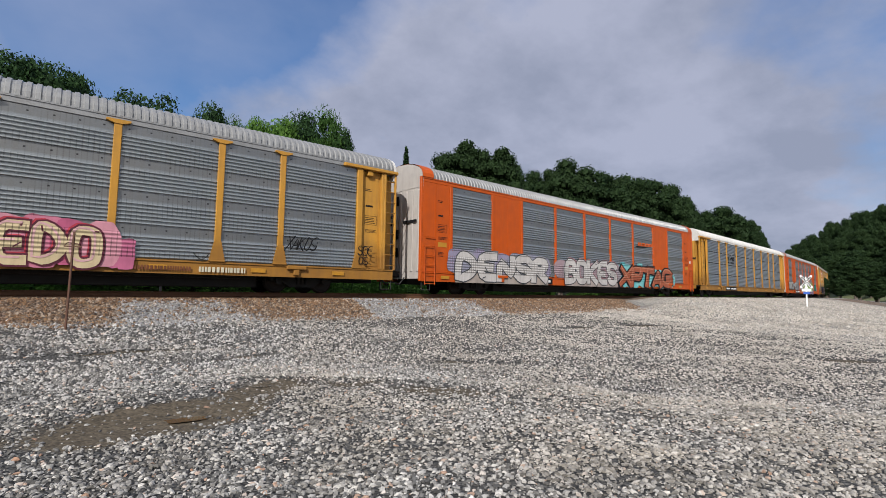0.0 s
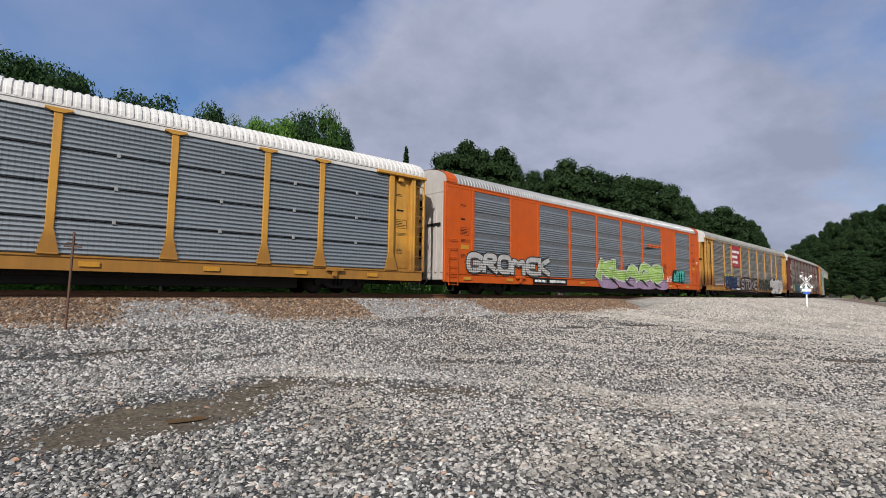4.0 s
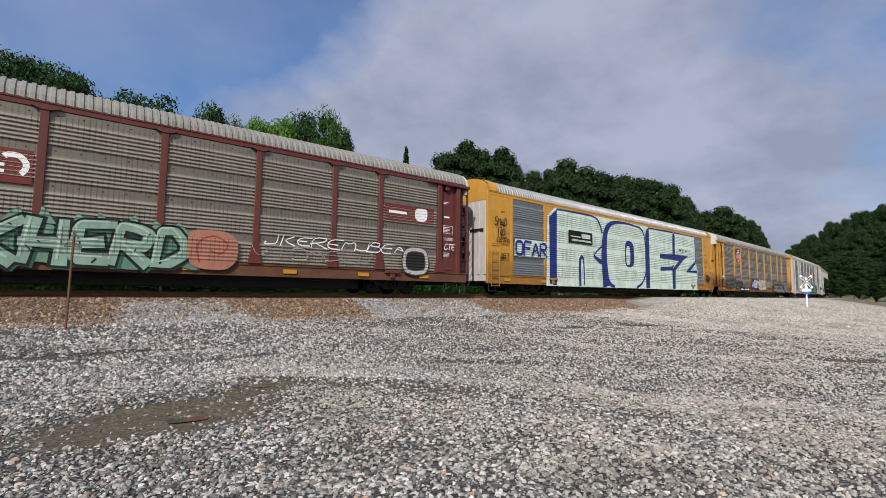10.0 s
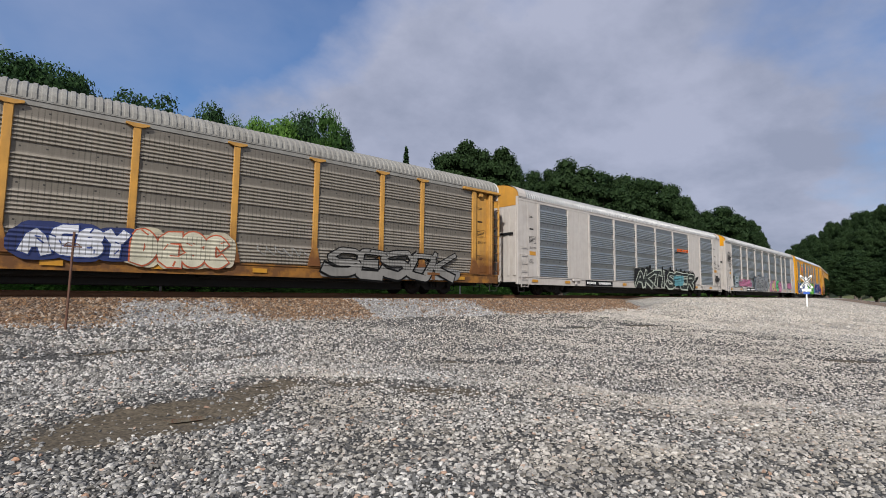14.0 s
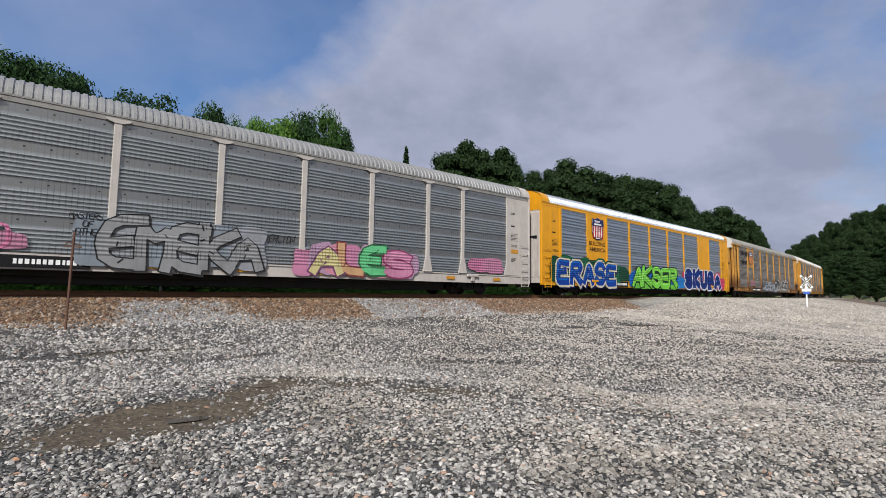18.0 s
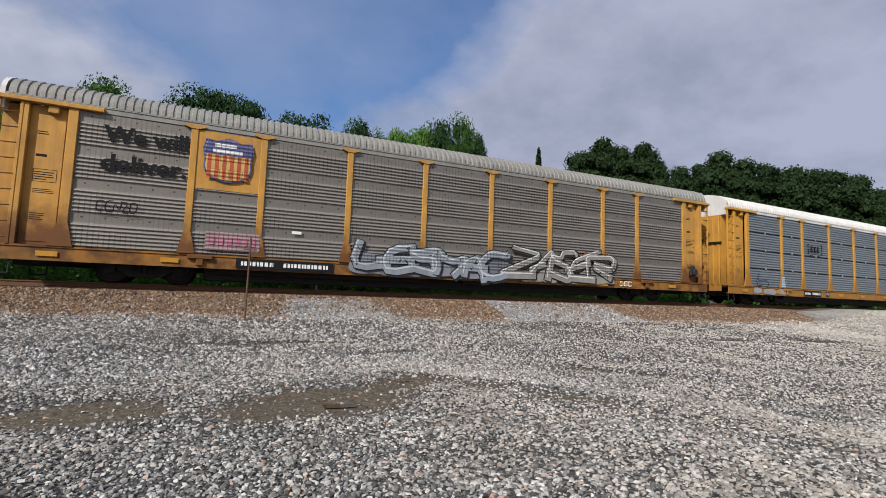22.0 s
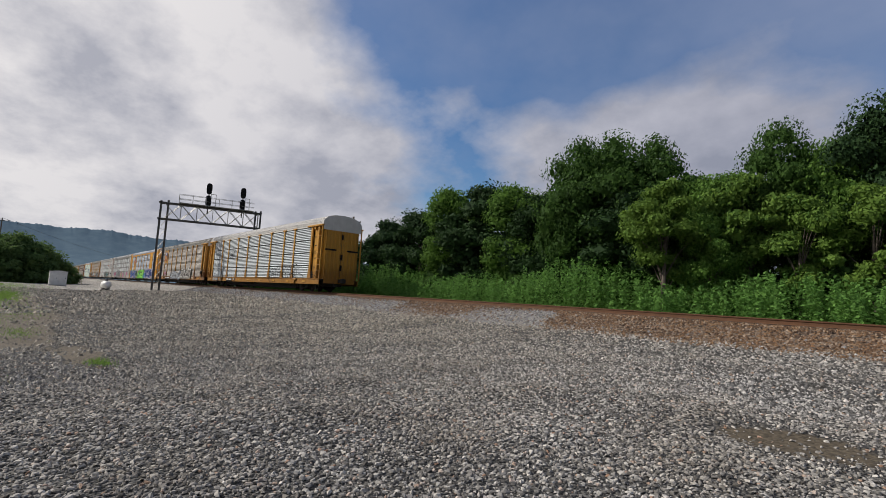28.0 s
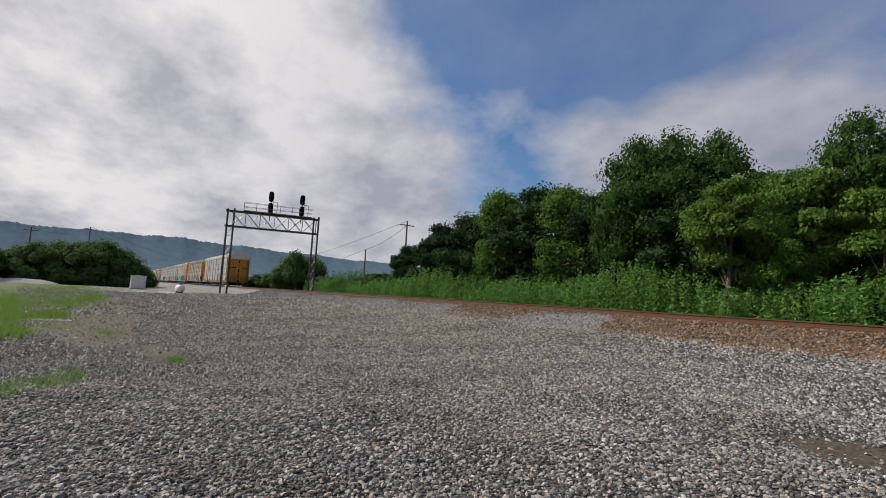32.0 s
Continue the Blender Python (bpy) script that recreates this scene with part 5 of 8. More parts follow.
def unseen_belt():
    """A dark tree-like belt behind the lot, never in view, added to shape the wagons' reflections."""
    rng = np.random.default_rng(9)
    az = np.radians(np.linspace(118, 262, 300))
    top = 7.0 + 1.5 * np.sin(az * 9) + rng.uniform(-1.2, 1.2, 300)
    rows = [np.stack([-r * np.sin(az), r * np.cos(az), z], 1) for r, z in ((66.0, -0.5 + 0 * az), (67.0, top * 0.6), (71.0, top), (80.0, top * 0.5))]
    v, n = np.concatenate(rows), 300
    i, j = np.meshgrid(np.arange(3), np.arange(n - 1), indexing="ij")
    a = (i * n + j).ravel()
    tagged(new("backdrop_woods", array_mesh("backdrop_woods", v, np.stack([a, a + 1, a + n + 1, a + n], 1), plain("dark_woods", (0.035, 0.06, 0.022), 0.95, 0, 0.6, 0.6, 0.5))), "unseen dark belt added behind the lot for reflections", "woods", kind="structure")


unseen_belt()


# ---- lettering and spray paint on the wagons ----
def text_mesh(body, w, h, mat, bold=0.0, name="lettering", thick=0.003):
    """Lettering of w by h metres, standing upright and facing -y, from its lower left corner."""
    cu = bpy.data.curves.new("t", "FONT")
    cu.body, cu.size, cu.offset, cu.extrude, cu.resolution_u = body, 1.0, bold, 0.0, 3
    ob = bpy.data.objects.new("t", cu)
    scene.collection.objects.link(ob)
    me = bpy.data.meshes.new_from_object(ob.evaluated_get(bpy.context.evaluated_depsgraph_get()))
    bpy.data.objects.remove(ob)
    bpy.data.curves.remove(cu)
    co = np.empty(len(me.vertices) * 3, dtype=np.float32)
    me.vertices.foreach_get("co", co)
    co = co.reshape(-1, 3)
    lo, hi = co.min(0), co.max(0)
    u = (co[:, 0] - lo[0]) / (hi[0] - lo[0]) * w
    v = (co[:, 1] - lo[1]) / (hi[1] - lo[1]) * h
    me.vertices.foreach_set("co", np.stack([u, np.full_like(u, -thick), v], 1).astype(np.float32).ravel())
    me.name = name
    me.materials.clear()
    me.materials.append(mat)
    me.update()
    return me


def poly_mesh(rings, mat, name):
    """Flat shapes in the side's plane from rings of (x, z)."""
    g = Geo()
    for ring, y in rings:
        n = len(g.v)
        g.v += [(x, y, z) for x, z in ring]
        g.f.append(tuple(range(n, n + len(ring))))
    return g.mesh(name, mat, normals=False)


def blob(rng, x0, x1, z0, z1, n=26, rag=0.16):
    """An uneven rounded letter-like outline within a box."""
    cx, cz, a, b = (x0 + x1) / 2, (z0 + z1) / 2, (x1 - x0) / 2, (z1 - z0) / 2
    ph = rng.uniform(0, 6.28, 4)
    out = []
    for i in range(n):
        t = 2 * math.pi * i / n
        k = 1 + rag * (math.sin(3 * t + ph[0]) * 0.6 + math.sin(5 * t + ph[1]) * 0.4 + math.sin(2 * t + ph[2]) * 0.5)
        c, s = math.cos(t), math.sin(t)
        p = 0.62
        out.append((cx + a * k * math.copysign(abs(c) ** p, c), cz + b * min(k, 1.06) * math.copysign(abs(s) ** p, s)))
    return out


SPRAY = {}


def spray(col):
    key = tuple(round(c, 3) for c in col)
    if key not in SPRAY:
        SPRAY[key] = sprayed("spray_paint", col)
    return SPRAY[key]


def face(k):
    """How far the paint lies in front of a wagon's side."""
    return -HALF - (0.108 if CARS[k]["style"] != "flush" else 0.078)


# strokes of block capitals on a grid of 4 by 6, point by point, one run of digits to a stroke
GLYPHS = {
    "A": "002640 1232", "B": "000636453303 3342413000", "C": "4536160501103041", "D": "00062644422000", "E": "46060040 0333", "F": "460600 0333", "G": "45361605011030414323",
    "H": "0006 4640 0343", "I": "2620", "J": "4641301001", "K": "0600 460340", "L": "060040", "M": "0006234640", "N": "00064046", "O": "163645413010010516", "P": "000636453303",
    "R": "000636453303 1340", "S": "453616050413334241301001", "T": "0646 2620", "U": "060110304146", "V": "062046", "W": "0610233046", "X": "0640 0046", "Y": "062346 2320", "Z": "06460040",
}


def glyph_lines(ch, x0, x1, z0, z1, rng, wild, lean, rounded):
    """The strokes of one letter inside a box, with corners shifted a little and eased."""
    moved, lines = {}, []
    for run in GLYPHS[ch].split():
        pts = []
        for a, b in zip(run[::2], run[1::2]):
            if a + b not in moved:
                u, v = int(a) / 4 + rng.normal(0, wild), int(b) / 6 + rng.normal(0, wild * 0.7)
                moved[a + b] = Vector((x0 + u * (x1 - x0) + lean * (v - 0.5) * (z1 - z0), z0 + v * (z1 - z0)))
            pts.append(moved[a + b])
        fine = [pts[0]]
        for p, c, n in zip(pts[:-2], pts[1:-1], pts[2:]):
            ease = 0.42 if rounded else 0.14
            fine += [c.lerp(p, ease), (c * 2 + p + n) / 4 * (0.5 if rounded else 0.2) + c * (0.5 if rounded else 0.8), c.lerp(n, ease)]
        lines.append(fine + [pts[-1]])
    return lines


def paint_strips(k, name, lines, width, y, mat, parent=None, label="", flare=0.0):
    """Strokes of paint as one mesh of flat strips, each laid a hair before the last."""
    g = Geo()
    for pts in lines:
        pts = [p.copy() for p in pts]
        shut = (pts[0] - pts[-1]).length < 1e-5
        if not shut:
            pts[0] += (pts[0] - pts[1]).normalized() * width * 0.42
            pts[-1] += (pts[-1] - pts[-2]).normalized() * width * 0.42
        n, m = len(g.v), len(pts)
        for i, p in enumerate(pts):
            a, b = (pts[i - 1] if i else (pts[-2] if shut else p)), (pts[i + 1] if i < m - 1 else (pts[1] if shut else p))
            d = (b - a).normalized()
            w = width * (1 + flare * (2 * i / (m - 1) - 1)) / 2
            g.v += [(p.x - d.y * w, y, p.y + d.x * w), (p.x + d.y * w, y, p.y - d.x * w)]
            y -= 0.00016
        g.f += [(n + 2 * i, n + 2 * i + 1, n + 2 * i + 3, n + 2 * i + 2) for i in range(m - 1)]
    return part(name, g.mesh(name, mat, normals=False), parent or WAGONS[k], label)


def piece(k, word, x0, x1, z0, z1, fill, line, weight=0.30, edge=0.05, shade=None, off=(-0.10, -0.10), light=None, lean=0.0, wild=0.03, rounded=True, lap=0.06, arc=0.0, seed=0, label="spray-painted graffiti letter", flare=0.0, cuts=1):
    """A painted word: shade, outline, face and highlights of every letter."""
    rng, y, n = np.random.default_rng(400 + seed), face(k), len(word)
    w = (x1 - x0) / n
    for i, ch in enumerate(word):
        t = (i + 0.5) / n
        up = arc * (1 - (2 * t - 1) ** 2) + rng.uniform(-0.03, 0.03)
        pad = weight / 2 + edge
        a, b = x0 + (i - lap) * w + pad, x0 + (i + 1 + lap) * w - pad
        lines = glyph_lines(ch, a, b, z0 + pad + min(up, 0), z1 - pad + up, rng, wild, lean, rounded)
        e = 0.0009 * i
        if shade:
            paint_strips(k, "letter_shade", [[p + Vector(off) for p in ln] for ln in lines], weight + edge * 1.2, y + 0.001 - e, spray(shade))
            paint_strips(k, "letter_shade", [[p + Vector(off) * 0.5 for p in ln] for ln in lines], weight + edge * 1.2, y - 0.001 - e, spray(shade))
        paint_strips(k, "letter_outline", lines, weight * 0.94 + edge * 3, y - 0.005 - e, spray(line), flare=flare)
        body = paint_strips(k, "letter", lines, weight * 0.94, y - 0.013 - e, spray(fill), None, label, flare)
        for ln in lines:
            for _ in range(cuts):
                j = int(rng.integers(0, len(ln) - 1))
                at = ln[j].lerp(ln[j + 1], rng.uniform(0.1, 0.9))
                d = (ln[j + 1] - ln[j]).normalized()
                side_way = Vector((-d.y, d.x)) * weight * rng.uniform(0.25, 0.48) * rng.choice([-1, 1])
                tip = at + d * weight * rng.uniform(-0.5, 0.5)
                paint_strips(k, "letter_cut", [[at + side_way, tip]], rng.uniform(0.025, 0.05), y - 0.018 - e, spray(line), body)
        if light:
            paint_strips(k, "letter_highlight", [[p + Vector((-0.2, 0.26)) * weight for p in ln] for ln in lines], weight * 0.2, y - 0.021 - e, spray(light), body)


def tag(k, word, x0, x1, z0, z1, mat, weight=0.035, lean=0.25, wild=0.07, seed=0, y=None):
    """A quick signature in one thin line a letter."""
    rng, n = np.random.default_rng(600 + seed), len(word)
    w = (x1 - x0) / n
    for i, ch in enumerate(word):
        lines = glyph_lines(ch, x0 + (i + 0.08) * w, x0 + (i + 0.94) * w, z0, z1, rng, wild, lean, True)
        paint_strips(k, "tag", lines, weight, (face(k) if y is None else y) - 0.0005 * i, mat, None, "", 0.2)


def cloud(k, x0, x1, z0, z1, n, cols, seed=0, rag=0.1, lift=0.0, wave=0.15):
    """A run of soft painted puffs behind the letters."""
    rng = np.random.default_rng(700 + seed)
    w = (x1 - x0) / n
    for i in range(n):
        ring = blob(rng, x0 + (i - 0.25) * w, x0 + (i + 1.25) * w, z0 + rng.uniform(0, 0.05), z1 - rng.uniform(0, wave), 26, rag)
        part("graffiti_cloud", poly_mesh([(ring, face(k) + 0.012 - lift - 0.0005 * i)], spray(cols[i % len(cols)]), "graffiti_cloud"), WAGONS[k])


def flames(k, x0, x1, z, n, col, seed=0, tall=0.35):
    """Tongues of paint above a word."""
    rng = np.random.default_rng(800 + seed)
    for i in range(n):
        x = x0 + (x1 - x0) * (i + 0.5) / n + rng.uniform(-0.1, 0.1)
        h, lean = tall * rng.uniform(0.5, 1.0), rng.uniform(-0.15, 0.15)
        part("graffiti_flame", poly_mesh([([(x - 0.22, z - 0.1), (x + 0.22, z - 0.1), (x + 0.10 + lean * 0.5, z + h * 0.5), (x + lean, z + h), (x - 0.10 + lean * 0.3, z + h * 0.45)], face(k) + 0.004 - 0.0003 * i)], spray(col), "graffiti_flame"), WAGONS[k])


def ribbon(k, pts, widths, mat, lift, name="paint_line"):
    """A painted line of changing width through a few points of the side."""
    y = face(k) - lift
    pts = [Vector((x, z)) for x, z in pts]
    if len(pts) > 2:
        fine, wide = [], []
        for i in range(len(pts) - 1):
            p0, p1, p2, p3 = pts[max(i - 1, 0)], pts[i], pts[i + 1], pts[min(i + 2, len(pts) - 1)]
            for j in range(6):
                t = j / 6
                fine.append(0.5 * (2 * p1 + (p2 - p0) * t + (2 * p0 - 5 * p1 + 4 * p2 - p3) * t * t + (3 * p1 - p0 - 3 * p2 + p3) * t ** 3))
                wide.append(widths[i] * (1 - t) + widths[i + 1] * t)
        pts, widths = fine + [pts[-1]], wide + [widths[-1]]
    g = Geo()
    for i, p in enumerate(pts):
        d = (pts[min(i + 1, len(pts) - 1)] - pts[max(i - 1, 0)]).normalized()
        nrm = Vector((-d.y, d.x)) * widths[i] / 2
        g.v += [(p.x + nrm.x, y, p.y + nrm.y), (p.x - nrm.x, y, p.y - nrm.y)]
    g.f = [(2 * i, 2 * i + 1, 2 * i + 3, 2 * i + 2) for i in range(len(pts) - 1)]
    part(name, g.mesh(name, mat, normals=False), WAGONS[k])


def scribble(k, x0, x1, z0, z1, mat, seed, turns=9, r=0.018, name="tag"):
    """A spray-can scrawl: one looping line."""
    rng = np.random.default_rng(200 + seed)
    m = turns * 6
    pts = [Vector((x0 + (x1 - x0) * (i / (m - 1) + 0.04 * math.cos(i * 1.1)), (z0 + z1) / 2 + (z1 - z0) / 2 * math.sin(i * 1.05 + rng.uniform(-0.5, 0.5)) * rng.uniform(0.5, 1.0))) for i in range(m)]
    paint_strips(k, name, [pts], 2 * r, face(k), mat)


def word_bars(k, x0, x1, z0, z1, mat, rows=1, fill=0.8, seed=0, y=None, name="lettering_bar", step=0.52):
    """Writing that stays unread: short bars, row by row."""
    rng = np.random.default_rng(300 + seed)
    hh = (z1 - z0) / rows
    yy = face(k) if y is None else y
    for r in range(rows):
        x, z = x0, z1 - (r + 1) * hh
        if hh < 0.15:
            end = x0 + (x1 - x0) * rng.uniform(0.6, 1.0)
            part(name, Geo().box(x0, end, yy - 0.004, yy, z + hh * (1 - fill) / 2, z + hh * (1 + fill) / 2).mesh(name, mat), WAGONS[k])
            continue
        while x < x1 - 0.02:
            w = min(hh * step * rng.uniform(0.7, 1.3), x1 - x)
            bar = Geo().box(x, x + w * 0.66, yy - 0.004, yy, z + hh * (1 - fill) / 2, z + hh * (1 + fill) / 2)
            part(name, bar.mesh(name, mat), WAGONS[k])
            x += w


def plate(k, x0, x1, z0, z1, mat, name="plate", y=None, t=0.004, label=""):
    yy = face(k) if y is None else y
    part(name, Geo().box(x0, x1, yy - t, yy, z0, z1).mesh(name, mat), WAGONS[k], label)


def shield(k, x0, x1, z0, z1, faded=False):
    """A shield with a dark top band over upright stripes."""
    cx, a, h = (x0 + x1) / 2, (x1 - x0) / 2, z1 - z0
    def ring(s):
        pts = [(-0.9, 0.94), (-0.5, 0.9), (0, 1.0), (0.5, 0.9), (0.9, 0.94), (1.0, 0.72), (0.92, 0.5), (0.94, 0.3), (0.8, 0.12), (0.4, 0.03), (0, 0.0), (-0.4, 0.03), (-0.8, 0.12), (-0.94, 0.3), (-0.92, 0.5), (-1.0, 0.72)]
        return [(cx + u * a * s, z0 + h / 2 + (v - 0.5) * h * s) for u, v in pts]
    y = face(k)
    red, navy, white = ((0.45, 0.09, 0.04), (0.10, 0.10, 0.22), (0.52, 0.36, 0.13)) if faded else ((0.42, 0.02, 0.03), (0.02, 0.03, 0.12), (0.72, 0.70, 0.68))
    part("emblem_edge", poly_mesh([(ring(1.0), y)], spray(navy), "emblem_edge"), WAGONS[k], "shield emblem")
    part("emblem", poly_mesh([(ring(0.93), y - 0.004)], spray(white), "emblem"), WAGONS[k])
    g = Geo()
    for i in range(6):
        sx = cx + a * (-0.80 + 0.29 * i)
        g.box(sx, sx + a * 0.15, y - 0.010, y - 0.006, z0 + h * 0.07, z0 + h * 0.60)
    part("emblem_stripe", g.mesh("emblem_stripe", spray(red)), WAGONS[k])
    top = [(cx + a * 0.90, z0 + h * 0.60), (cx + a * 0.92, z0 + h * 0.70), (cx + a * 0.82, z0 + h * 0.91), (cx + a * 0.45, z0 + h * 0.87), (cx, z0 + h * 0.96), (cx - a * 0.45, z0 + h * 0.87), (cx - a * 0.82, z0 + h * 0.91), (cx - a * 0.92, z0 + h * 0.70), (cx - a * 0.90, z0 + h * 0.60)]
    part("emblem_band", poly_mesh([(top, y - 0.012)], spray(navy), "emblem_band"), WAGONS[k])
    word_bars(k, cx - a * 0.55, cx + a * 0.55, z0 + h * 0.76, z0 + h * 0.86, spray((0.72, 0.72, 0.70)), y=y - 0.014, seed=1)
    word_bars(k, cx - a * 0.62, cx + a * 0.66, z0 + h * 0.63, z0 + h * 0.73, spray((0.72, 0.72, 0.70)), y=y - 0.014, seed=2)


NAVY, MINT = (0.022, 0.036, 0.17), (0.545, 0.64, 0.55)
# marks on every wagon: number plate, reflectors on the sill, stencils on the end panels
for k, c in enumerate(CARS):
    ys = -HALF - 0.056
    dark = c["paint"] in (YELLOW, YELLOW_OLD, YELLOW_CLEAN, WHITE, ORANGE)
    xn, wn = (-6.95, 1.72) if k == 12 else (-7.6, 3.0)
    plate(k, xn, xn + wn, 0.58, 0.90, INK, "number_plate", ys)
    word_bars(k, xn + 0.05 * wn, xn + 0.37 * wn, 0.66, 0.82, PALE, y=ys - 0.005, seed=k, step=0.72)
    word_bars(k, xn + 0.47 * wn, xn + 0.95 * wn, 0.66, 0.82, PALE, y=ys - 0.005, seed=k + 40, step=0.72)
    refl = plain("reflective_tape", (0.50, 0.235, 0.018), 0.4, 0, 0.5)
    for x in (-12.3, -9.4, -3.1, -0.6, 2.3, 5.4, 8.3, 11.2):
        part("reflector", cached(("refl", 0), lambda: Geo().box(-0.24, 0.24, -0.006, 0, 0.66, 0.80).mesh("reflector", refl)), WAGONS[k], "", Matrix.Translation((x, ys, 0)))
    ink = INK if dark else PALE
    ye = -HALF + 0.082 if c["style"] == "recess" else -HALF - 0.018
    xa = 12.3 if c["style"] == "recess" else 12.2
    for sgn in (-1, 1):
        x0 = xa if sgn > 0 else -xa - 0.55
        word_bars(k, x0 + 0.05, x0 + 0.42, 3.36, 3.46, ink, 1, 0.7, k, ye)
        word_bars(k, x0 + 0.05, x0 + 0.5, 2.72, 2.98, ink, 4, 0.35, k + 7, ye)
        word_bars(k, x0 + 0.05, x0 + 0.4, 1.62, 1.84, ink, 4, 0.35, k + 9, ye)
        word_bars(k, x0 + 0.02, x0 + 0.36, 3.98, 4.10, ink, 2, 0.4, k + 11, ye)
        word_bars(k, x0 + 0.06, x0 + 0.62, 2.36, 2.50, ink, 3, 0.35, k + 13, ye)
        for zz in (2.68, 3.02):
            plate(k, x0 + 0.03, x0 + 0.56, zz, zz + 0.012, ink, "notice_frame", ye)
        for xx in (x0 + 0.03, x0 + 0.548):
            plate(k, xx, xx + 0.012, 2.692, 3.02, ink, "notice_frame", ye)
        if c["style"] != "recess":
            plate(k, x0 + 0.05, x0 + 0.55, 2.05, 2.25, refl, "warning_plate", ye)
    for sx in (-8.6, 9.6):
        part("jacking_pad", cached(("jack", c["paint"].name), lambda: Geo().box(-0.35, 0.35, -0.10, 0.0, 0.80, 0.93, 0.02).box(-0.1, 0.1, -0.08, 0, 0.6, 0.82, 0.02).mesh("jacking_pad", c["paint"])), WAGONS[k], "", Matrix.Translation((sx, -HALF - 0.03, 0)))
# a hand brake wheel housing on three wagons
for k in (6, 8, 11):
    part("brake_housing", Geo().box(12.32, 12.70, -HALF - 0.16, -HALF - 0.02, 1.28, 1.52, 0.03).prism([(12.40, 1.5), (12.55, 1.78), (12.66, 1.72), (12.70, 1.4)], "y", -HALF - 0.12, -HALF - 0.02).lathe([(0.0, -HALF - 0.26), (0.13, -HALF - 0.26), (0.17, -HALF - 0.22), (0.14, -HALF - 0.14), (0.0, -HALF - 0.14)], 14, "y", (12.55, 0, 1.45)).mesh("brake_housing", BLACK), WAGONS[k], "black hand brake")

# wagon 0
cloud(0, 0.6, 4.3, 0.60, 2.0, 6, [(0.50, 0.17, 0.24), (0.42, 0.10, 0.18), (0.55, 0.25, 0.30)], 1)
cloud(0, 3.9, 4.75, 0.62, 1.55, 2, [(0.45, 0.13, 0.22)], 2, 0.2)
piece(0, "SEDO", 0.95, 4.05, 0.60, 1.82, (0.56, 0.45, 0.27), (0.10, 0.025, 0.04), 0.27, 0.035, (0.42, 0.05, 0.07), (-0.05, 0.05), (0.60, 0.36, 0.36), seed=1, label="cream and pink spray-painted letter")
tag(0, "XAKOS", 9.2, 10.3, 1.5, 1.95, INK, 0.04, 0.3, 0.1, 1)
ribbon(0, [(6.3, 1.2), (6.55, 1.0), (6.8, 1.22)], (0.02, 0.03, 0.02), INK, 0.001)
tag(0, "SOE", 11.95, 12.6, 1.45, 1.8, INK, 0.035, 0.1, 0.05, 2)
tag(0, "OS", 12.0, 12.4, 1.1, 1.38, INK, 0.035, 0.1, 0.05, 3)
word_bars(0, 4.7, 6.3, 0.62, 0.78, spray((0.16, 0.06, 0.03)), y=-HALF - 0.07, seed=5)
word_bars(0, 6.5, 7.9, 0.6, 0.8, spray((0.6, 0.55, 0.4)), y=-HALF - 0.07, seed=6)
# wagon 1
plate(1, -11.7, -5.0, 0.53, 0.98, spray((0.36, 0.31, 0.27)), "paint_wash", face(1) + 0.014, label="thin pale spray paint on the sill")
cloud(1, -12.0, -5.0, 0.9, 2.12, 9, [(0.28, 0.25, 0.34), (0.25, 0.25, 0.31)], 3)
piece(1, "DENSR", -11.7, -5.05, 0.56, 2.02, (0.50, 0.475, 0.45), (0.05, 0.055, 0.06), 0.42, 0.03, (0.30, 0.29, 0.31), (0.06, 0.05), seed=2, label="white spray-painted letter")
plate(1, -3.4, 2.2, 0.53, 0.98, spray((0.37, 0.31, 0.28)), "paint_wash", face(1) + 0.014)
cloud(1, -4.2, 2.4, 0.9, 2.08, 8, [(0.33, 0.24, 0.26), (0.30, 0.26, 0.28)], 4)
piece(1, "BOKES", -3.5, 2.0, 0.60, 2.12, (0.50, 0.475, 0.45), (0.05, 0.05, 0.055), 0.36, 0.03, (0.38, 0.20, 0.21), (0.05, 0.05), seed=3, label="white spray-painted letter")
cloud(1, 2.4, 10.0, 0.55, 2.15, 10, [(0.13, 0.40, 0.42), (0.20, 0.47, 0.47)], 5, 0.2, wave=0.5)
piece(1, "XPTAG", 2.5, 9.7, 0.52, 2.02, (0.33, 0.095, 0.05), (0.012, 0.012, 0.012), 0.42, 0.06, (0.012, 0.012, 0.014), (-0.14, -0.04), (0.44, 0.18, 0.11), 0.22, 0.05, False, 0.12, seed=4, label="brick-red spray-painted letter with black shade", flare=0.25)
# wagon 2
for i in range(4):
    z = 3.60 - i * 0.11
    part("emblem_bar", poly_mesh([([(-6.98 - i * 0.05, z), (-6.25 - i * 0.08, z - 0.02), (-6.35 - i * 0.12, z - 0.075), (-7.03 - i * 0.05, z - 0.075)], face(2) + 0.05)], INK, "emblem_bar"), WAGONS[2], "black slanted emblem bars" if i == 0 else "")
for ring in ([(-6.1, 3.5), (-5.75, 3.68), (-5.5, 3.45), (-5.45, 3.68), (-5.3, 3.68), (-5.42, 3.3), (-5.62, 3.3), (-5.8, 3.5), (-6.0, 3.3)], [(-5.15, 3.68), (-4.88, 3.68), (-4.95, 3.58), (-5.1, 3.56), (-4.9, 3.45), (-4.95, 3.3), (-5.35, 3.3), (-5.25, 3.4), (-5.08, 3.42), (-5.28, 3.52)]):
    part("emblem_form", poly_mesh([(ring, face(2) + 0.048)], INK, "emblem_form"), WAGONS[2])
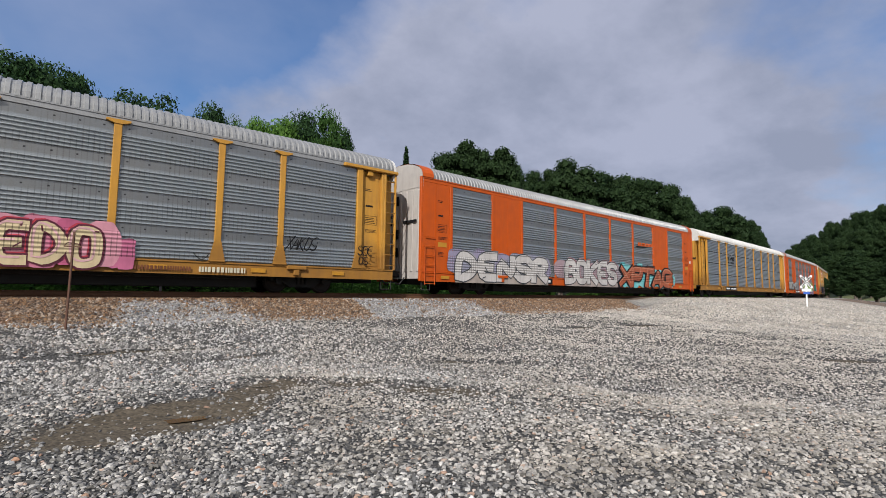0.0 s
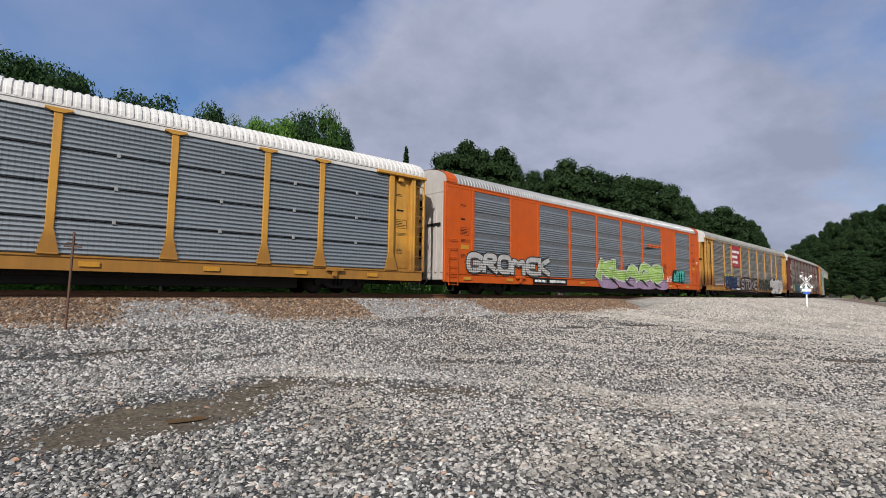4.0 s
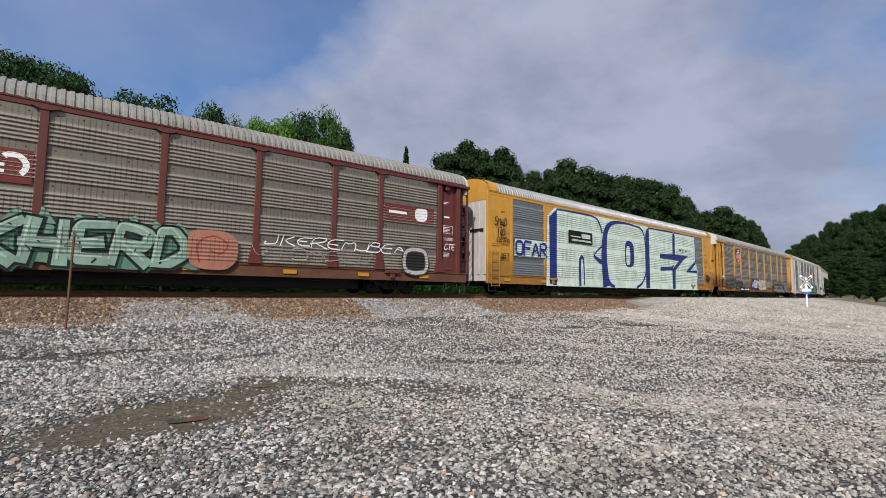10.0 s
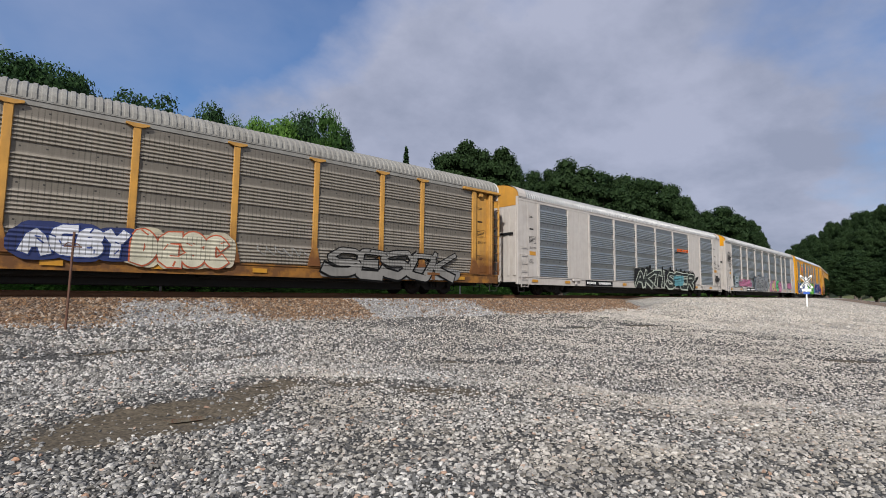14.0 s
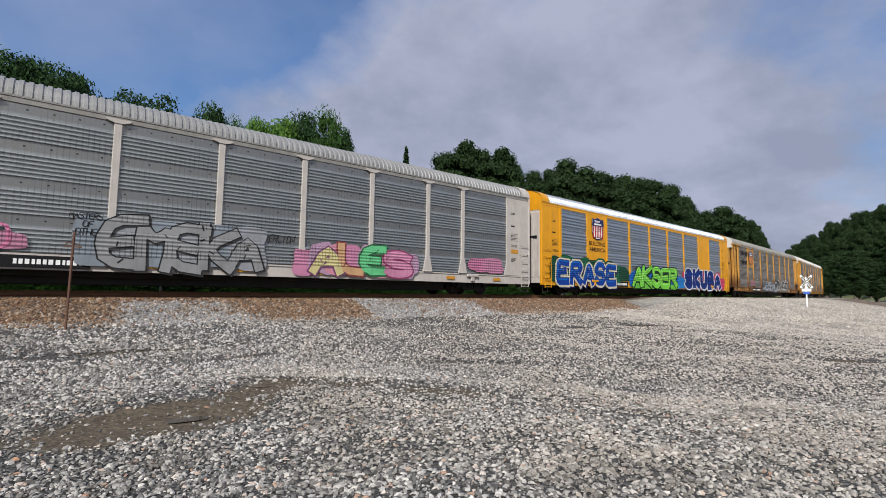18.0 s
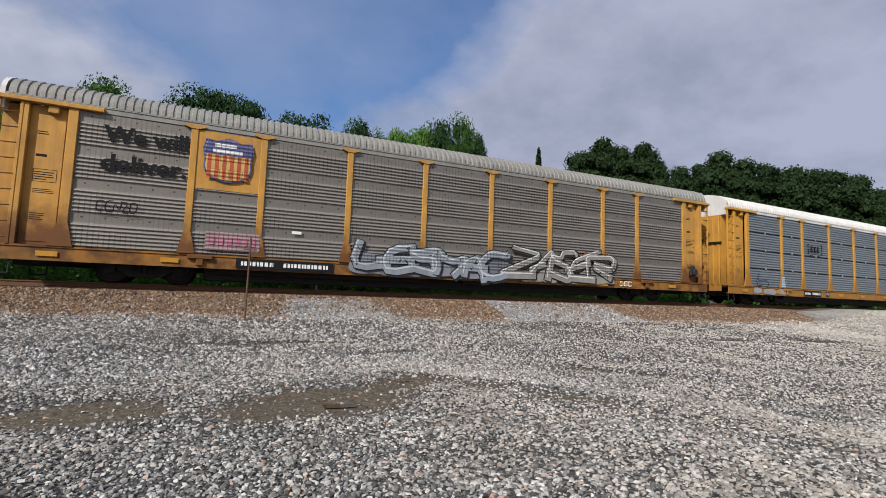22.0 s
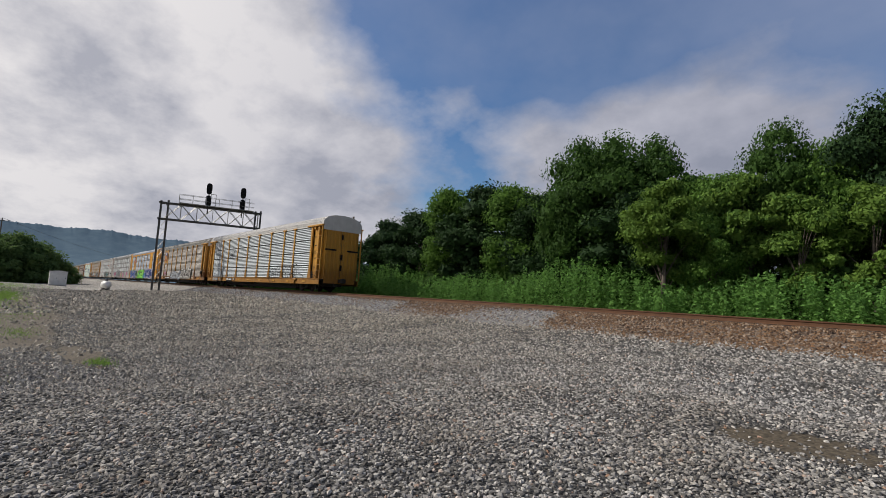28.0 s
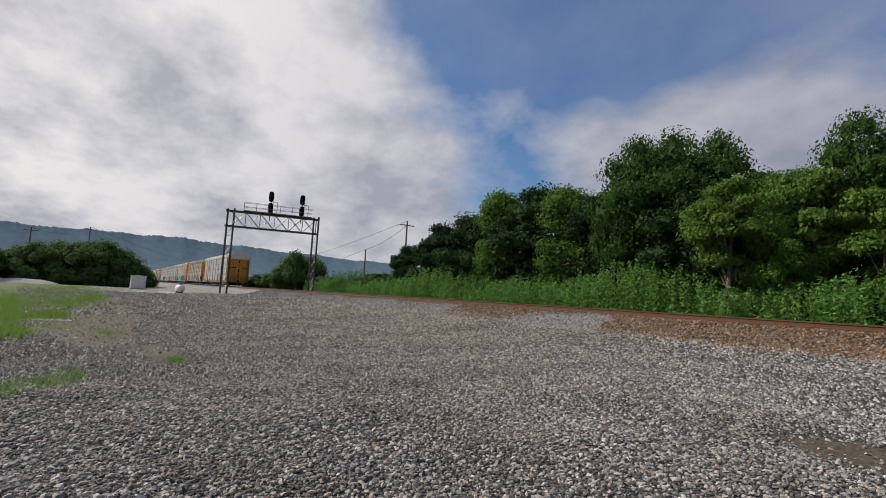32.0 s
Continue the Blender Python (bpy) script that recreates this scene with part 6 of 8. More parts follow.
word_bars(2, -7.12, -6.15, 3.03, 3.16, INK, seed=3, y=face(2) + 0.05, step=0.8)
word_bars(2, -6.05, -4.95, 3.03, 3.16, INK, seed=4, y=face(2) + 0.05, step=0.8)
# wagon 3
for a, b in ((-1.4, 1.0), (0.9, 3.6), (3.4, 6.0), (5.6, 7.9)):
    part("graffiti_cloud", poly_mesh([(blob(np.random.default_rng(int(a * 10) + 90), a, b, 0.46, 1.2, 22, 0.1), face(3) + 0.010 - 0.0004 * a)], spray((0.27, 0.19, 0.28)), "graffiti_cloud"), WAGONS[3])
piece(3, "KLADS", -1.4, 7.0, 0.98, 2.32, (0.30, 0.45, 0.12), (0.55, 0.58, 0.50), 0.50, 0.05, (0.03, 0.05, 0.02), (0.05, -0.06), (0.42, 0.55, 0.22), 0.18, 0.05, True, 0.10, seed=5, label="lime green spray-painted letter", flare=0.25)
for x, s2 in ((0.2, 1), (2.1, -1), (4.1, 1), (6.0, -1)):
    ribbon(3, [(x - 0.5, 1.05), (x, 0.88 + 0.1 * s2), (x + 0.7, 0.62)], (0.02, 0.16, 0.03), spray((0.02, 0.02, 0.02)), 0.02)
cloud(3, 8.75, 10.65, 1.0, 2.0, 3, [(0.012, 0.03, 0.03)], 6)
piece(3, "ABTO", 8.75, 10.65, 1.04, 1.98, (0.06, 0.33, 0.28), (0.012, 0.03, 0.03), 0.22, 0.03, None, (0, 0), (0.14, 0.45, 0.38), seed=6, label="teal spray-painted letter")
piece(3, "GROMEK", -12.4, -6.2, 0.95, 2.0, (0.40, 0.39, 0.37), (0.05, 0.05, 0.05), 0.26, 0.04, seed=7)
tag(3, "LFG", 7.1, 7.7, 1.95, 2.3, INK, 0.03, 0.1, 0.05, 7)
tag(3, "CKS", 7.15, 7.65, 1.6, 1.85, INK, 0.025, 0.1, 0.05, 8)
tag(3, "KAPRS", 7.7, 8.45, 1.08, 1.42, PALE, 0.03, 0.3, 0.06, 9)
# the slanting speed-mark on wagons 1, 3 and 8
for k in (1, 3, 8):
    y = face(k) + 0.02
    for n in range(4):
        a = 4.82 + n * 0.52
        part("speed_mark", poly_mesh([([(a, 3.36 + 0.01 * n), (a + 0.47, 3.36 + 0.01 * n), (a + 0.56, 3.585), (a + 0.12, 3.60)], y - 0.0004 * n)], spray((0.62, 0.11, 0.02)), "speed_mark"), WAGONS[k])
        part("speed_notch", poly_mesh([([(a + 0.16, 3.44), (a + 0.40, 3.44), (a + 0.44, 3.49), (a + 0.20, 3.49)], y - 0.004)], SEAM if n % 2 else spray((0.30, 0.10, 0.05)), "speed_notch"), WAGONS[k])
    part("speed_mark_line", poly_mesh([([(4.45, 3.22), (6.0, 3.28), (6.75, 3.32), (4.7, 3.33)], y - 0.004)], INK, "speed_mark_line"), WAGONS[k])
    part("class_mark", text_mesh("BI", 0.24, 0.2, INK if k == 8 else PALE, 0.0, "class_mark"), WAGONS[k], "", Matrix.Translation((13.05, -HALF - 0.022, 2.55)))
# wagon 4
plate(4, -6.88, -4.32, 2.78, 4.72, spray((0.36, 0.025, 0.035)), "sign_panel", -HALF - 0.03, label="red sign panel with white word bars")
for i, w in enumerate((2.0, 1.45, 1.6)):
    word_bars(4, -6.65, -6.65 + w, 4.05 - i * 0.48, 4.33 - i * 0.48, PALE, y=-HALF - 0.036, seed=10 + i)
piece(4, "KEUSR", -9.1, -5.85, 0.72, 1.9, (0.012, 0.022, 0.060), (0.020, 0.030, 0.06), 0.34, 0.03, (0.44, 0.42, 0.11), (-0.11, 0.11), (0.04, 0.07, 0.16), seed=8, lap=0.08, label="navy spray-painted letter shaded in yellow")
piece(4, "STONE", -4.65, 0.7, 0.55, 1.85, (0.23, 0.19, 0.175), (0.012, 0.010, 0.010), 0.26, 0.10, (0.30, 0.15, 0.15), (0.03, -0.13), (0.36, 0.31, 0.29), 0.12, 0.04, True, 0.1, seed=9, label="grey spray-painted letter with thick black outline")
piece(4, "CELEKU", 1.5, 5.5, 0.75, 1.9, (0.022, 0.021, 0.02), (0.33, 0.32, 0.20), 0.30, 0.022, (0.018, 0.018, 0.018), (0.05, -0.06), (0.05, 0.045, 0.04), seed=10, lap=0.1, label="black spray-painted letter with a pale outline")
for ring, lift in (([(6.0, 0.95), (5.7, 1.68), (6.85, 2.1), (7.1, 2.2), (7.2, 1.9), (7.75, 2.28), (8.7, 1.86), (9.6, 2.12), (9.7, 1.85), (10.3, 2.05), (10.9, 1.9), (11.4, 1.2), (11.3, 0.9), (10.4, 0.42), (6.3, 0.42)], 0.0),):
    part("paint_wash", poly_mesh([(ring, face(4) + 0.004 - lift)], spray((0.44, 0.42, 0.40)), "paint_wash"), WAGONS[4], "white spray paint with black contours")
for pts, w in ([(5.95, 0.9), (5.66, 1.68), (6.85, 2.14), (7.08, 2.22), (7.14, 1.85)], 0.06), ([(7.2, 1.9), (7.75, 2.3), (8.72, 1.88)], 0.06), ([(8.9, 1.98), (9.62, 2.14), (9.72, 1.8)], 0.05), ([(9.85, 1.8), (10.1, 2.05), (10.5, 2.05), (10.75, 1.75)], 0.05):
    ribbon(4, pts, [w] * len(pts), spray((0.015, 0.015, 0.015)), 0.008)
for ring in ([(5.85, 0.9), (6.15, 1.2), (6.7, 0.95), (6.6, 0.75), (6.1, 0.7)], [(7.15, 1.86), (7.72, 2.18), (8.1, 1.95), (7.6, 1.8)], [(6.85, 1.1), (7.05, 1.25), (7.0, 0.9)], [(8.9, 0.5), (9.3, 0.85), (9.2, 0.45)], [(7.7, 0.5), (8.2, 0.75), (8.1, 0.45)]):
    part("paint_notch", poly_mesh([(ring, face(4) - 0.012)], spray((0.015, 0.015, 0.015)), "paint_notch"), WAGONS[4])
word_bars(4, 5.4, 5.75, 1.1, 1.6, spray((0.36, 0.33, 0.15)), 2, 0.7, 41)
tape_red, tape_white = plain("red_tape", (0.42, 0.03, 0.025), 0.35, 0, 0.2), plain("white_tape", (0.62, 0.60, 0.58), 0.35, 0, 0.2)
for i in range(11):
    plate(4, -11.62 + i * 0.22, -11.42 + i * 0.22, 1.0, 1.075, (tape_red, tape_white)[i % 2], "reflective_tape", -HALF - 0.05)
for i in range(2):
    plate(4, -5.4 + i * 0.22, -5.2 + i * 0.22, 1.0, 1.075, (tape_red, tape_white)[i % 2], "reflective_tape", -HALF - 0.05)
scribble(4, -12.9, -12.3, 2.7, 3.0, INK, 11, 4, 0.014)
# wagon 5
plate(5, -4.05, -1.55, 2.72, 3.60, spray((0.14, 0.032, 0.028)), "sign_panel", -HALF - 0.03, label="oxide-red sign panel with white emblem")
word_bars(5, -3.95, -2.6, 3.32, 3.52, PALE, y=-HALF - 0.036, seed=21)
plate(5, -3.95, -2.1, 3.12, 3.2, PALE, "emblem_bar", -HALF - 0.036)
plate(5, -3.95, -2.1, 2.96, 3.04, PALE, "emblem_bar", -HALF - 0.036)
part("emblem_arc", poly_mesh([([(-2.05 + r * math.cos(t) + 0.1, 3.18 + r * math.sin(t)) for t, r in [(a * 0.4 - 0.9, 0.34) for a in range(9)] + [(a * 0.4 - 0.9, 0.2) for a in range(8, -1, -1)]], -HALF - 0.036)], PALE, "emblem_arc"), WAGONS[5])
plate(5, 9.2, 11.7, 2.95, 3.65, spray((0.14, 0.032, 0.028)), "sign_panel", -HALF - 0.03)
word_bars(5, 9.4, 10.6, 3.25, 3.38, PALE, y=-HALF - 0.036, seed=22)
part("emblem_arc", poly_mesh([(blob(np.random.default_rng(4), 10.7, 11.35, 3.05, 3.6, 18, 0.05), -HALF - 0.036)], PALE, "emblem_arc"), WAGONS[5])
cloud(5, -10.5, -5.6, 0.62, 1.95, 8, [(0.44, 0.43, 0.24), (0.40, 0.40, 0.26)], 8, 0.22)
piece(5, "ENDR", -10.25, -5.95, 0.58, 1.86, (0.028, 0.06, 0.085), (0.012, 0.015, 0.018), 0.44, 0.04, (0.10, 0.17, 0.18), (0.05, -0.03), (0.16, 0.27, 0.29), 0.0, 0.04, False, 0.06, seed=11, label="dark teal spray-painted letter with a cream glow")
cloud(5, -4.35, -3.6, 0.62, 1.6, 2, [(0.05, 0.25, 0.28)], 10, 0.18)
for pts in ([(-4.2, 1.5), (-4.35, 1.8), (-4.3, 1.98)], [(-3.8, 1.5), (-3.62, 1.78), (-3.68, 1.98)], [(-4.1, 0.7), (-4.15, 0.55)], [(-3.75, 0.7), (-3.72, 0.55)]):
    ribbon(5, pts, [0.10] * len(pts), spray((0.05, 0.25, 0.28)), 0.002)
cloud(5, -3.5, 2.4, 0.62, 1.85, 9, [(0.10, 0.20, 0.15), (0.14, 0.25, 0.19)], 9, 0.2)
flames(5, -3.4, 2.3, 1.85, 9, (0.16, 0.27, 0.20), 1, 0.4)
piece(5, "EKHERD", -3.6, 2.2, 0.62, 1.98, (0.22, 0.33, 0.26), (0.012, 0.02, 0.016), 0.30, 0.05, (0.04, 0.10, 0.07), (0.06, -0.06), (0.36, 0.46, 0.38), 0.1, 0.05, False, 0.08, seed=12, label="sage green spray-painted letter", flare=0.2)
tag(5, "STING", -5.35, -4.7, 1.66, 1.88, PALE, 0.03, 0.0, 0.03, 12)
tag(5, "CROWN", -5.4, -4.65, 1.34, 1.6, PALE, 0.03, 0.0, 0.03, 13)
part("graffiti_cloud", poly_mesh([(blob(np.random.default_rng(44), 2.15, 3.6, 0.7, 1.95, 30, 0.05), face(5) - 0.021)], spray((0.36, 0.16, 0.11)), "graffiti_cloud"), WAGONS[5])
ribbon(5, [(2.5, 0.9), (2.45, 1.5), (2.9, 1.75), (3.3, 1.5), (3.1, 1.2), (2.8, 1.3)], (0.04, 0.04, 0.04, 0.04, 0.04, 0.04), spray((0.25, 0.05, 0.04)), 0.025)
piece(5, "O", 10.1, 11.35, 0.75, 1.95, (0.40, 0.38, 0.36), (0.05, 0.05, 0.05), 0.16, 0.03, seed=15)
part("paint_hole", poly_mesh([(blob(np.random.default_rng(46), 10.25, 11.2, 0.9, 1.8, 26, 0.05), face(5) - 0.004)], spray((0.02, 0.02, 0.02)), "paint_hole"), WAGONS[5])
tag(5, "JKEREMJBEA", 4.4, 10.2, 1.62, 1.95, PALE, 0.035, 0.35, 0.09, 14)
tag(5, "VIOMELU", 4.0, 8.6, 1.15, 1.55, spray((0.33, 0.30, 0.27)), 0.03, 0.35, 0.09, 15)
tag(5, "NOTJVIGA", -10.9, -7.6, 1.78, 2.3, spray((0.03, 0.025, 0.02)), 0.07, 0.35, 0.08, 16)
tag(5, "SOSO", -7.5, -5.4, 1.82, 2.15, spray((0.03, 0.025, 0.02)), 0.06, 0.35, 0.08, 17)
scribble(5, -13.0, -12.2, 3.3, 4.1, PALE, 17, 6, 0.016)
scribble(5, -12.9, -12.3, 2.3, 2.9, PALE, 18, 4, 0.02)
scribble(5, -13.2, -11.6, 1.1, 1.5, PALE, 19, 6, 0.024)
# wagon 6
y6 = face(6) + 0.012
part("paint_ground", poly_mesh([([(-9.2, 0.50), (10.6, 0.50), (10.6, 2.1), (10.25, 2.75), (10.25, 4.78), (-8.4, 4.79), (-9.1, 4.3)], y6)], spray(MINT), "paint_ground"), WAGONS[6], "mint spray paint around the letters")
part("paint_edge", poly_mesh([([(-8.90, 0.62), (-8.28, 0.52), (-8.22, 4.74), (-8.92, 4.22)], y6 - 0.002)], spray(NAVY), "paint_edge"), WAGONS[6], "navy spray-painted edge")
navy = spray(NAVY)
part("lettering", text_mesh("=21=", 1.35, 0.28, INK, 0.01), WAGONS[6], "black stencilled number", Matrix.Translation((7.25, face(6) - 0.004, 3.36)))
# the huge letters R, O, E, Z: navy contour lines round mint faces
ribbon(6, [(-8.25, 4.72), (-7.2, 4.74), (-4.6, 4.72), (-3.9, 4.35), (-3.62, 3.8)], (0.09, 0.09, 0.10, 0.13, 0.17), navy, 0.003)
ribbon(6, [(-3.70, 2.98), (-4.2, 2.68), (-4.6, 2.38)], (0.12, 0.10, 0.08), navy, 0.004)
ribbon(6, [(-4.6, 2.38), (-4.2, 2.18), (-3.72, 2.02)], (0.14, 0.22, 0.34), navy, 0.0045)
ribbon(6, [(-6.03, 0.55), (-6.05, 1.9), (-5.85, 2.22), (-5.66, 1.9), (-5.62, 0.6)], (0.22, 0.22, 0.20, 0.12, 0.10), navy, 0.003)
ribbon(6, [(-3.2, 0.56), (-3.3, 1.2), (-3.42, 2.3), (-3.35, 3.4), (-3.05, 4.15), (-2.3, 4.58), (-1.0, 4.70), (0.5, 4.66), (1.35, 4.52), (1.82, 3.9), (1.9, 2.6), (1.84, 1.5), (1.3, 0.85), (0.6, 0.58)], (0.78, 0.70, 0.64, 0.56, 0.42, 0.24, 0.13, 0.11, 0.11, 0.11, 0.10, 0.11, 0.15, 0.18), navy, 0.006)
ribbon(6, [(-3.2, 1.2), (-2.75, 0.72), (-2.2, 0.58)], (0.3, 0.26, 0.12), navy, 0.0065)
part("paint_ring", poly_mesh([(blob(np.random.default_rng(61), -0.92, 0.30, 1.88, 3.56, 30, 0.03), face(6) - 0.007)], navy, "paint_ring"), WAGONS[6], "navy ring inside the painted letter")
part("paint_hole", poly_mesh([(blob(np.random.default_rng(62), -0.76, -0.22, 2.0, 3.22, 30, 0.03), face(6) - 0.009)], spray(MINT), "paint_hole"), WAGONS[6])
part("paint_edge", poly_mesh([([(1.90, 0.55), (2.46, 0.55), (2.44, 4.70), (2.1, 4.60), (1.92, 4.2)], face(6) - 0.007)], navy, "paint_edge"), WAGONS[6])
ribbon(6, [(2.3, 4.70), (6.3, 4.74)], (0.09, 0.10), navy, 0.008)
part("paint_bar", poly_mesh([([(4.05, 2.70), (6.1, 2.70), (6.1, 3.10), (4.05, 3.02)], face(6) - 0.007)], navy, "paint_bar"), WAGONS[6])
part("paint_bar", poly_mesh([([(4.08, 1.80), (5.4, 1.88), (6.0, 1.92), (6.3, 2.3), (5.6, 2.12), (4.08, 2.10)], face(6) - 0.007)], navy, "paint_bar"), WAGONS[6])
ribbon(6, [(5.46, 2.72), (5.46, 2.0)], (0.10, 0.10), navy, 0.008)
part("paint_bar", poly_mesh([([(6.08, 3.0), (6.5, 3.12), (6.52, 4.74), (6.18, 4.62)], face(6) - 0.009)], navy, "paint_bar"), WAGONS[6])
part("paint_bar", poly_mesh([([(6.08, 3.10), (8.85, 3.12), (8.15, 2.86), (6.9, 2.66), (6.08, 2.70)], face(6) - 0.011)], navy, "paint_bar"), WAGONS[6])
part("paint_bar", poly_mesh([([(8.2, 2.90), (6.55, 1.97), (6.45, 0.56), (6.0, 0.56), (5.98, 1.95), (7.2, 2.72)], face(6) - 0.012)], navy, "paint_bar"), WAGONS[6])
ribbon(6, [(6.4, 4.74), (10.2, 4.72)], (0.08, 0.06), navy, 0.008)
ribbon(6, [(10.2, 4.74), (10.2, 2.75)], (0.07, 0.07), navy, 0.009)
part("paint_bar", poly_mesh([([(10.2, 2.85), (10.2, 2.60), (9.2, 2.0), (10.45, 2.04), (10.45, 1.86), (8.3, 1.86)], face(6) - 0.012)], navy, "paint_bar"), WAGONS[6])
ribbon(6, [(10.45, 1.98), (10.46, 0.6)], (0.07, 0.07), navy, 0.009)
part("paint_ground", poly_mesh([([(-11.8, 1.93), (-9.25, 1.95), (-9.2, 2.85), (-11.75, 2.80)], face(6) + 0.01)], spray(MINT), "paint_ground"), WAGONS[6])
piece(6, "OFAR", -11.75, -9.15, 1.96, 2.82, NAVY, (0.50, 0.58, 0.56), 0.15, 0.03, rounded=False, wild=0.02, seed=16, label="navy spray-painted letter on a mint wash")
plate(6, -7.2, -4.75, 2.98, 3.68, INK, "sign_panel", face(6) - 0.03, label="black emblem panel")
word_bars(6, -6.9, -4.9, 3.08, 3.2, spray(MINT), y=face(6) - 0.036, seed=30)
plate(6, -7.0, -6.0, 3.32, 3.38, spray(MINT), "emblem_bar", face(6) - 0.036)
plate(6, -5.9, -5.0, 3.3, 3.55, spray(MINT), "emblem_bar", face(6) - 0.036)
tag(6, "SMAD", -13.25, -12.35, 3.35, 3.75, INK, 0.045, 0.15, 0.05, 50)
tag(6, "IZM", -13.1, -12.5, 2.92, 3.25, INK, 0.045, 0.15, 0.05, 51)
tag(6, "ESCAMA", -13.1, -12.15, 2.55, 2.8, INK, 0.03, 0.25, 0.06, 52)
tag(6, "DELT", -12.8, -12.2, 1.75, 2.0, INK, 0.03, 0.2, 0.06, 53)
# wagon 7
plate(7, -8.9, -7.1, 3.1, 4.74, YELLOW_OLD, "sign_panel", -HALF - 0.04, label="yellow panel with a shield emblem")
shield(7, -8.7, -7.35, 3.25, 4.62)
cloud(7, -11.6, -9.1, 0.8, 1.7, 4, [(0.065, 0.06, 0.055), (0.08, 0.075, 0.07)], 17, 0.18, 0.0, 0.3)
piece(7, "WIESO", -11.5, -9.0, 0.86, 1.78, (0.085, 0.08, 0.075), (0.19, 0.18, 0.17), 0.15, 0.015, lean=0.2, seed=17, label="worn grey and black spray-painted letter")
cloud(7, -8.9, -6.9, 0.85, 1.5, 3, [(0.05, 0.047, 0.043), (0.06, 0.055, 0.05)], 18, 0.2, 0.0, 0.3)
tag(7, "MESTOK", -6.7, -4.6, 0.95, 1.4, spray((0.10, 0.095, 0.09)), 0.04, 0.2, 0.08, 18)
for a, b in ((-4.0, -2.8), (-3.1, -2.0), (-2.3, -1.2)):
    part("graffiti_cloud", poly_mesh([(blob(np.random.default_rng(int(-a * 10)), a, b, 0.8, 1.8, 24, 0.12), face(7) + 0.01 + 0.001 * a)], spray((0.028, 0.038, 0.11)), "graffiti_cloud"), WAGONS[7])
piece(7, "AEBY", -3.75, -1.45, 0.90, 1.76, (0.52, 0.53, 0.57), (0.03, 0.05, 0.17), 0.25, 0.022, seed=19, lap=0.1, label="white spray-painted letter on navy")
cloud(7, -1.4, 1.3, 0.68, 1.9, 4, [(0.44, 0.40, 0.29), (0.40, 0.36, 0.27)], 19, 0.12)
piece(7, "DESC", -1.35, 1.2, 0.72, 1.82, (0.50, 0.47, 0.36), (0.42, 0.10, 0.05), 0.34, 0.028, None, (0, 0), None, seed=20, lap=0.1, label="cream spray-painted letter outlined in red")
tag(7, "RAWS", -12.95, -12.3, 3.7, 3.98, INK, 0.035, 0.2, 0.06, 54)
tag(7, "IMO", -12.85, -12.45, 3.35, 3.6, INK, 0.03, 0.2, 0.06, 55)
tag(7, "BEZKA", -13.0, -12.2, 1.62, 1.9, PALE, 0.035, 0.25, 0.06, 56)
tag(5, "CTE", 12.25, 12.85, 1.95, 2.2, PALE, 0.03, 0.25, 0.06, 57)
scribble(7, 2.1, 3.9, 1.25, 1.6, spray((0.4, 0.4, 0.38)), 52, 6, 0.012)
cloud(7, 4.6, 10.9, 0.56, 1.15, 8, [(0.20, 0.197, 0.192), (0.17, 0.166, 0.16)], 20, 0.1)
piece(7, "SESOK", 4.7, 10.7, 0.60, 1.80, (0.20, 0.192, 0.178), (0.006, 0.006, 0.006), 0.26, 0.040, None, (0, 0), None, 0.35, 0.08, False, 0.12, seed=21, label="silver spray-painted letter with black outline", flare=0.35)
# wagon 8
cloud(8, -1.7, 7.9, 0.52, 1.95, 13, [(0.012, 0.012, 0.012), (0.016, 0.018, 0.016)], 22, 0.12)
for x, z, r in ((3.6, 2.02, 0.16), (4.6, 1.98, 0.10), (5.4, 1.95, 0.13), (6.1, 1.9, 0.09), (2.3, 2.0, 0.12), (0.4, 2.0, 0.14)):
    part("paint_drop", poly_mesh([(blob(np.random.default_rng(int(x * 10)), x - r, x + r, z - r, z + r, 16, 0.05), face(8))], spray((0.012, 0.012, 0.012)), "paint_drop"), WAGONS[8])
for pts in ([(7.0, 1.25), (7.5, 1.5), (7.9, 1.72), (7.7, 1.4), (7.0, 1.25)], [(8.0, 1.05), (8.15, 1.5), (8.7, 1.6), (8.5, 1.35), (8.0, 1.05)]):
    part("paint_drop", poly_mesh([(pts[:-1], face(8))], spray((0.012, 0.012, 0.012)), "paint_drop"), WAGONS[8])
piece(8, "AKTISFER", -1.6, 7.7, 0.60, 1.82, (0.030, 0.036, 0.032), (0.36, 0.39, 0.33), 0.24, 0.065, None, (0, 0), (0.012, 0.012, 0.012), 0.3, 0.07, False, 0.12, seed=22, label="black spray-painted letter with pale green outline", flare=0.3)
cloud(8, 4.2, 5.6, 0.75, 1.6, 2, [(0.10, 0.27, 0.31)], 23, 0.1, 0.036)
tag(8, "AMEMS", 6.65, 7.6, 1.75, 2.0, INK, 0.04, 0.2, 0.06, 23)
# wagon 9
piece(9, "B", -11.5, -10.35, 0.95, 2.08, (0.26, 0.285, 0.29), (0.40, 0.55, 0.58), 0.2, 0.03, seed=24, label="pale outlined spray-painted letter")
cloud(9, -10.0, -6.1, 1.0, 1.75, 6, [(0.42, 0.16, 0.25), (0.38, 0.17, 0.25)], 25, 0.14, 0.0, 0.3)
tag(9, "SEMERO", -9.8, -6.3, 1.05, 1.65, spray((0.50, 0.16, 0.28)), 0.10, 0.0, 0.05, 25)
cloud(9, -4.9, 0.0, 0.7, 2.15, 6, [(0.20, 0.23, 0.26), (0.24, 0.25, 0.27)], 26, 0.15)
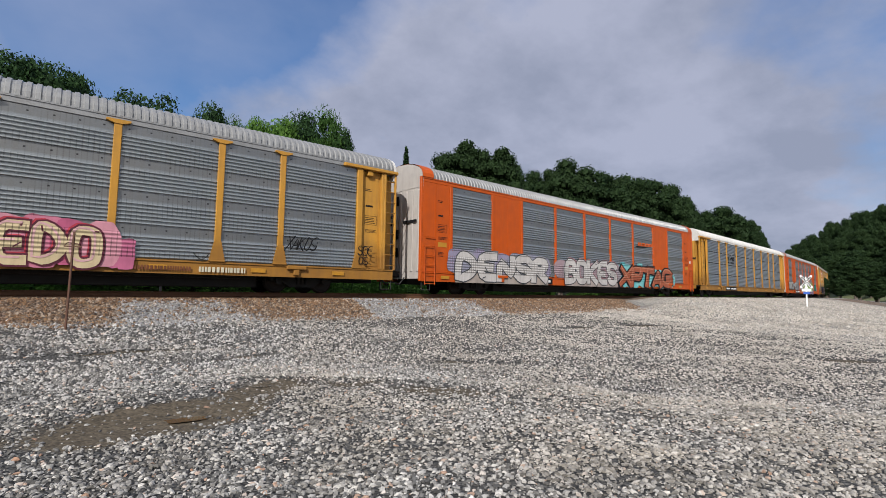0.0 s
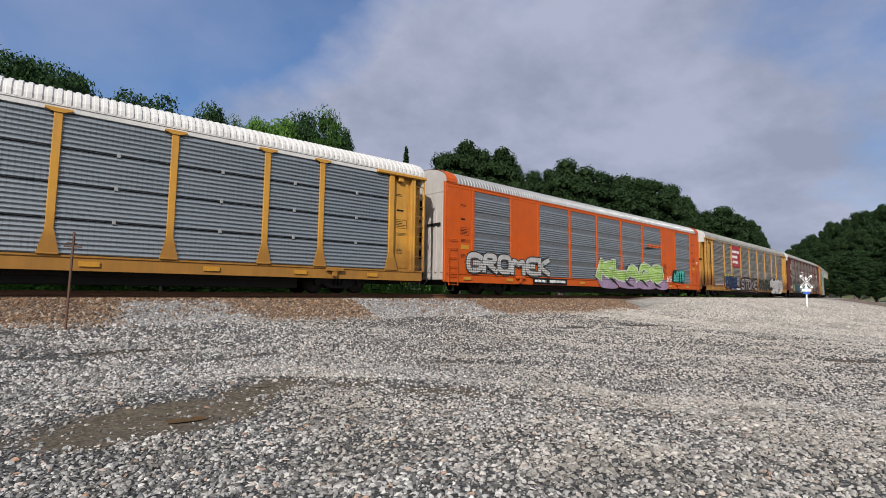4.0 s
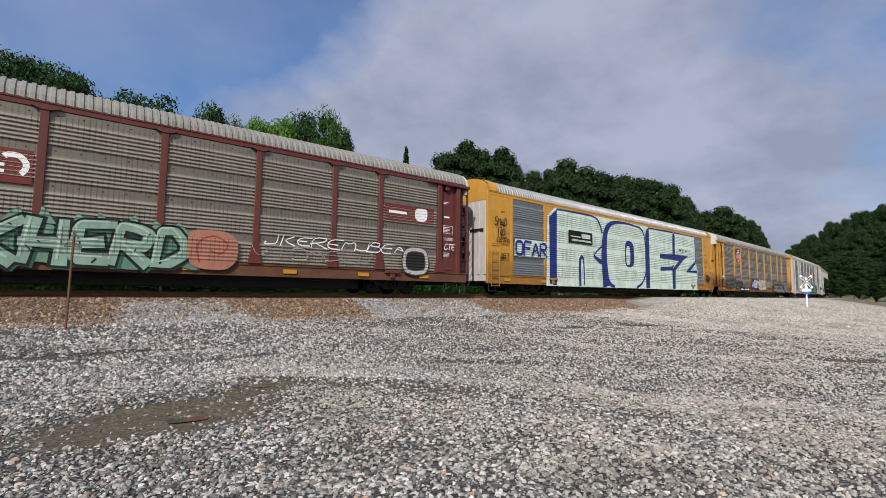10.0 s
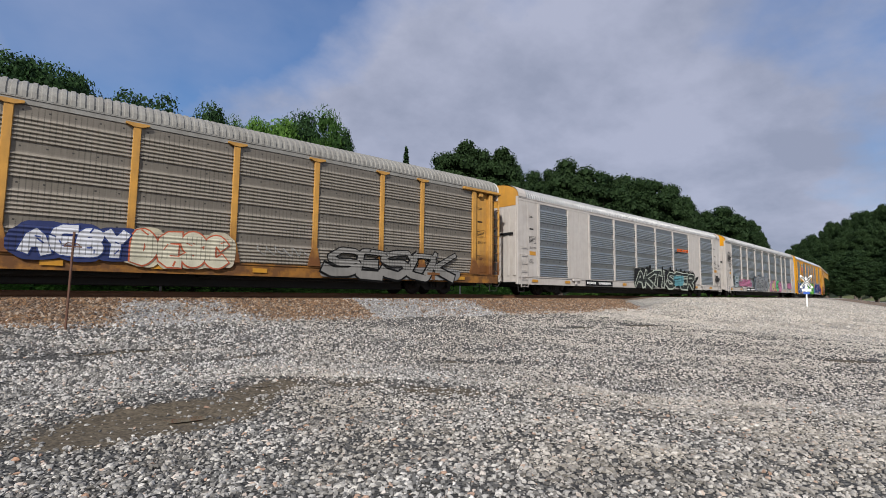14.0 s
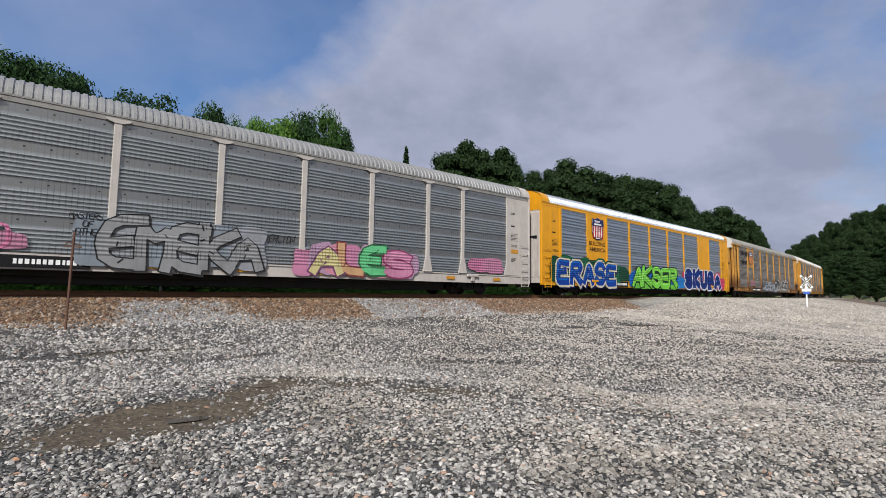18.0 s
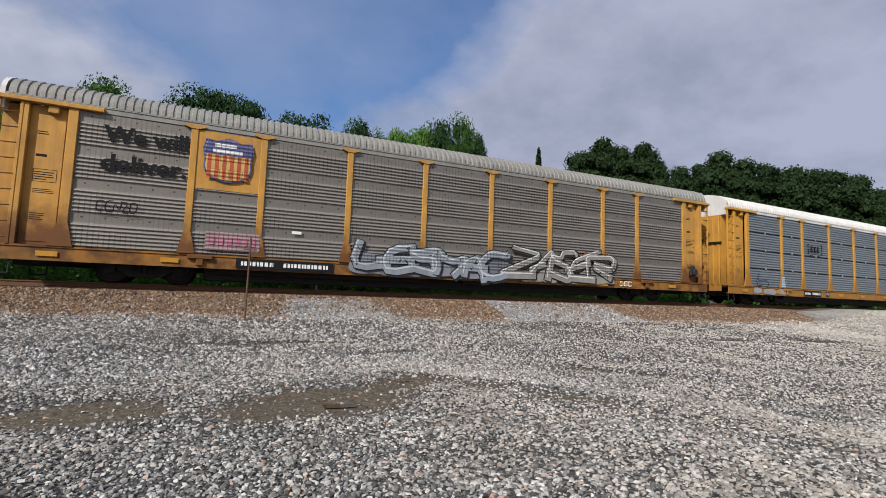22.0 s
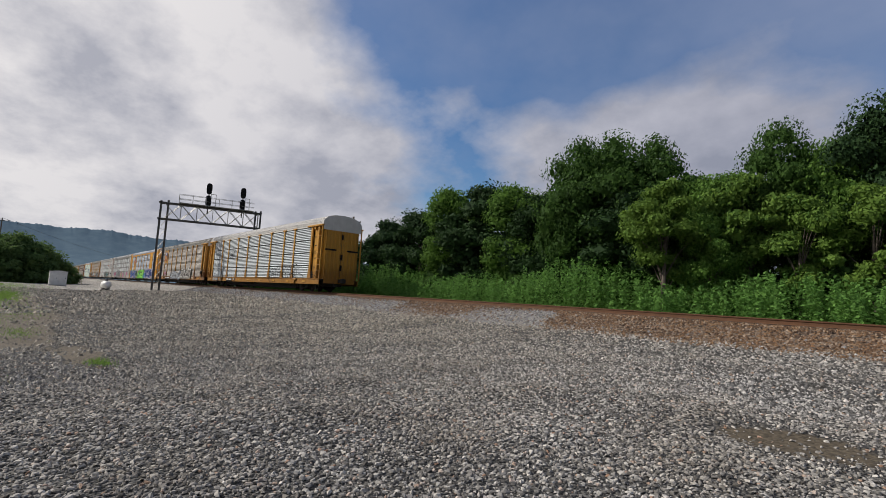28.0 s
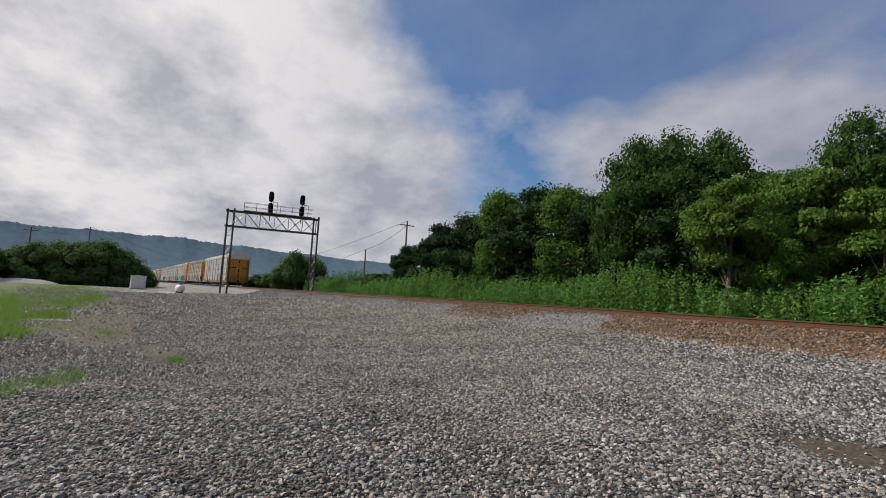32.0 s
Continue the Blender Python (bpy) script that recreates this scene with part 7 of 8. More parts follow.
piece(9, "EMEKA", -4.4, -0.1, 0.62, 2.15, (0.235, 0.238, 0.24), (0.022, 0.022, 0.024), 0.30, 0.026, (0.05, 0.05, 0.053), (0.05, -0.05), None, 0.15, 0.09, True, 0.18, seed=26, label="grey spray-painted letter with black outline")
tag(9, "MASTERS", -5.15, -4.4, 1.95, 2.12, INK, 0.02, 0.1, 0.02, 26)
tag(9, "OF", -4.85, -4.6, 1.74, 1.9, INK, 0.02, 0.1, 0.02, 27)
tag(9, "OTHER", -5.0, -4.4, 1.52, 1.69, INK, 0.02, 0.1, 0.02, 28)
tag(9, "ERLION", 0.2, 1.1, 1.7, 1.95, INK, 0.025, 0.2, 0.05, 29)
cloud(9, 1.2, 6.3, 0.60, 1.9, 8, [(0.46, 0.19, 0.30), (0.38, 0.24, 0.34), (0.50, 0.22, 0.28)], 27, 0.15, wave=0.4)
piece(9, "A", 1.7, 3.0, 0.6, 1.95, (0.52, 0.46, 0.22), (0.16, 0.06, 0.14), 0.32, 0.04, seed=45, label="cream spray-painted letter")
piece(9, "L", 2.8, 3.9, 0.65, 1.9, (0.50, 0.30, 0.16), (0.20, 0.05, 0.05), 0.3, 0.04, seed=46)
piece(9, "E", 3.7, 4.9, 0.65, 1.9, (0.12, 0.46, 0.20), (0.03, 0.12, 0.05), 0.32, 0.04, seed=47, label="green spray-painted letter")
piece(9, "S", 4.8, 6.1, 0.62, 1.8, (0.48, 0.20, 0.31), (0.24, 0.05, 0.12), 0.32, 0.04, seed=48, label="pink spray-painted letter")
cloud(9, 9.6, 11.4, 1.0, 1.85, 2, [(0.48, 0.17, 0.29), (0.42, 0.18, 0.28)], 28, 0.12)
tag(9, "RAKEF", -13.3, -12.3, 3.2, 3.95, INK, 0.06, 0.2, 0.08, 30)
ribbon(9, [(-13.3, 3.9), (-13.1, 2.9), (-12.9, 3.6), (-12.75, 2.85), (-12.6, 3.5), (-11.9, 3.85)], (0.05, 0.04, 0.05, 0.04, 0.05, 0.02), INK, 0.004)
tag(9, "O", -12.5, -12.1, 2.95, 3.3, INK, 0.04, 0.2, 0.05, 31)
# wagon 10
for i in range(9):
    a = -13.0 + i * 0.9
    part("graffiti_cloud", poly_mesh([(blob(np.random.default_rng(70 + i), a, a + 1.35, 0.7 + 0.1 * (i % 3), 2.12 - (0.0 if i < 7 else 0.3) + 0.1 * (i % 2), 24, 0.1), face(10) + 0.012 - 0.0008 * i)], spray(((0.010, 0.055, 0.03), (0.014, 0.11, 0.05))[i % 2]), "graffiti_cloud"), WAGONS[10])
piece(10, "ERASE", -12.45, -6.1, 0.52, 2.08, (0.006, 0.045, 0.26), (0.55, 0.50, 0.38), 0.40, 0.075, (0.008, 0.012, 0.06), (0.13, -0.14), (0.012, 0.11, 0.42), 0.05, 0.035, False, 0.06, seed=32, label="blue spray-painted letter edged in cream", flare=0.12)
for i in range(8):
    a = -4.4 + i * 1.03
    part("graffiti_cloud", poly_mesh([(blob(np.random.default_rng(80 + i), a, a + 1.4, 0.55, 1.55 + 0.5 * math.sin(0.45 * i + 0.2), 24, 0.12), face(10) + 0.012 - 0.0008 * i)], spray(((0.012, 0.10, 0.38), (0.02, 0.17, 0.46))[i % 2]), "graffiti_cloud"), WAGONS[10])
piece(10, "AKSER", -3.95, 2.75, 0.56, 2.18, (0.15, 0.50, 0.05), (0.008, 0.02, 0.01), 0.40, 0.05, (0.01, 0.03, 0.012), (0.08, -0.08), (0.30, 0.66, 0.14), 0.12, 0.06, False, 0.12, seed=33, label="bright green spray-painted letter with dark outline", flare=0.25)
for i in range(7):
    part("paint_drop", poly_mesh([(blob(np.random.default_rng(60 + i), -4.0 + i * 0.95, -2.7 + i * 0.95, 0.50, 0.86, 18, 0.12), face(10) - 0.0005 * i)], spray((0.13, 0.44, 0.05)), "paint_drop"), WAGONS[10])
for i in range(9):
    a = 3.7 + i * 0.95
    part("graffiti_cloud", poly_mesh([(blob(np.random.default_rng(90 + i), a, a + 1.25, 0.6, 1.85 + 0.25 * math.sin(2.1 * i), 24, 0.12), face(10) + 0.012 - 0.0008 * i)], spray(((0.50, 0.045, 0.11), (0.58, 0.09, 0.17))[i % 2]), "graffiti_cloud"), WAGONS[10])
piece(10, "SKUBA", 4.15, 11.55, 0.50, 2.25, (0.005, 0.026, 0.16), (0.62, 0.62, 0.64), 0.56, 0.07, (0.006, 0.012, 0.06), (0.10, -0.07), None, 0.0, 0.012, True, 0.05, seed=34, label="blue spray-painted letter edged in white", flare=0.0)
shield(10, -8.85, -7.5, 3.35, 4.7)
for i, (w, x1) in enumerate((("BUILDING", -7.28), ("AMERICA", -7.33))):
    part("lettering", text_mesh(w, 1.78, 0.25, INK, 0.004), WAGONS[10], "black lettering on the yellow panel", Matrix.Translation((-9.07, -HALF - 0.03, 2.98 - i * 0.36)))
# wagon 11
for w, z, wd in (("We will", 3.98, 2.16), ("deliver.", 3.16, 2.16)):
    part("lettering", text_mesh(w, wd, 0.5, INK, 0.035), WAGONS[11], "faded black lettering on the louvres", Matrix.Translation((-11.3, face(11) + 0.03, z)))
plate(11, -8.9, -7.1, 2.95, 4.74, YELLOW_OLD, "sign_panel", -HALF - 0.04, label="yellow panel with a faded shield emblem")
shield(11, -8.75, -7.3, 3.2, 4.6, True)
cloud(11, -3.8, 2.1, 0.56, 1.45, 8, [(0.20, 0.21, 0.235), (0.14, 0.145, 0.165)], 33, 0.18)
piece(11, "LESMAC", -3.75, 2.1, 0.62, 1.72, (0.24, 0.265, 0.30), (0.012, 0.012, 0.014), 0.29, 0.020, (0.03, 0.03, 0.034), (0.07, -0.06), (0.48, 0.50, 0.52), 0.3, 0.15, True, 0.24, seed=35, label="silver spray-painted letter with black outline", cuts=2)
cloud(11, 2.2, 7.4, 0.60, 1.35, 7, [(0.27, 0.25, 0.225), (0.20, 0.185, 0.165)], 34, 0.25, 0.0, 0.4)
piece(11, "ZASER", 2.15, 7.4, 0.72, 2.02, (0.25, 0.238, 0.218), (0.016, 0.015, 0.014), 0.25, 0.020, (0.03, 0.028, 0.026), (0.06, -0.05), (0.62, 0.61, 0.59), 0.45, 0.16, False, 0.26, seed=36, label="pale silver spray-painted letter with black outline", flare=0.4, cuts=2)
flames(11, 6.0, 7.2, 1.92, 3, (0.30, 0.10, 0.03), 5, 0.16)
plate(11, 5.1, 7.3, 0.60, 0.90, YELLOW_CLEAN, "sill_panel", -HALF - 0.052, label="yellow patch with a dark red mark")
for x in (5.85, 6.11, 6.37):
    plate(11, x, x + 0.17, 0.66, 0.80, spray((0.22, 0.03, 0.015)), "mark_bar", -HALF - 0.058)
tag(11, "DOC", 7.98, 8.66, 0.64, 0.83, PALE, 0.035, 0.1, 0.04, 61, -HALF - 0.06)
part("graffiti_wash", poly_mesh([([(-8.5, 1.1), (-6.95, 1.1), (-6.95, 1.66), (-8.5, 1.66)], face(11) + 0.02)], spray((0.33, 0.22, 0.23)), "graffiti_wash"), WAGONS[11], "faded pink spray paint")
word_bars(11, -8.4, -7.0, 1.24, 1.54, spray((0.42, 0.16, 0.22)), seed=77, step=0.9)
tag(11, "CENZO", -11.3, -10.3, 2.0, 2.3, INK, 0.03, 0.1, 0.03, 37)
plate(11, -6.0, -5.7, 1.78, 1.87, PALE, "sticker", face(11) + 0.04)
# wagon 12
for x in (-6.28, -5.95, -5.63):
    plate(12, x, x + 0.28, 3.12, 3.21, INK, "emblem_bar", face(12) + 0.03)
    plate(12, x + 0.03, x + 0.25, 3.36, 3.45, INK, "emblem_bar", face(12) + 0.03)
    plate(12, x + 0.06, x + 0.18, 3.21, 3.36, INK, "emblem_bar", face(12) + 0.03)
for x, tip in ((-6.53, 0.14), (-5.11, -0.07)):
    plate(12, x, x + 0.07, 3.02, 3.58, INK, "bracket_bar", face(12) + 0.03)
    for z in (3.02, 3.51):
        plate(12, x + min(tip, 0), x + 0.07 + max(tip - 0.07, 0), z, z + 0.07, INK, "bracket_bar", face(12) + 0.027)
for x in (-6.29, -6.15, -5.55, -5.41):
    plate(12, x, x + 0.09, 2.89, 2.95, INK, "emblem_dot", face(12) + 0.03)
plate(12, -4.73, -4.40, 0.62, 0.88, INK, "mark_plate", -HALF - 0.056)
part("lettering", text_mesh("R1", 0.22, 0.15, PALE, 0.004), WAGONS[12], "white lettering on a black plate", Matrix.Translation((-4.675, -HALF - 0.062, 0.675)))
# grey primer on the sill, a post's foot and the first panels
PRIMER = spray((0.30, 0.30, 0.31))
for x0, x1, z0, z1 in ((-11.6, -10.9, 0.60, 0.90), (-10.75, -9.6, 0.58, 0.88), (-9.5, -8.72, 0.60, 0.90)):
    part("primer_patch", poly_mesh([(blob(np.random.default_rng(int(-x0 * 10)), x0, x1, z0, z1, 20, 0.08), -HALF - 0.054)], PRIMER, "primer_patch"), WAGONS[12])
part("primer_patch", poly_mesh([([(-9.23, 1.0), (-8.77, 1.0), (-8.91, 1.6), (-9.09, 1.6)], -HALF - 0.098)], spray((0.36, 0.44, 0.50)), "primer_patch"), WAGONS[12])
for ln in ([(-11.45, 1.2), (-11.2, 1.66), (-11.3, 1.25), (-11.42, 1.0)], [(-11.25, 1.28), (-10.55, 1.30), (-10.38, 1.08), (-10.6, 0.98)], [(-11.3, 1.0), (-10.93, 1.06), (-11.2, 0.98)]):
    ribbon(12, ln, [0.035] * len(ln), spray((0.03, 0.04, 0.09)), 0.002, "tag_line")
for x0, x1, z0, z1 in ((4.8, 5.9, 0.9, 1.75), (6.0, 7.2, 1.0, 1.9), (7.7, 8.8, 0.95, 1.9), (8.9, 10.0, 0.95, 2.05)):
    cx, w = (x0 + x1) / 2, x1 - x0
    for pts in ([(x0, z0), (x0 + 0.05 * w, z1 - 0.2), (cx, z1), (x1, z1 - 0.15), (x1 - 0.1 * w, z0 + 0.05)], [(cx - 0.2 * w, z0), (cx - 0.2 * w, z1 - 0.35), (cx + 0.15 * w, z1 - 0.3), (cx + 0.18 * w, z0 + 0.02)], [(x0 + 0.1 * w, z0 + 0.35), (x1 - 0.15 * w, z0 + 0.45)]):
        ribbon(12, pts, [0.055] * len(pts), INK, 0.002, "tag_line")
for pts in ([(4.6, 1.35), (4.4, 0.9), (4.9, 0.58)], [(7.35, 1.0), (7.4, 0.62)], [(10.3, 1.3), (11.0, 1.2), (11.3, 0.85)]):
    ribbon(12, pts, [0.05] * len(pts), INK, 0.002, "tag_line")
tag(12, "GEW", 12.35, 13.2, 1.02, 1.42, INK, 0.045, 0.2, 0.05, 40)


# ---- signals, signs, poles and small things by the track ----
GALV = plain("galvanised_steel", (0.34, 0.34, 0.33), 0.5, 0.6, 0.35)
DULL = plain("dark_signal_steel", (0.085, 0.080, 0.075), 0.6, 0.4, 0.4)
TIMBER = plain("weathered_pole_timber", (0.115, 0.090, 0.070), 0.9, 0, 0.5, 3.0, 0.5)
SIGN_WHITE = plain("sign_white", (0.78, 0.78, 0.76), 0.45, 0, 0.15)
SIGN_BLUE = plain("sign_blue", (0.03, 0.10, 0.42), 0.45, 0, 0.15)
TANK = plain("white_tank_paint", (0.70, 0.70, 0.67), 0.4, 0, 0.3)
WIRE = plain("wire", (0.03, 0.03, 0.035), 0.6)
RUSTY = plain("rusted_rod", (0.14, 0.07, 0.045), 0.85, 0.2, 0.5, 8.0)


def build_gantry():
    """A signal bridge over the line: two lattice legs, a truss, a railed walkway and two signal masts."""
    a, b = Vector((-61.0, 9.3, 0)), Vector((-58.7, 18.8, 0))
    span, turn = (b - a).length, math.atan2(b.y - a.y, b.x - a.x)
    za, zb = ground_at(a.x, a.y), ground_at(b.x, b.y)
    root = tagged(new("signal_gantry"), "grey steel lattice signal bridge spanning the railway", "signal gantry")
    root.matrix_basis = Matrix.Translation((a.x, a.y, 0)) @ Matrix.Rotation(turn, 4, "Z")
    z0, z1 = 8.55, 10.35
    for x, base in ((0.0, za), (span, zb)):
        leg = part("leg", Geo().box(x - 0.42, x - 0.22, -0.45, -0.25, base - 0.2, z1 + 0.2).box(x + 0.22, x + 0.42, 0.25, 0.45, base - 0.2, z1 + 0.4).mesh("leg", DULL), root)
        n = 7
        for i in range(n):
            lo, hi = base + (z0 - base) * i / n, base + (z0 - base) * (i + 1) / n
            part("brace", Geo().tube((x - 0.32, -0.35, lo), (x + 0.32, 0.35, hi), 0.03, None, 5).tube((x - 0.32, -0.35, hi), (x + 0.32, 0.35, hi), 0.025, None, 5).mesh("brace", GALV), leg)
    for y in (-0.38, 0.38):
        for z in (z0, z1):
            part("chord", Geo().box(-0.55, span + 0.35, y - 0.07, y + 0.07, z - 0.08, z + 0.08, 0.01).mesh("chord", DULL), root)
        n = 6
        for i in range(n):
            x0, x1 = span * i / n, span * (i + 1) / n
            part("truss_brace", Geo().tube((x0, y, z0), (x1, y, z1), 0.035, None, 5).tube((x0, y, z1), (x1, y, z0), 0.035, None, 5).tube((x1, y, z0), (x1, y, z1), 0.035, None, 5).mesh("truss_brace", GALV), root)
    part("walkway", Geo().box(1.4, span - 0.6, -1.0, -0.4, z1 + 0.08, z1 + 0.13).mesh("walkway", GALV), root)
    rail_y = (-1.0, -0.42)
    for y in rail_y:
        g = Geo()
        for z in (0.55, 1.05):
            g.tube((1.4, y, z1 + z), (span - 0.6, y, z1 + z), 0.022, None, 5)
        x = 1.4
        while x <= span - 0.55:
            g.tube((x, y, z1 + 0.1), (x, y, z1 + 1.05), 0.022, None, 5)
            x += 1.35
        part("walkway_railing", g.mesh("walkway_railing", GALV), root)
    for x in (4.3, 7.9):
        mast = part("signal_mast", Geo().tube((x, -0.7, z0 + 1.0), (x, -0.7, z1 + 2.5), 0.06, None, 8).mesh("signal_mast", DULL), root)
        part("ladder_frame", Geo().bend([(x + 0.25, -0.75, z1), (x + 0.25, -0.75, z1 + 1.5), (x + 0.75, -0.75, z1 + 1.5), (x + 0.75, -0.75, z1)], 0.035).mesh("ladder_frame", GALV), root)
        for z in (z1 + 0.55, z1 + 1.95):
            part("signal_head", Geo().prism([(x + 0.30 * math.copysign(abs(math.cos(t)) ** 0.6, math.cos(t)), z + 0.15 + 0.62 * math.copysign(abs(math.sin(t)) ** 0.6, math.sin(t))) for t in [2 * math.pi * i / 18 for i in range(18)]], "y", -0.86, -0.76).mesh("signal_head", INK), mast, "black oval signal backing")
            for dz in (-0.2, 0.15, 0.5):
                part("signal_hood", Geo().tube((x, -0.86, z + dz), (x, -1.1, z + dz), 0.11, 0.12, 10).mesh("signal_hood", INK), mast)


build_gantry()


def build_crossbuck():
    x, y = 42.9, 13.4
    z = ground_at(x, y)
    root = tagged(new("crossbuck_sign"), "white railway crossing crossbuck sign on a post", "road sign")
    root.matrix_basis = Matrix.Translation((x, y, z)) @ Matrix.Rotation(radians(-58), 4, "Z") @ Matrix.Scale(0.86, 4)
    part("post", Geo().box(-0.05, 0.05, -0.05, 0.05, -0.3, 2.55, 0.01).mesh("post", SIGN_WHITE), root)
    for s in (-1, 1):
        g = Geo().box(-0.68, 0.68, -0.012, 0.012, -0.09, 0.09, 0.004)
        part("blade", g.mesh("blade", SIGN_WHITE), root, "", Matrix.Translation((0, -0.07 - 0.014 * s, 2.12)) @ Matrix.Rotation(s * radians(52), 4, "Y"))
        g = Geo()
        for i in range(6):
            g.box(-0.52 + i * 0.09, -0.46 + i * 0.09, -0.004, 0, -0.06, 0.06)
            g.box(0.02 + i * 0.09, 0.08 + i * 0.09, -0.004, 0, -0.06, 0.06)
        part("blade_mark", g.mesh("blade_mark", INK), root, "", Matrix.Translation((0, -0.086 - 0.014 * s, 2.12)) @ Matrix.Rotation(s * radians(52), 4, "Y"))
    part("notice_plate", Geo().box(-0.34, 0.34, -0.075, -0.055, 1.28, 1.52, 0.004).mesh("notice_plate", SIGN_WHITE), root)
    part("contact_plate", Geo().box(-0.24, 0.24, -0.075, -0.055, 1.05, 1.25, 0.004).mesh("contact_plate", SIGN_BLUE), root, "small blue notice plate")
    part("number_tab", Geo().box(-0.12, 0.12, -0.075, -0.055, 1.54, 1.68, 0.004).mesh("number_tab", SIGN_WHITE), root)


build_crossbuck()


def build_rod():
    """The rusty rod with a small plate beside the ballast."""
    x, y = -0.36, 13.35
    z = ground_at(x, y)
    root = tagged(new("marker_rod"), "thin rusty steel rod with a small bracket, standing in gravel", "marker post")
    root.matrix_basis = Matrix.Translation((x, y, z)) @ Matrix.Rotation(radians(0.6), 4, "Y")
    part("rod", Geo().box(-0.024, 0.024, -0.012, 0.012, -0.2, 2.12, 0.004).box(-0.012, 0.012, -0.024, 0.012, -0.2, 2.1, 0.004).mesh("rod", RUSTY), root)
    part("bracket", Geo().box(-0.16, 0.16, -0.02, 0.0, 1.78, 1.81, 0.003).bend([(-0.16, 0, 1.8), (-0.1, 0, 1.88), (0.08, 0, 1.86), (0.15, 0, 1.78)], 0.012).mesh("bracket", RUSTY), root)


build_rod()


def small_post(s, d, h, label, mat, name="marker_stake"):
    p, _ = on_track(s, d, 0)
    z = float(ground_z(s, d))
    root = tagged(new(name), label, "marker post")
    root.matrix_basis = Matrix.Translation((p.x, p.y, z))
    part("stake", Geo().box(-0.04, 0.04, -0.02, 0.02, -0.1, h, 0.006).mesh("stake", mat), root)
    part("cap", Geo().box(-0.05, 0.05, -0.03, 0.03, h, h + 0.05, 0.006).mesh("cap", mat), root)


small_post(2.3, -2.6, 0.9, "short white marker stake behind the rails", SIGN_WHITE)
small_post(17.3, -2.7, 0.9, "short white marker stake behind the rails", SIGN_WHITE)
small_post(-2.4, -3.0, 1.0, "short white marker stake among the weeds", SIGN_WHITE)


def build_tank():
    x, y = -59.6, 4.7
    z = ground_at(x, y)
    root = tagged(new("propane_tank"), "white propane tank with a small dome, standing on gravel", "tank")
    root.matrix_basis = Matrix.Translation((x, y, z)) @ Matrix.Rotation(radians(5), 4, "Z")
    prof = [(0.40 * math.cos(t), (-0.45 if t < 0 else 0.45) + 0.40 * math.sin(t)) for t in np.linspace(-math.pi / 2, math.pi / 2, 15)]
    part("vessel", Geo().lathe(prof, 24, "x", (0, 0, 0.52)).mesh("vessel", TANK, True), root)
    part("dome", Geo().lathe([(0.13, 0.88), (0.13, 1.04), (0.09, 1.1), (0.0, 1.11)], 14, "z").mesh("dome", DULL, True), root)
    for k in (-0.35, 0.35):
        part("foot", Geo().box(k - 0.06, k + 0.06, -0.28, 0.28, -0.05, 0.22, 0.01).mesh("foot", DULL), root)


build_tank()


def build_heap():
    """A long low heap of crushed stone at the far edge of the lot."""
    rng = np.random.default_rng(14)
    g, n, m = Geo(), 36, 10
    for i in range(n):
        t = i / (n - 1)
        high = 1.0 * math.sin(math.pi * t) ** 0.6 * (0.8 + 0.2 * math.sin(9 * t)) + rng.uniform(-0.05, 0.05)
        for j in range(m):
            u = j / (m - 1) * 2 - 1
            g.v.append(((t - 0.5) * 15, u * 2.6 + rng.uniform(-0.1, 0.1), max(-0.3, high * (1 - abs(u) ** 1.3) - 0.12 + rng.uniform(-0.07, 0.07))))
    g.f = [(i * m + j, (i + 1) * m + j, (i + 1) * m + j + 1, i * m + j + 1) for i in range(n - 1) for j in range(m - 1)]
    x, y = -86.0, -15.0
    ob = tagged(new("gravel_heap", g.mesh("gravel_heap", GREY_STONE, True)), "long low heap of grey crushed stone on the grass", "gravel heap")
    ob.matrix_basis = Matrix.Translation((x, y, ground_at(x, y))) @ Matrix.Rotation(radians(80), 4, "Z")


def build_slab():
    """A strip of old pale concrete sunk in the verge."""
    g = Geo()
    for i in range(2):
        g.box(i * 1.4 + 0.02, i * 1.4 + 1.36 - 0.2 * i, -0.16, 0.14 - 0.03 * i, -0.1, 0.015 + 0.008 * (i % 2), 0.012)
    x, y = -21.9, -4.5
    ob = tagged(new("concrete_strip", g.mesh("concrete_strip", plain("old_concrete", (0.46, 0.44, 0.40), 0.85, 0, 0.4, 2.0, 0.4))), "low strip of weathered pale concrete in the grass", "kerb", kind="structure")
    ob.matrix_basis = Matrix.Translation((x, y, ground_at(x, y) + 0.02)) @ Matrix.Rotation(radians(83), 4, "Z")


build_slab()


def build_cabinet():
    x, y = -75.5, 1.2
    z = ground_at(x, y)
    root = tagged(new("equipment_cabinet"), "white metal signal equipment cabinet beside the track", "cabinet")
    root.matrix_basis = Matrix.Translation((x, y, z)) @ Matrix.Rotation(radians(92), 4, "Z")
    part("body", Geo().box(-0.85, 0.85, -0.6, 0.6, 0.12, 1.72, 0.02).mesh("body", TANK), root)
    part("roof", Geo().prism([(-0.92, 1.72), (0.92, 1.72), (0.92, 1.76), (0, 1.86), (-0.92, 1.76)], "y", -0.66, 0.66).mesh("roof", TANK), root)
    part("plinth", Geo().box(-0.9, 0.9, -0.65, 0.65, -0.1, 0.12, 0.02).mesh("plinth", GALV), root)
    for k in (-0.43, 0.43):
        door = part("door", Geo().box(k - 0.38, k + 0.38, -0.63, -0.6, 0.22, 1.62, 0.008).mesh("door", TANK), root)
        part("handle", Geo().box(k + 0.25, k + 0.30, -0.66, -0.63, 0.85, 1.0, 0.005).mesh("handle", DULL), door)


build_cabinet()


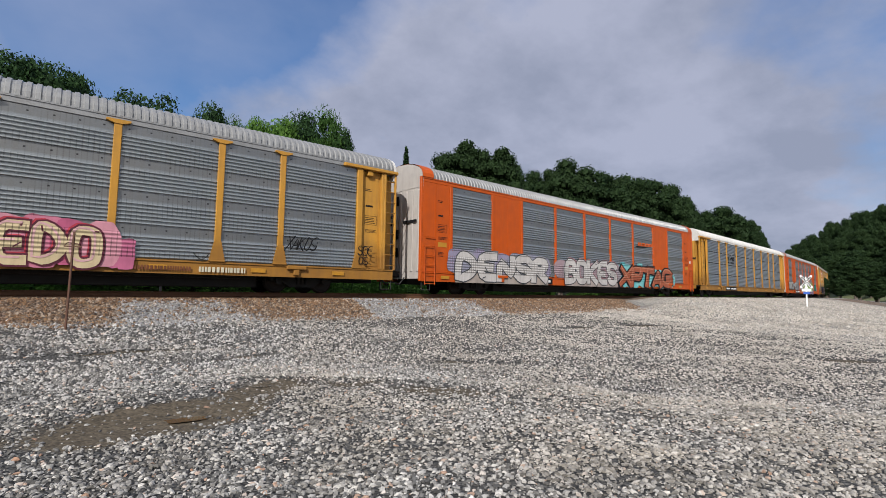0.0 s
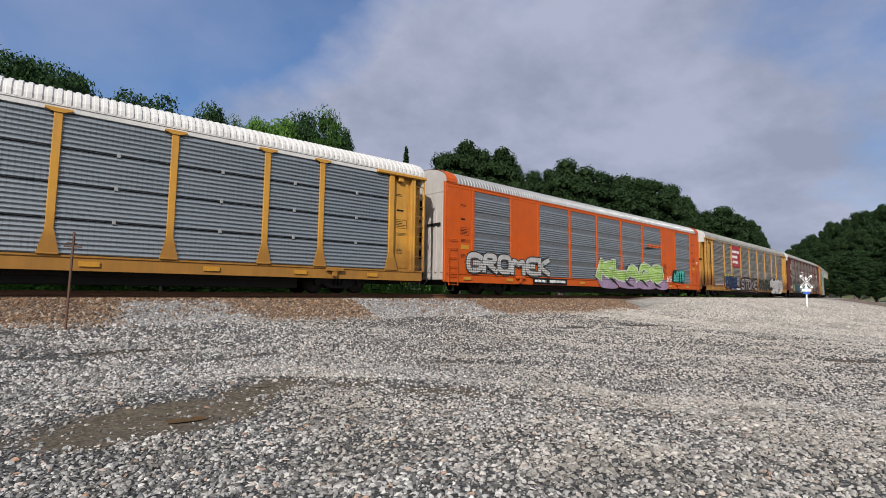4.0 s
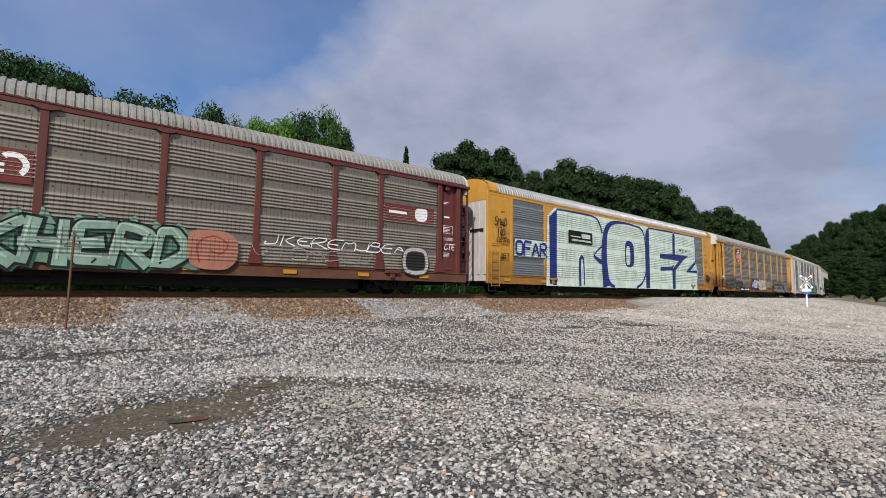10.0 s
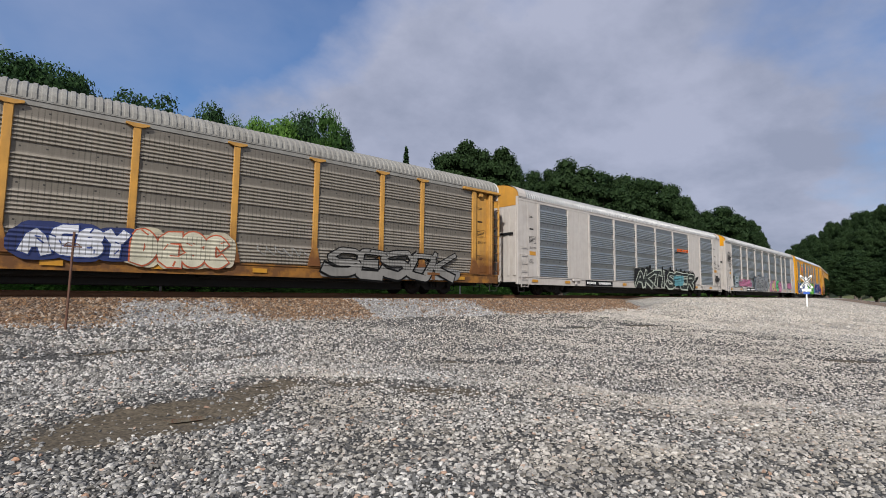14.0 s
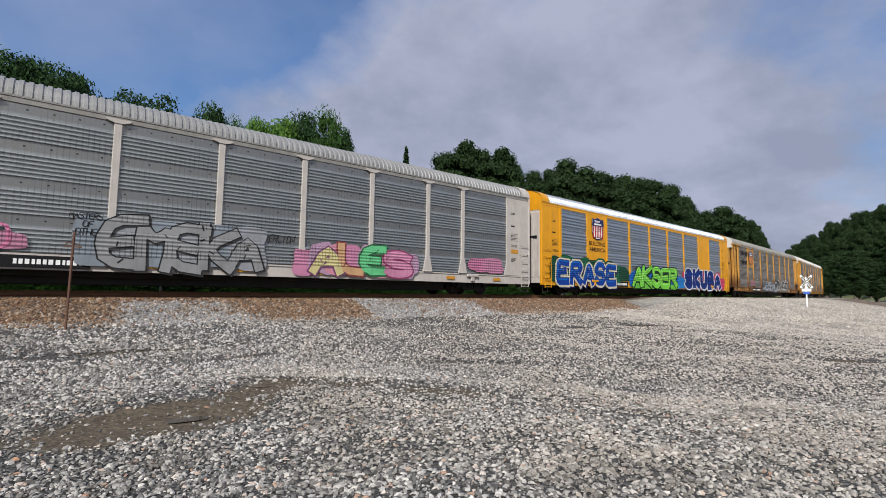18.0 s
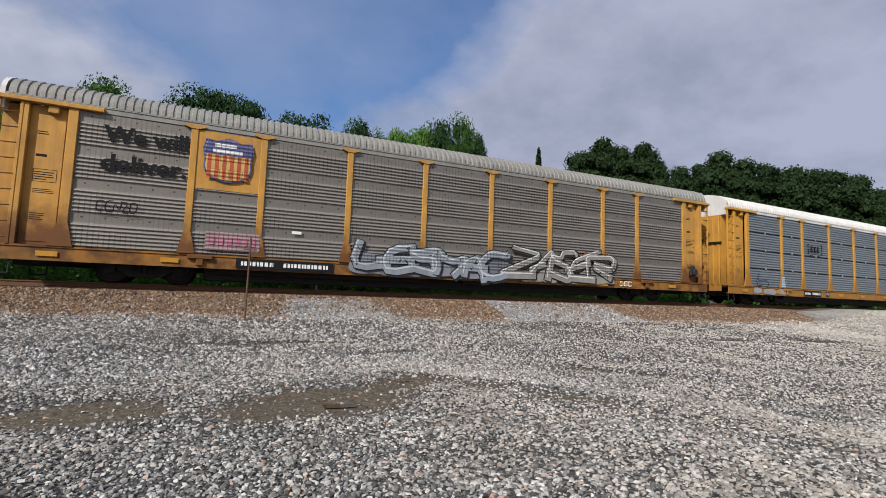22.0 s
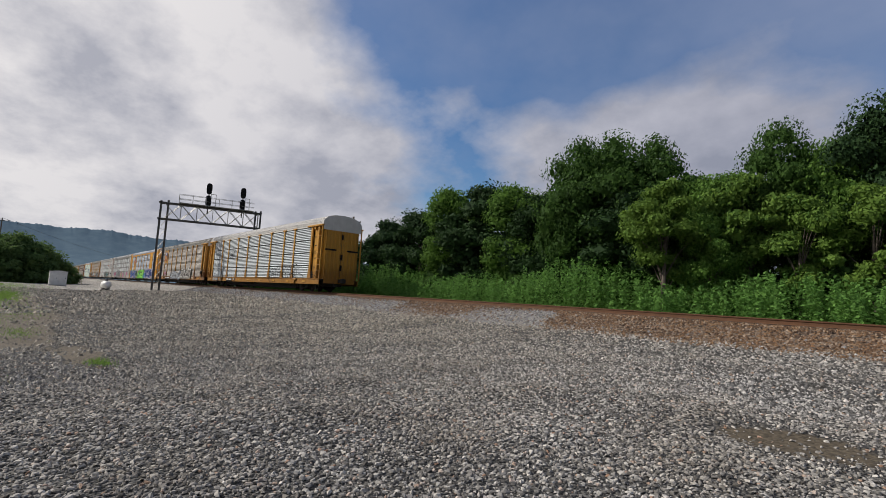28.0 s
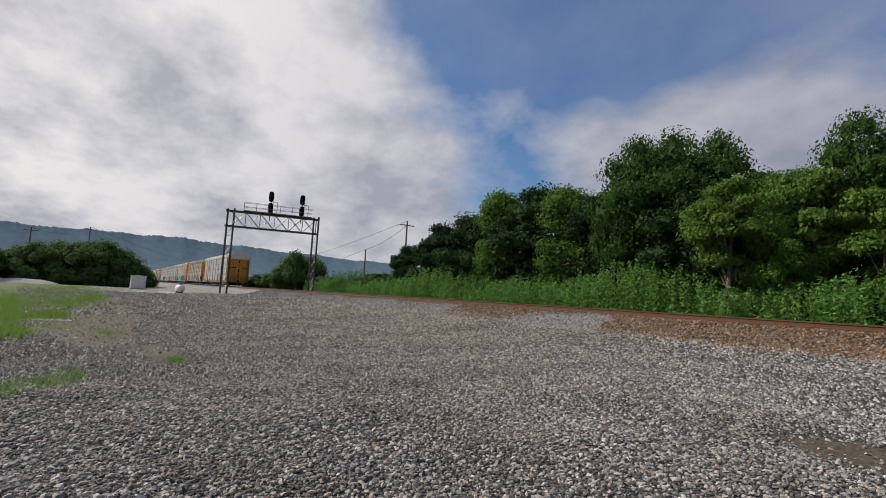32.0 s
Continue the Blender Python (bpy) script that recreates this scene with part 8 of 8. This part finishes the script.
def utility_pole(az, r, top, label, arm=True):
    a = radians(az)
    x, y = -r * math.sin(a), r * math.cos(a) - 0.6
    z = ground_at(x, y)
    root = tagged(new("utility_pole"), label, "utility pole", "utility poles")
    root.matrix_basis = Matrix.Translation((x, y, z))
    h = top - z
    part("pole", Geo().tube((0, 0, -0.5), (0, 0, h), 0.17, 0.11, 10).mesh("pole", TIMBER), root)
    if arm:
        part("crossarm", Geo().box(-0.06, 0.06, -1.2, 1.2, h - 0.7, h - 0.58, 0.01).mesh("crossarm", TIMBER), root)
        for k in (-1.1, -0.4, 0.4, 1.1):
            part("insulator", Geo().lathe([(0.0, 0), (0.05, 0), (0.07, 0.06), (0.04, 0.12), (0.0, 0.14)], 8, "z", (0, k, h - 0.58)).mesh("insulator", GALV), root)
    return Vector((x, y, top))


tops = [utility_pole(61.2, 70, 12.4, "tall timber utility pole with a crossarm"), utility_pole(65.85, 85, 9.2, "timber utility pole standing above the shrubs", False),
        utility_pole(97.3, 130, 11.2, "distant timber utility pole with a crossarm"), utility_pole(93.0, 150, 14.2, "distant timber utility pole over the trees")]


def wire(a, b, sag):
    g, n = Geo(), 12
    pts = [a.lerp(b, i / n) - Vector((0, 0, sag * 4 * (i / n) * (1 - i / n))) for i in range(n + 1)]
    g.bend([tuple(p) for p in pts], 0.03, 4)
    tagged(new("overhead_wire", g.mesh("overhead_wire", WIRE)), "thin black overhead wire strung between poles", "wire", "overhead wires")


wire(tops[0], Vector((-260, 60, 14)), 2.0)
wire(tops[0] - Vector((0, 0, 0.6)), tops[1], 0.5)
wire(tops[1], Vector((-300, 70, 10)), 2.5)
wire(tops[2], tops[3], 1.5)
wire(tops[3], Vector((-320, 60, 12)), 3.0)


def build_puddle():
    m, nt, b = base_mat("muddy_water", 0.07)
    b.inputs["Base Color"].default_value = (0.06, 0.048, 0.034, 1)
    rng = np.random.default_rng(3)
    for x0, x1, y0, y1 in ((0.80, 1.36, 6.58, 6.84), (2.08, 2.40, 7.66, 7.84)):
        ring = blob(rng, x0, x1, y0, y1, 34, 0.14)
        z = min(float(lumps(np.array(u), np.array(v)) + ground_at(u, v)) for u, v in ring) + 0.02
        g = Geo()
        g.v = [(u, v, z) for u, v in ring]
        g.f = [tuple(range(len(ring)))]
        tagged(new("puddle", g.mesh("puddle", m, normals=False)), "shallow muddy puddle lying in a sandy hollow", "puddle", kind="structure")


build_puddle()


# ---- loose stone ----
def stone_mat(name, tones, dust=(0.37, 0.33, 0.275), rough=0.85, spread=False):
    """Broken stone of several tones; spread: trodden dust lies thicker towards the crossing road."""
    m, nt, b = base_mat(name, rough)
    rnd = nt.nodes.new("ShaderNodeNewGeometry").outputs["Random Per Island"]
    cr = nt.nodes.new("ShaderNodeValToRGB")
    other = math_node(nt, "FRACT", math_node(nt, "MULTIPLY", rnd, 37.7))
    nt.links.new(rnd, cr.inputs[0])
    els = cr.color_ramp.elements
    for i, (p, col) in enumerate(tones):
        e = els[i] if i < 2 else els.new(p)
        e.position, e.color = p, (*col, 1)
    co = coords(nt)
    damp = math_node(nt, "MULTIPLY", ramp(nt, noise_node(nt, co, 0.55, 3.0, 0.6), 0.50, 0.66), 0.32)
    c = mix(nt, ramp(nt, noise_node(nt, co, 55.0, 4.0, 0.6), 0.3, 0.75), mix(nt, 0.35, cr.outputs[0], (0.02, 0.02, 0.02)), cr.outputs[0])
    broad = noise_node(nt, co, 0.5, 4.0, 0.6)
    fac = math_node(nt, "MULTIPLY", ramp(nt, broad, 0.42, 0.68), 0.30)
    if spread:
        east = ramp(nt, math_node(nt, "ADD", node(nt, "ShaderNodeSeparateXYZ", i_0=co).outputs[0], math_node(nt, "MULTIPLY", math_node(nt, "SUBTRACT", broad, 0.5), 14.0)), 1.0, 15.0)
        west = ramp(nt, node(nt, "ShaderNodeSeparateXYZ", i_0=co).outputs[0], -4.0, -15.0)
        fac = math_node(nt, "ADD", fac, math_node(nt, "ADD", math_node(nt, "MULTIPLY", east, 0.58), math_node(nt, "MULTIPLY", west, 0.44)), True)
        other = math_node(nt, "ADD", other, math_node(nt, "MULTIPLY", math_node(nt, "SUBTRACT", 0.5, other), math_node(nt, "MULTIPLY", east, 0.65)))
    c = mix(nt, fac, c, mix(nt, other, tuple(0.30 * v for v in dust), tuple(1.65 * v for v in dust)))
    if spread:
        c = mix(nt, damp, c, (0.060, 0.049, 0.037))
        # browner stone on the west of the lot
        c = mix(nt, math_node(nt, "MULTIPLY", west, 0.5), c, mix(nt, 1.0, c, (0.96, 0.92, 0.78), "MULTIPLY"))
    nt.links.new(c, b.inputs["Base Color"])
    bump(nt, b, noise_node(nt, co, 90.0, 3.0), 0.3, 0.004)
    return m


STONE = stone_mat("crushed_stone", [(0.0, (0.040, 0.039, 0.037)), (1.0, (0.80, 0.77, 0.71)), (0.36, (0.175, 0.170, 0.161)), (0.72, (0.40, 0.385, 0.36)), (0.93, (0.62, 0.59, 0.54)), (0.965, (0.36, 0.20, 0.12))], (0.40, 0.355, 0.29), spread=True)
LOT_STONE = stone_mat("trodden_stone", [(0.0, (0.022, 0.0215, 0.02)), (1.0, (0.78, 0.755, 0.71)), (0.35, (0.135, 0.132, 0.127)), (0.72, (0.35, 0.34, 0.322)), (0.93, (0.59, 0.57, 0.53)), (0.965, (0.31, 0.20, 0.13))], (0.38, 0.342, 0.29), spread=True)
RUST_STONE = stone_mat("rusty_ballast", [(0.0, (0.034, 0.019, 0.010)), (1.0, (0.38, 0.30, 0.22)), (0.4, (0.130, 0.068, 0.030)), (0.75, (0.245, 0.140, 0.066)), (0.9, (0.30, 0.235, 0.175))], (0.165, 0.085, 0.038))
GREY_STONE = stone_mat("grey_ballast", [(0.0, (0.10, 0.10, 0.105)), (1.0, (0.55, 0.54, 0.52)), (0.5, (0.24, 0.24, 0.245)), (0.85, (0.38, 0.375, 0.36))], (0.22, 0.21, 0.20))
RING = np.arange(4) * math.pi / 2
GEM = np.concatenate([np.stack([1.25 * np.cos(RING), 1.25 * np.sin(RING), np.full(4, -0.6)], 1), np.stack([0.85 * np.cos(RING + 0.8), 0.85 * np.sin(RING + 0.8), np.full(4, 0.8)], 1)])
GEM_F = np.array([f for i in range(4) for f in ((i, (i + 1) % 4, 4 + i), (4 + i, (i + 1) % 4, 4 + (i + 1) % 4))] + [(4, 5, 6), (4, 6, 7)])


def stones(name, label, mat, rng, x, y, z, half, sink=0.28):
    """Angular broken stones with uneven facets, each lying flat or tipped."""
    n = len(x)
    c = GEM[None] * rng.uniform(0.45, 1.1, (n, 8, 3))
    c = c * (half[:, None, None] * rng.uniform(0.7, 1.35, (n, 1, 3)) * np.array([1.2, 0.92, 0.64]))
    a, t = rng.uniform(0, 6.283, n), rng.normal(0, 0.4, n)
    ca, sa, ct, st = np.cos(a)[:, None], np.sin(a)[:, None], np.cos(t)[:, None], np.sin(t)[:, None]
    u, v, w = c[:, :, 0], c[:, :, 1], c[:, :, 2]
    v, w = v * ct - w * st, v * st + w * ct
    u, v = u * ca - v * sa, u * sa + v * ca
    vert = np.stack([u + x[:, None], v + y[:, None], w + (z + half * (0.62 - sink))[:, None]], -1).reshape(-1, 3)
    f = (GEM_F[None] + (np.arange(n) * 8)[:, None, None]).reshape(-1, 3)
    tagged(new(name, array_mesh(name, vert, f, mat)), label, "gravel", kind="stuff")


PEAK = np.array([(-1, -1, -0.6), (1, -1, -0.6), (1, 1, -0.6), (-1, 1, -0.6), (0.2, -0.1, 1.0)], float)
PEAK_F = np.array([(0, 1, 4), (1, 2, 4), (2, 3, 4), (3, 0, 4)])


def chips(name, label, mat, rng, x, y, z, half):
    """Broken stones farther off, each a skewed low pyramid."""
    n = len(x)
    c = PEAK[None] * rng.uniform(0.55, 1.05, (n, 5, 3))
    c[:, 4, :2] += rng.uniform(-0.5, 0.5, (n, 2))
    c = c * (half[:, None, None] * rng.uniform(0.75, 1.3, (n, 1, 3)) * np.array([1.15, 0.95, 0.82]))
    a = rng.uniform(0, 6.283, n)
    ca, sa = np.cos(a)[:, None], np.sin(a)[:, None]
    u, v = c[:, :, 0] * ca - c[:, :, 1] * sa, c[:, :, 0] * sa + c[:, :, 1] * ca
    vert = np.stack([u + x[:, None], v + y[:, None], c[:, :, 2] + (z + half * 0.3)[:, None]], -1).reshape(-1, 3)
    f = (PEAK_F[None] + (np.arange(n) * 5)[:, None, None]).reshape(-1, 3)
    tagged(new(name, array_mesh(name, vert, f, mat)), label, "gravel", kind="stuff")


build_heap()


def field_height(x, y):
    """Ground heights for many places at once, and the distance from the track."""
    xf = np.array(x, float)
    for _ in range(3):
        h, yc = np.interp(xf, TRACK[:, 1], TRACK[:, 3]), np.interp(xf, TRACK[:, 1], TRACK[:, 2])
        d = (x - xf) * np.sin(h) - (y - yc) * np.cos(h)
        xf = x - d * np.sin(h)
    s = np.interp(xf, TRACK[:, 1], TRACK[:, 0])
    return ground_z(s, d) + lumps(x, y) * np.clip((d - 2.4) / 1.5, 0, 1), d


def spread_gravel():
    rng = np.random.default_rng(77)
    for name, count, r0, r1, h0, h1 in (("loose_gravel", 112000, 3.3, 9.0, 0.009, 0.029), ("outer_gravel", 205000, 8.8, 27.0, 0.014, 0.034), ("far_gravel", 56000, 26.0, 58.0, 0.03, 0.06), ("crossing_gravel", 46000, 26.0, 70.0, 0.03, 0.055)):
        r = np.sqrt(rng.uniform(r0 * r0, r1 * r1, count)) if r1 < 10 else r0 + (r1 - r0) * rng.uniform(0, 1, count) ** 1.3
        a0, a1 = (-86, 108) if r1 < 30 else (42, 98) if name == "far_gravel" else (-88, -38)
        a = np.radians(rng.uniform(a0, a1, count))
        x, y = -r * np.sin(a), r * np.cos(a) - 0.3
        z, d = field_height(x, y)
        worn = np.clip(np.sin(x * 0.43 + 0.5 * y) * np.sin(y * 0.9 - 0.2 * x + 1.0), 0, 1)
        keep = (d > 4.0) & (rng.uniform(0, 1, count) > 0.93 * np.clip(hollow(x, y) * 1.8 + rng.normal(0, 0.10, count), 0, 1)) & (rng.uniform(0, 1, count) > 0.22 * worn) & (rng.uniform(0, 1, count) > np.minimum(bare(x, y) * 1.2, 0.9))
        x, y, z = x[keep], y[keep], z[keep]
        half = h0 + (h1 - h0) * rng.uniform(0, 1, len(x)) ** 1.7
        if r1 > 10:
            # finer, trodden stone towards the crossing road
            half *= np.minimum(0.70 + np.hypot(x, y) / 22, 2.1) * (1 - 0.28 * smooth(2.0, 9.0, x))
        (stones if r1 < 10 else chips)(name, "loose crushed grey stone spread over the lot", STONE if r1 < 10 else LOT_STONE, rng, x, y, z, half)
    # the ground underfoot and behind
    r = np.concatenate([3.5 * np.sqrt(rng.uniform(0, 1, 26000)), np.sqrt(rng.uniform(3.3 ** 2, 11.0 ** 2, 90000))])
    a = rng.uniform(0, 6.283, len(r))
    keep = (r < 3.4) | (np.cos(a - 0.19) < -0.12)
    x, y, r = (-r * np.sin(a))[keep], (r * np.cos(a) - 0.3)[keep], r[keep]
    z, d = field_height(x, y)
    half = (0.014 + 0.026 * rng.uniform(0, 1, len(x)) ** 1.7) * np.where(r > 3.4, 1.3, 1.0)
    chips("underfoot_gravel", "loose crushed grey stone underfoot on the lot", STONE, rng, x, y, z, half)
    for name, label, mat, count, sel in (("rusty_ballast", "rust-stained angular ballast along the rails", RUST_STONE, 52000, 0), ("grey_ballast", "fresh grey angular ballast on the bank", GREY_STONE, 42000, 1)):
        s = rng.uniform(-60, 26, count)
        d = rng.uniform(1.25, 4.4, count)
        red = rusted(s, d)
        keep = (red + rng.normal(0, 0.2, count) > 0.45) if sel == 0 else (red + rng.normal(0, 0.2, count) <= 0.44)
        s, d = s[keep], d[keep]
        tx, ty, h = (np.interp(s, TRACK[:, 0], TRACK[:, k]) for k in (1, 2, 3))
        x, y = tx + d * np.sin(h), ty - d * np.cos(h)
        z = ground_z(s, d) + np.where(d > 2.4, lumps(x, y) * np.clip((d - 2.4) / 1.5, 0, 1), 0)
        chips(name, label, mat, rng, x, y, z, rng.uniform(0.026, 0.05, len(x)))


spread_gravel()


# ---- what moves ----
# play in the couplings, by wagon, in metres
SLACK = {0: -0.1, 1: -0.12, 3: -0.15, 4: -0.12, 7: 0.08, 8: 0.12, 9: 0.16, 10: -0.22, 11: -0.14}


def wagon_pose(k, t):
    """Where wagon k stands at t seconds: its two trucks ride on the track."""
    s = 0.00795 * t * t - 13.9915 * t + 325.70 + 13.7 - (12 - k) * PITCH + SLACK.get(k, 0.0)
    (a, _), (b, _) = on_track(s - 10.06), on_track(s + 10.06)
    h = math.atan2(b.y - a.y, b.x - a.x)
    m = (a + b) / 2
    return Matrix.Translation(m) @ Matrix.Rotation(h, 4, "Z")


def motions():
    for k, wagon in enumerate(WAGONS):
        walk(wagon, [(t, wagon_pose(k, t)) for t in range(33)])


motions()
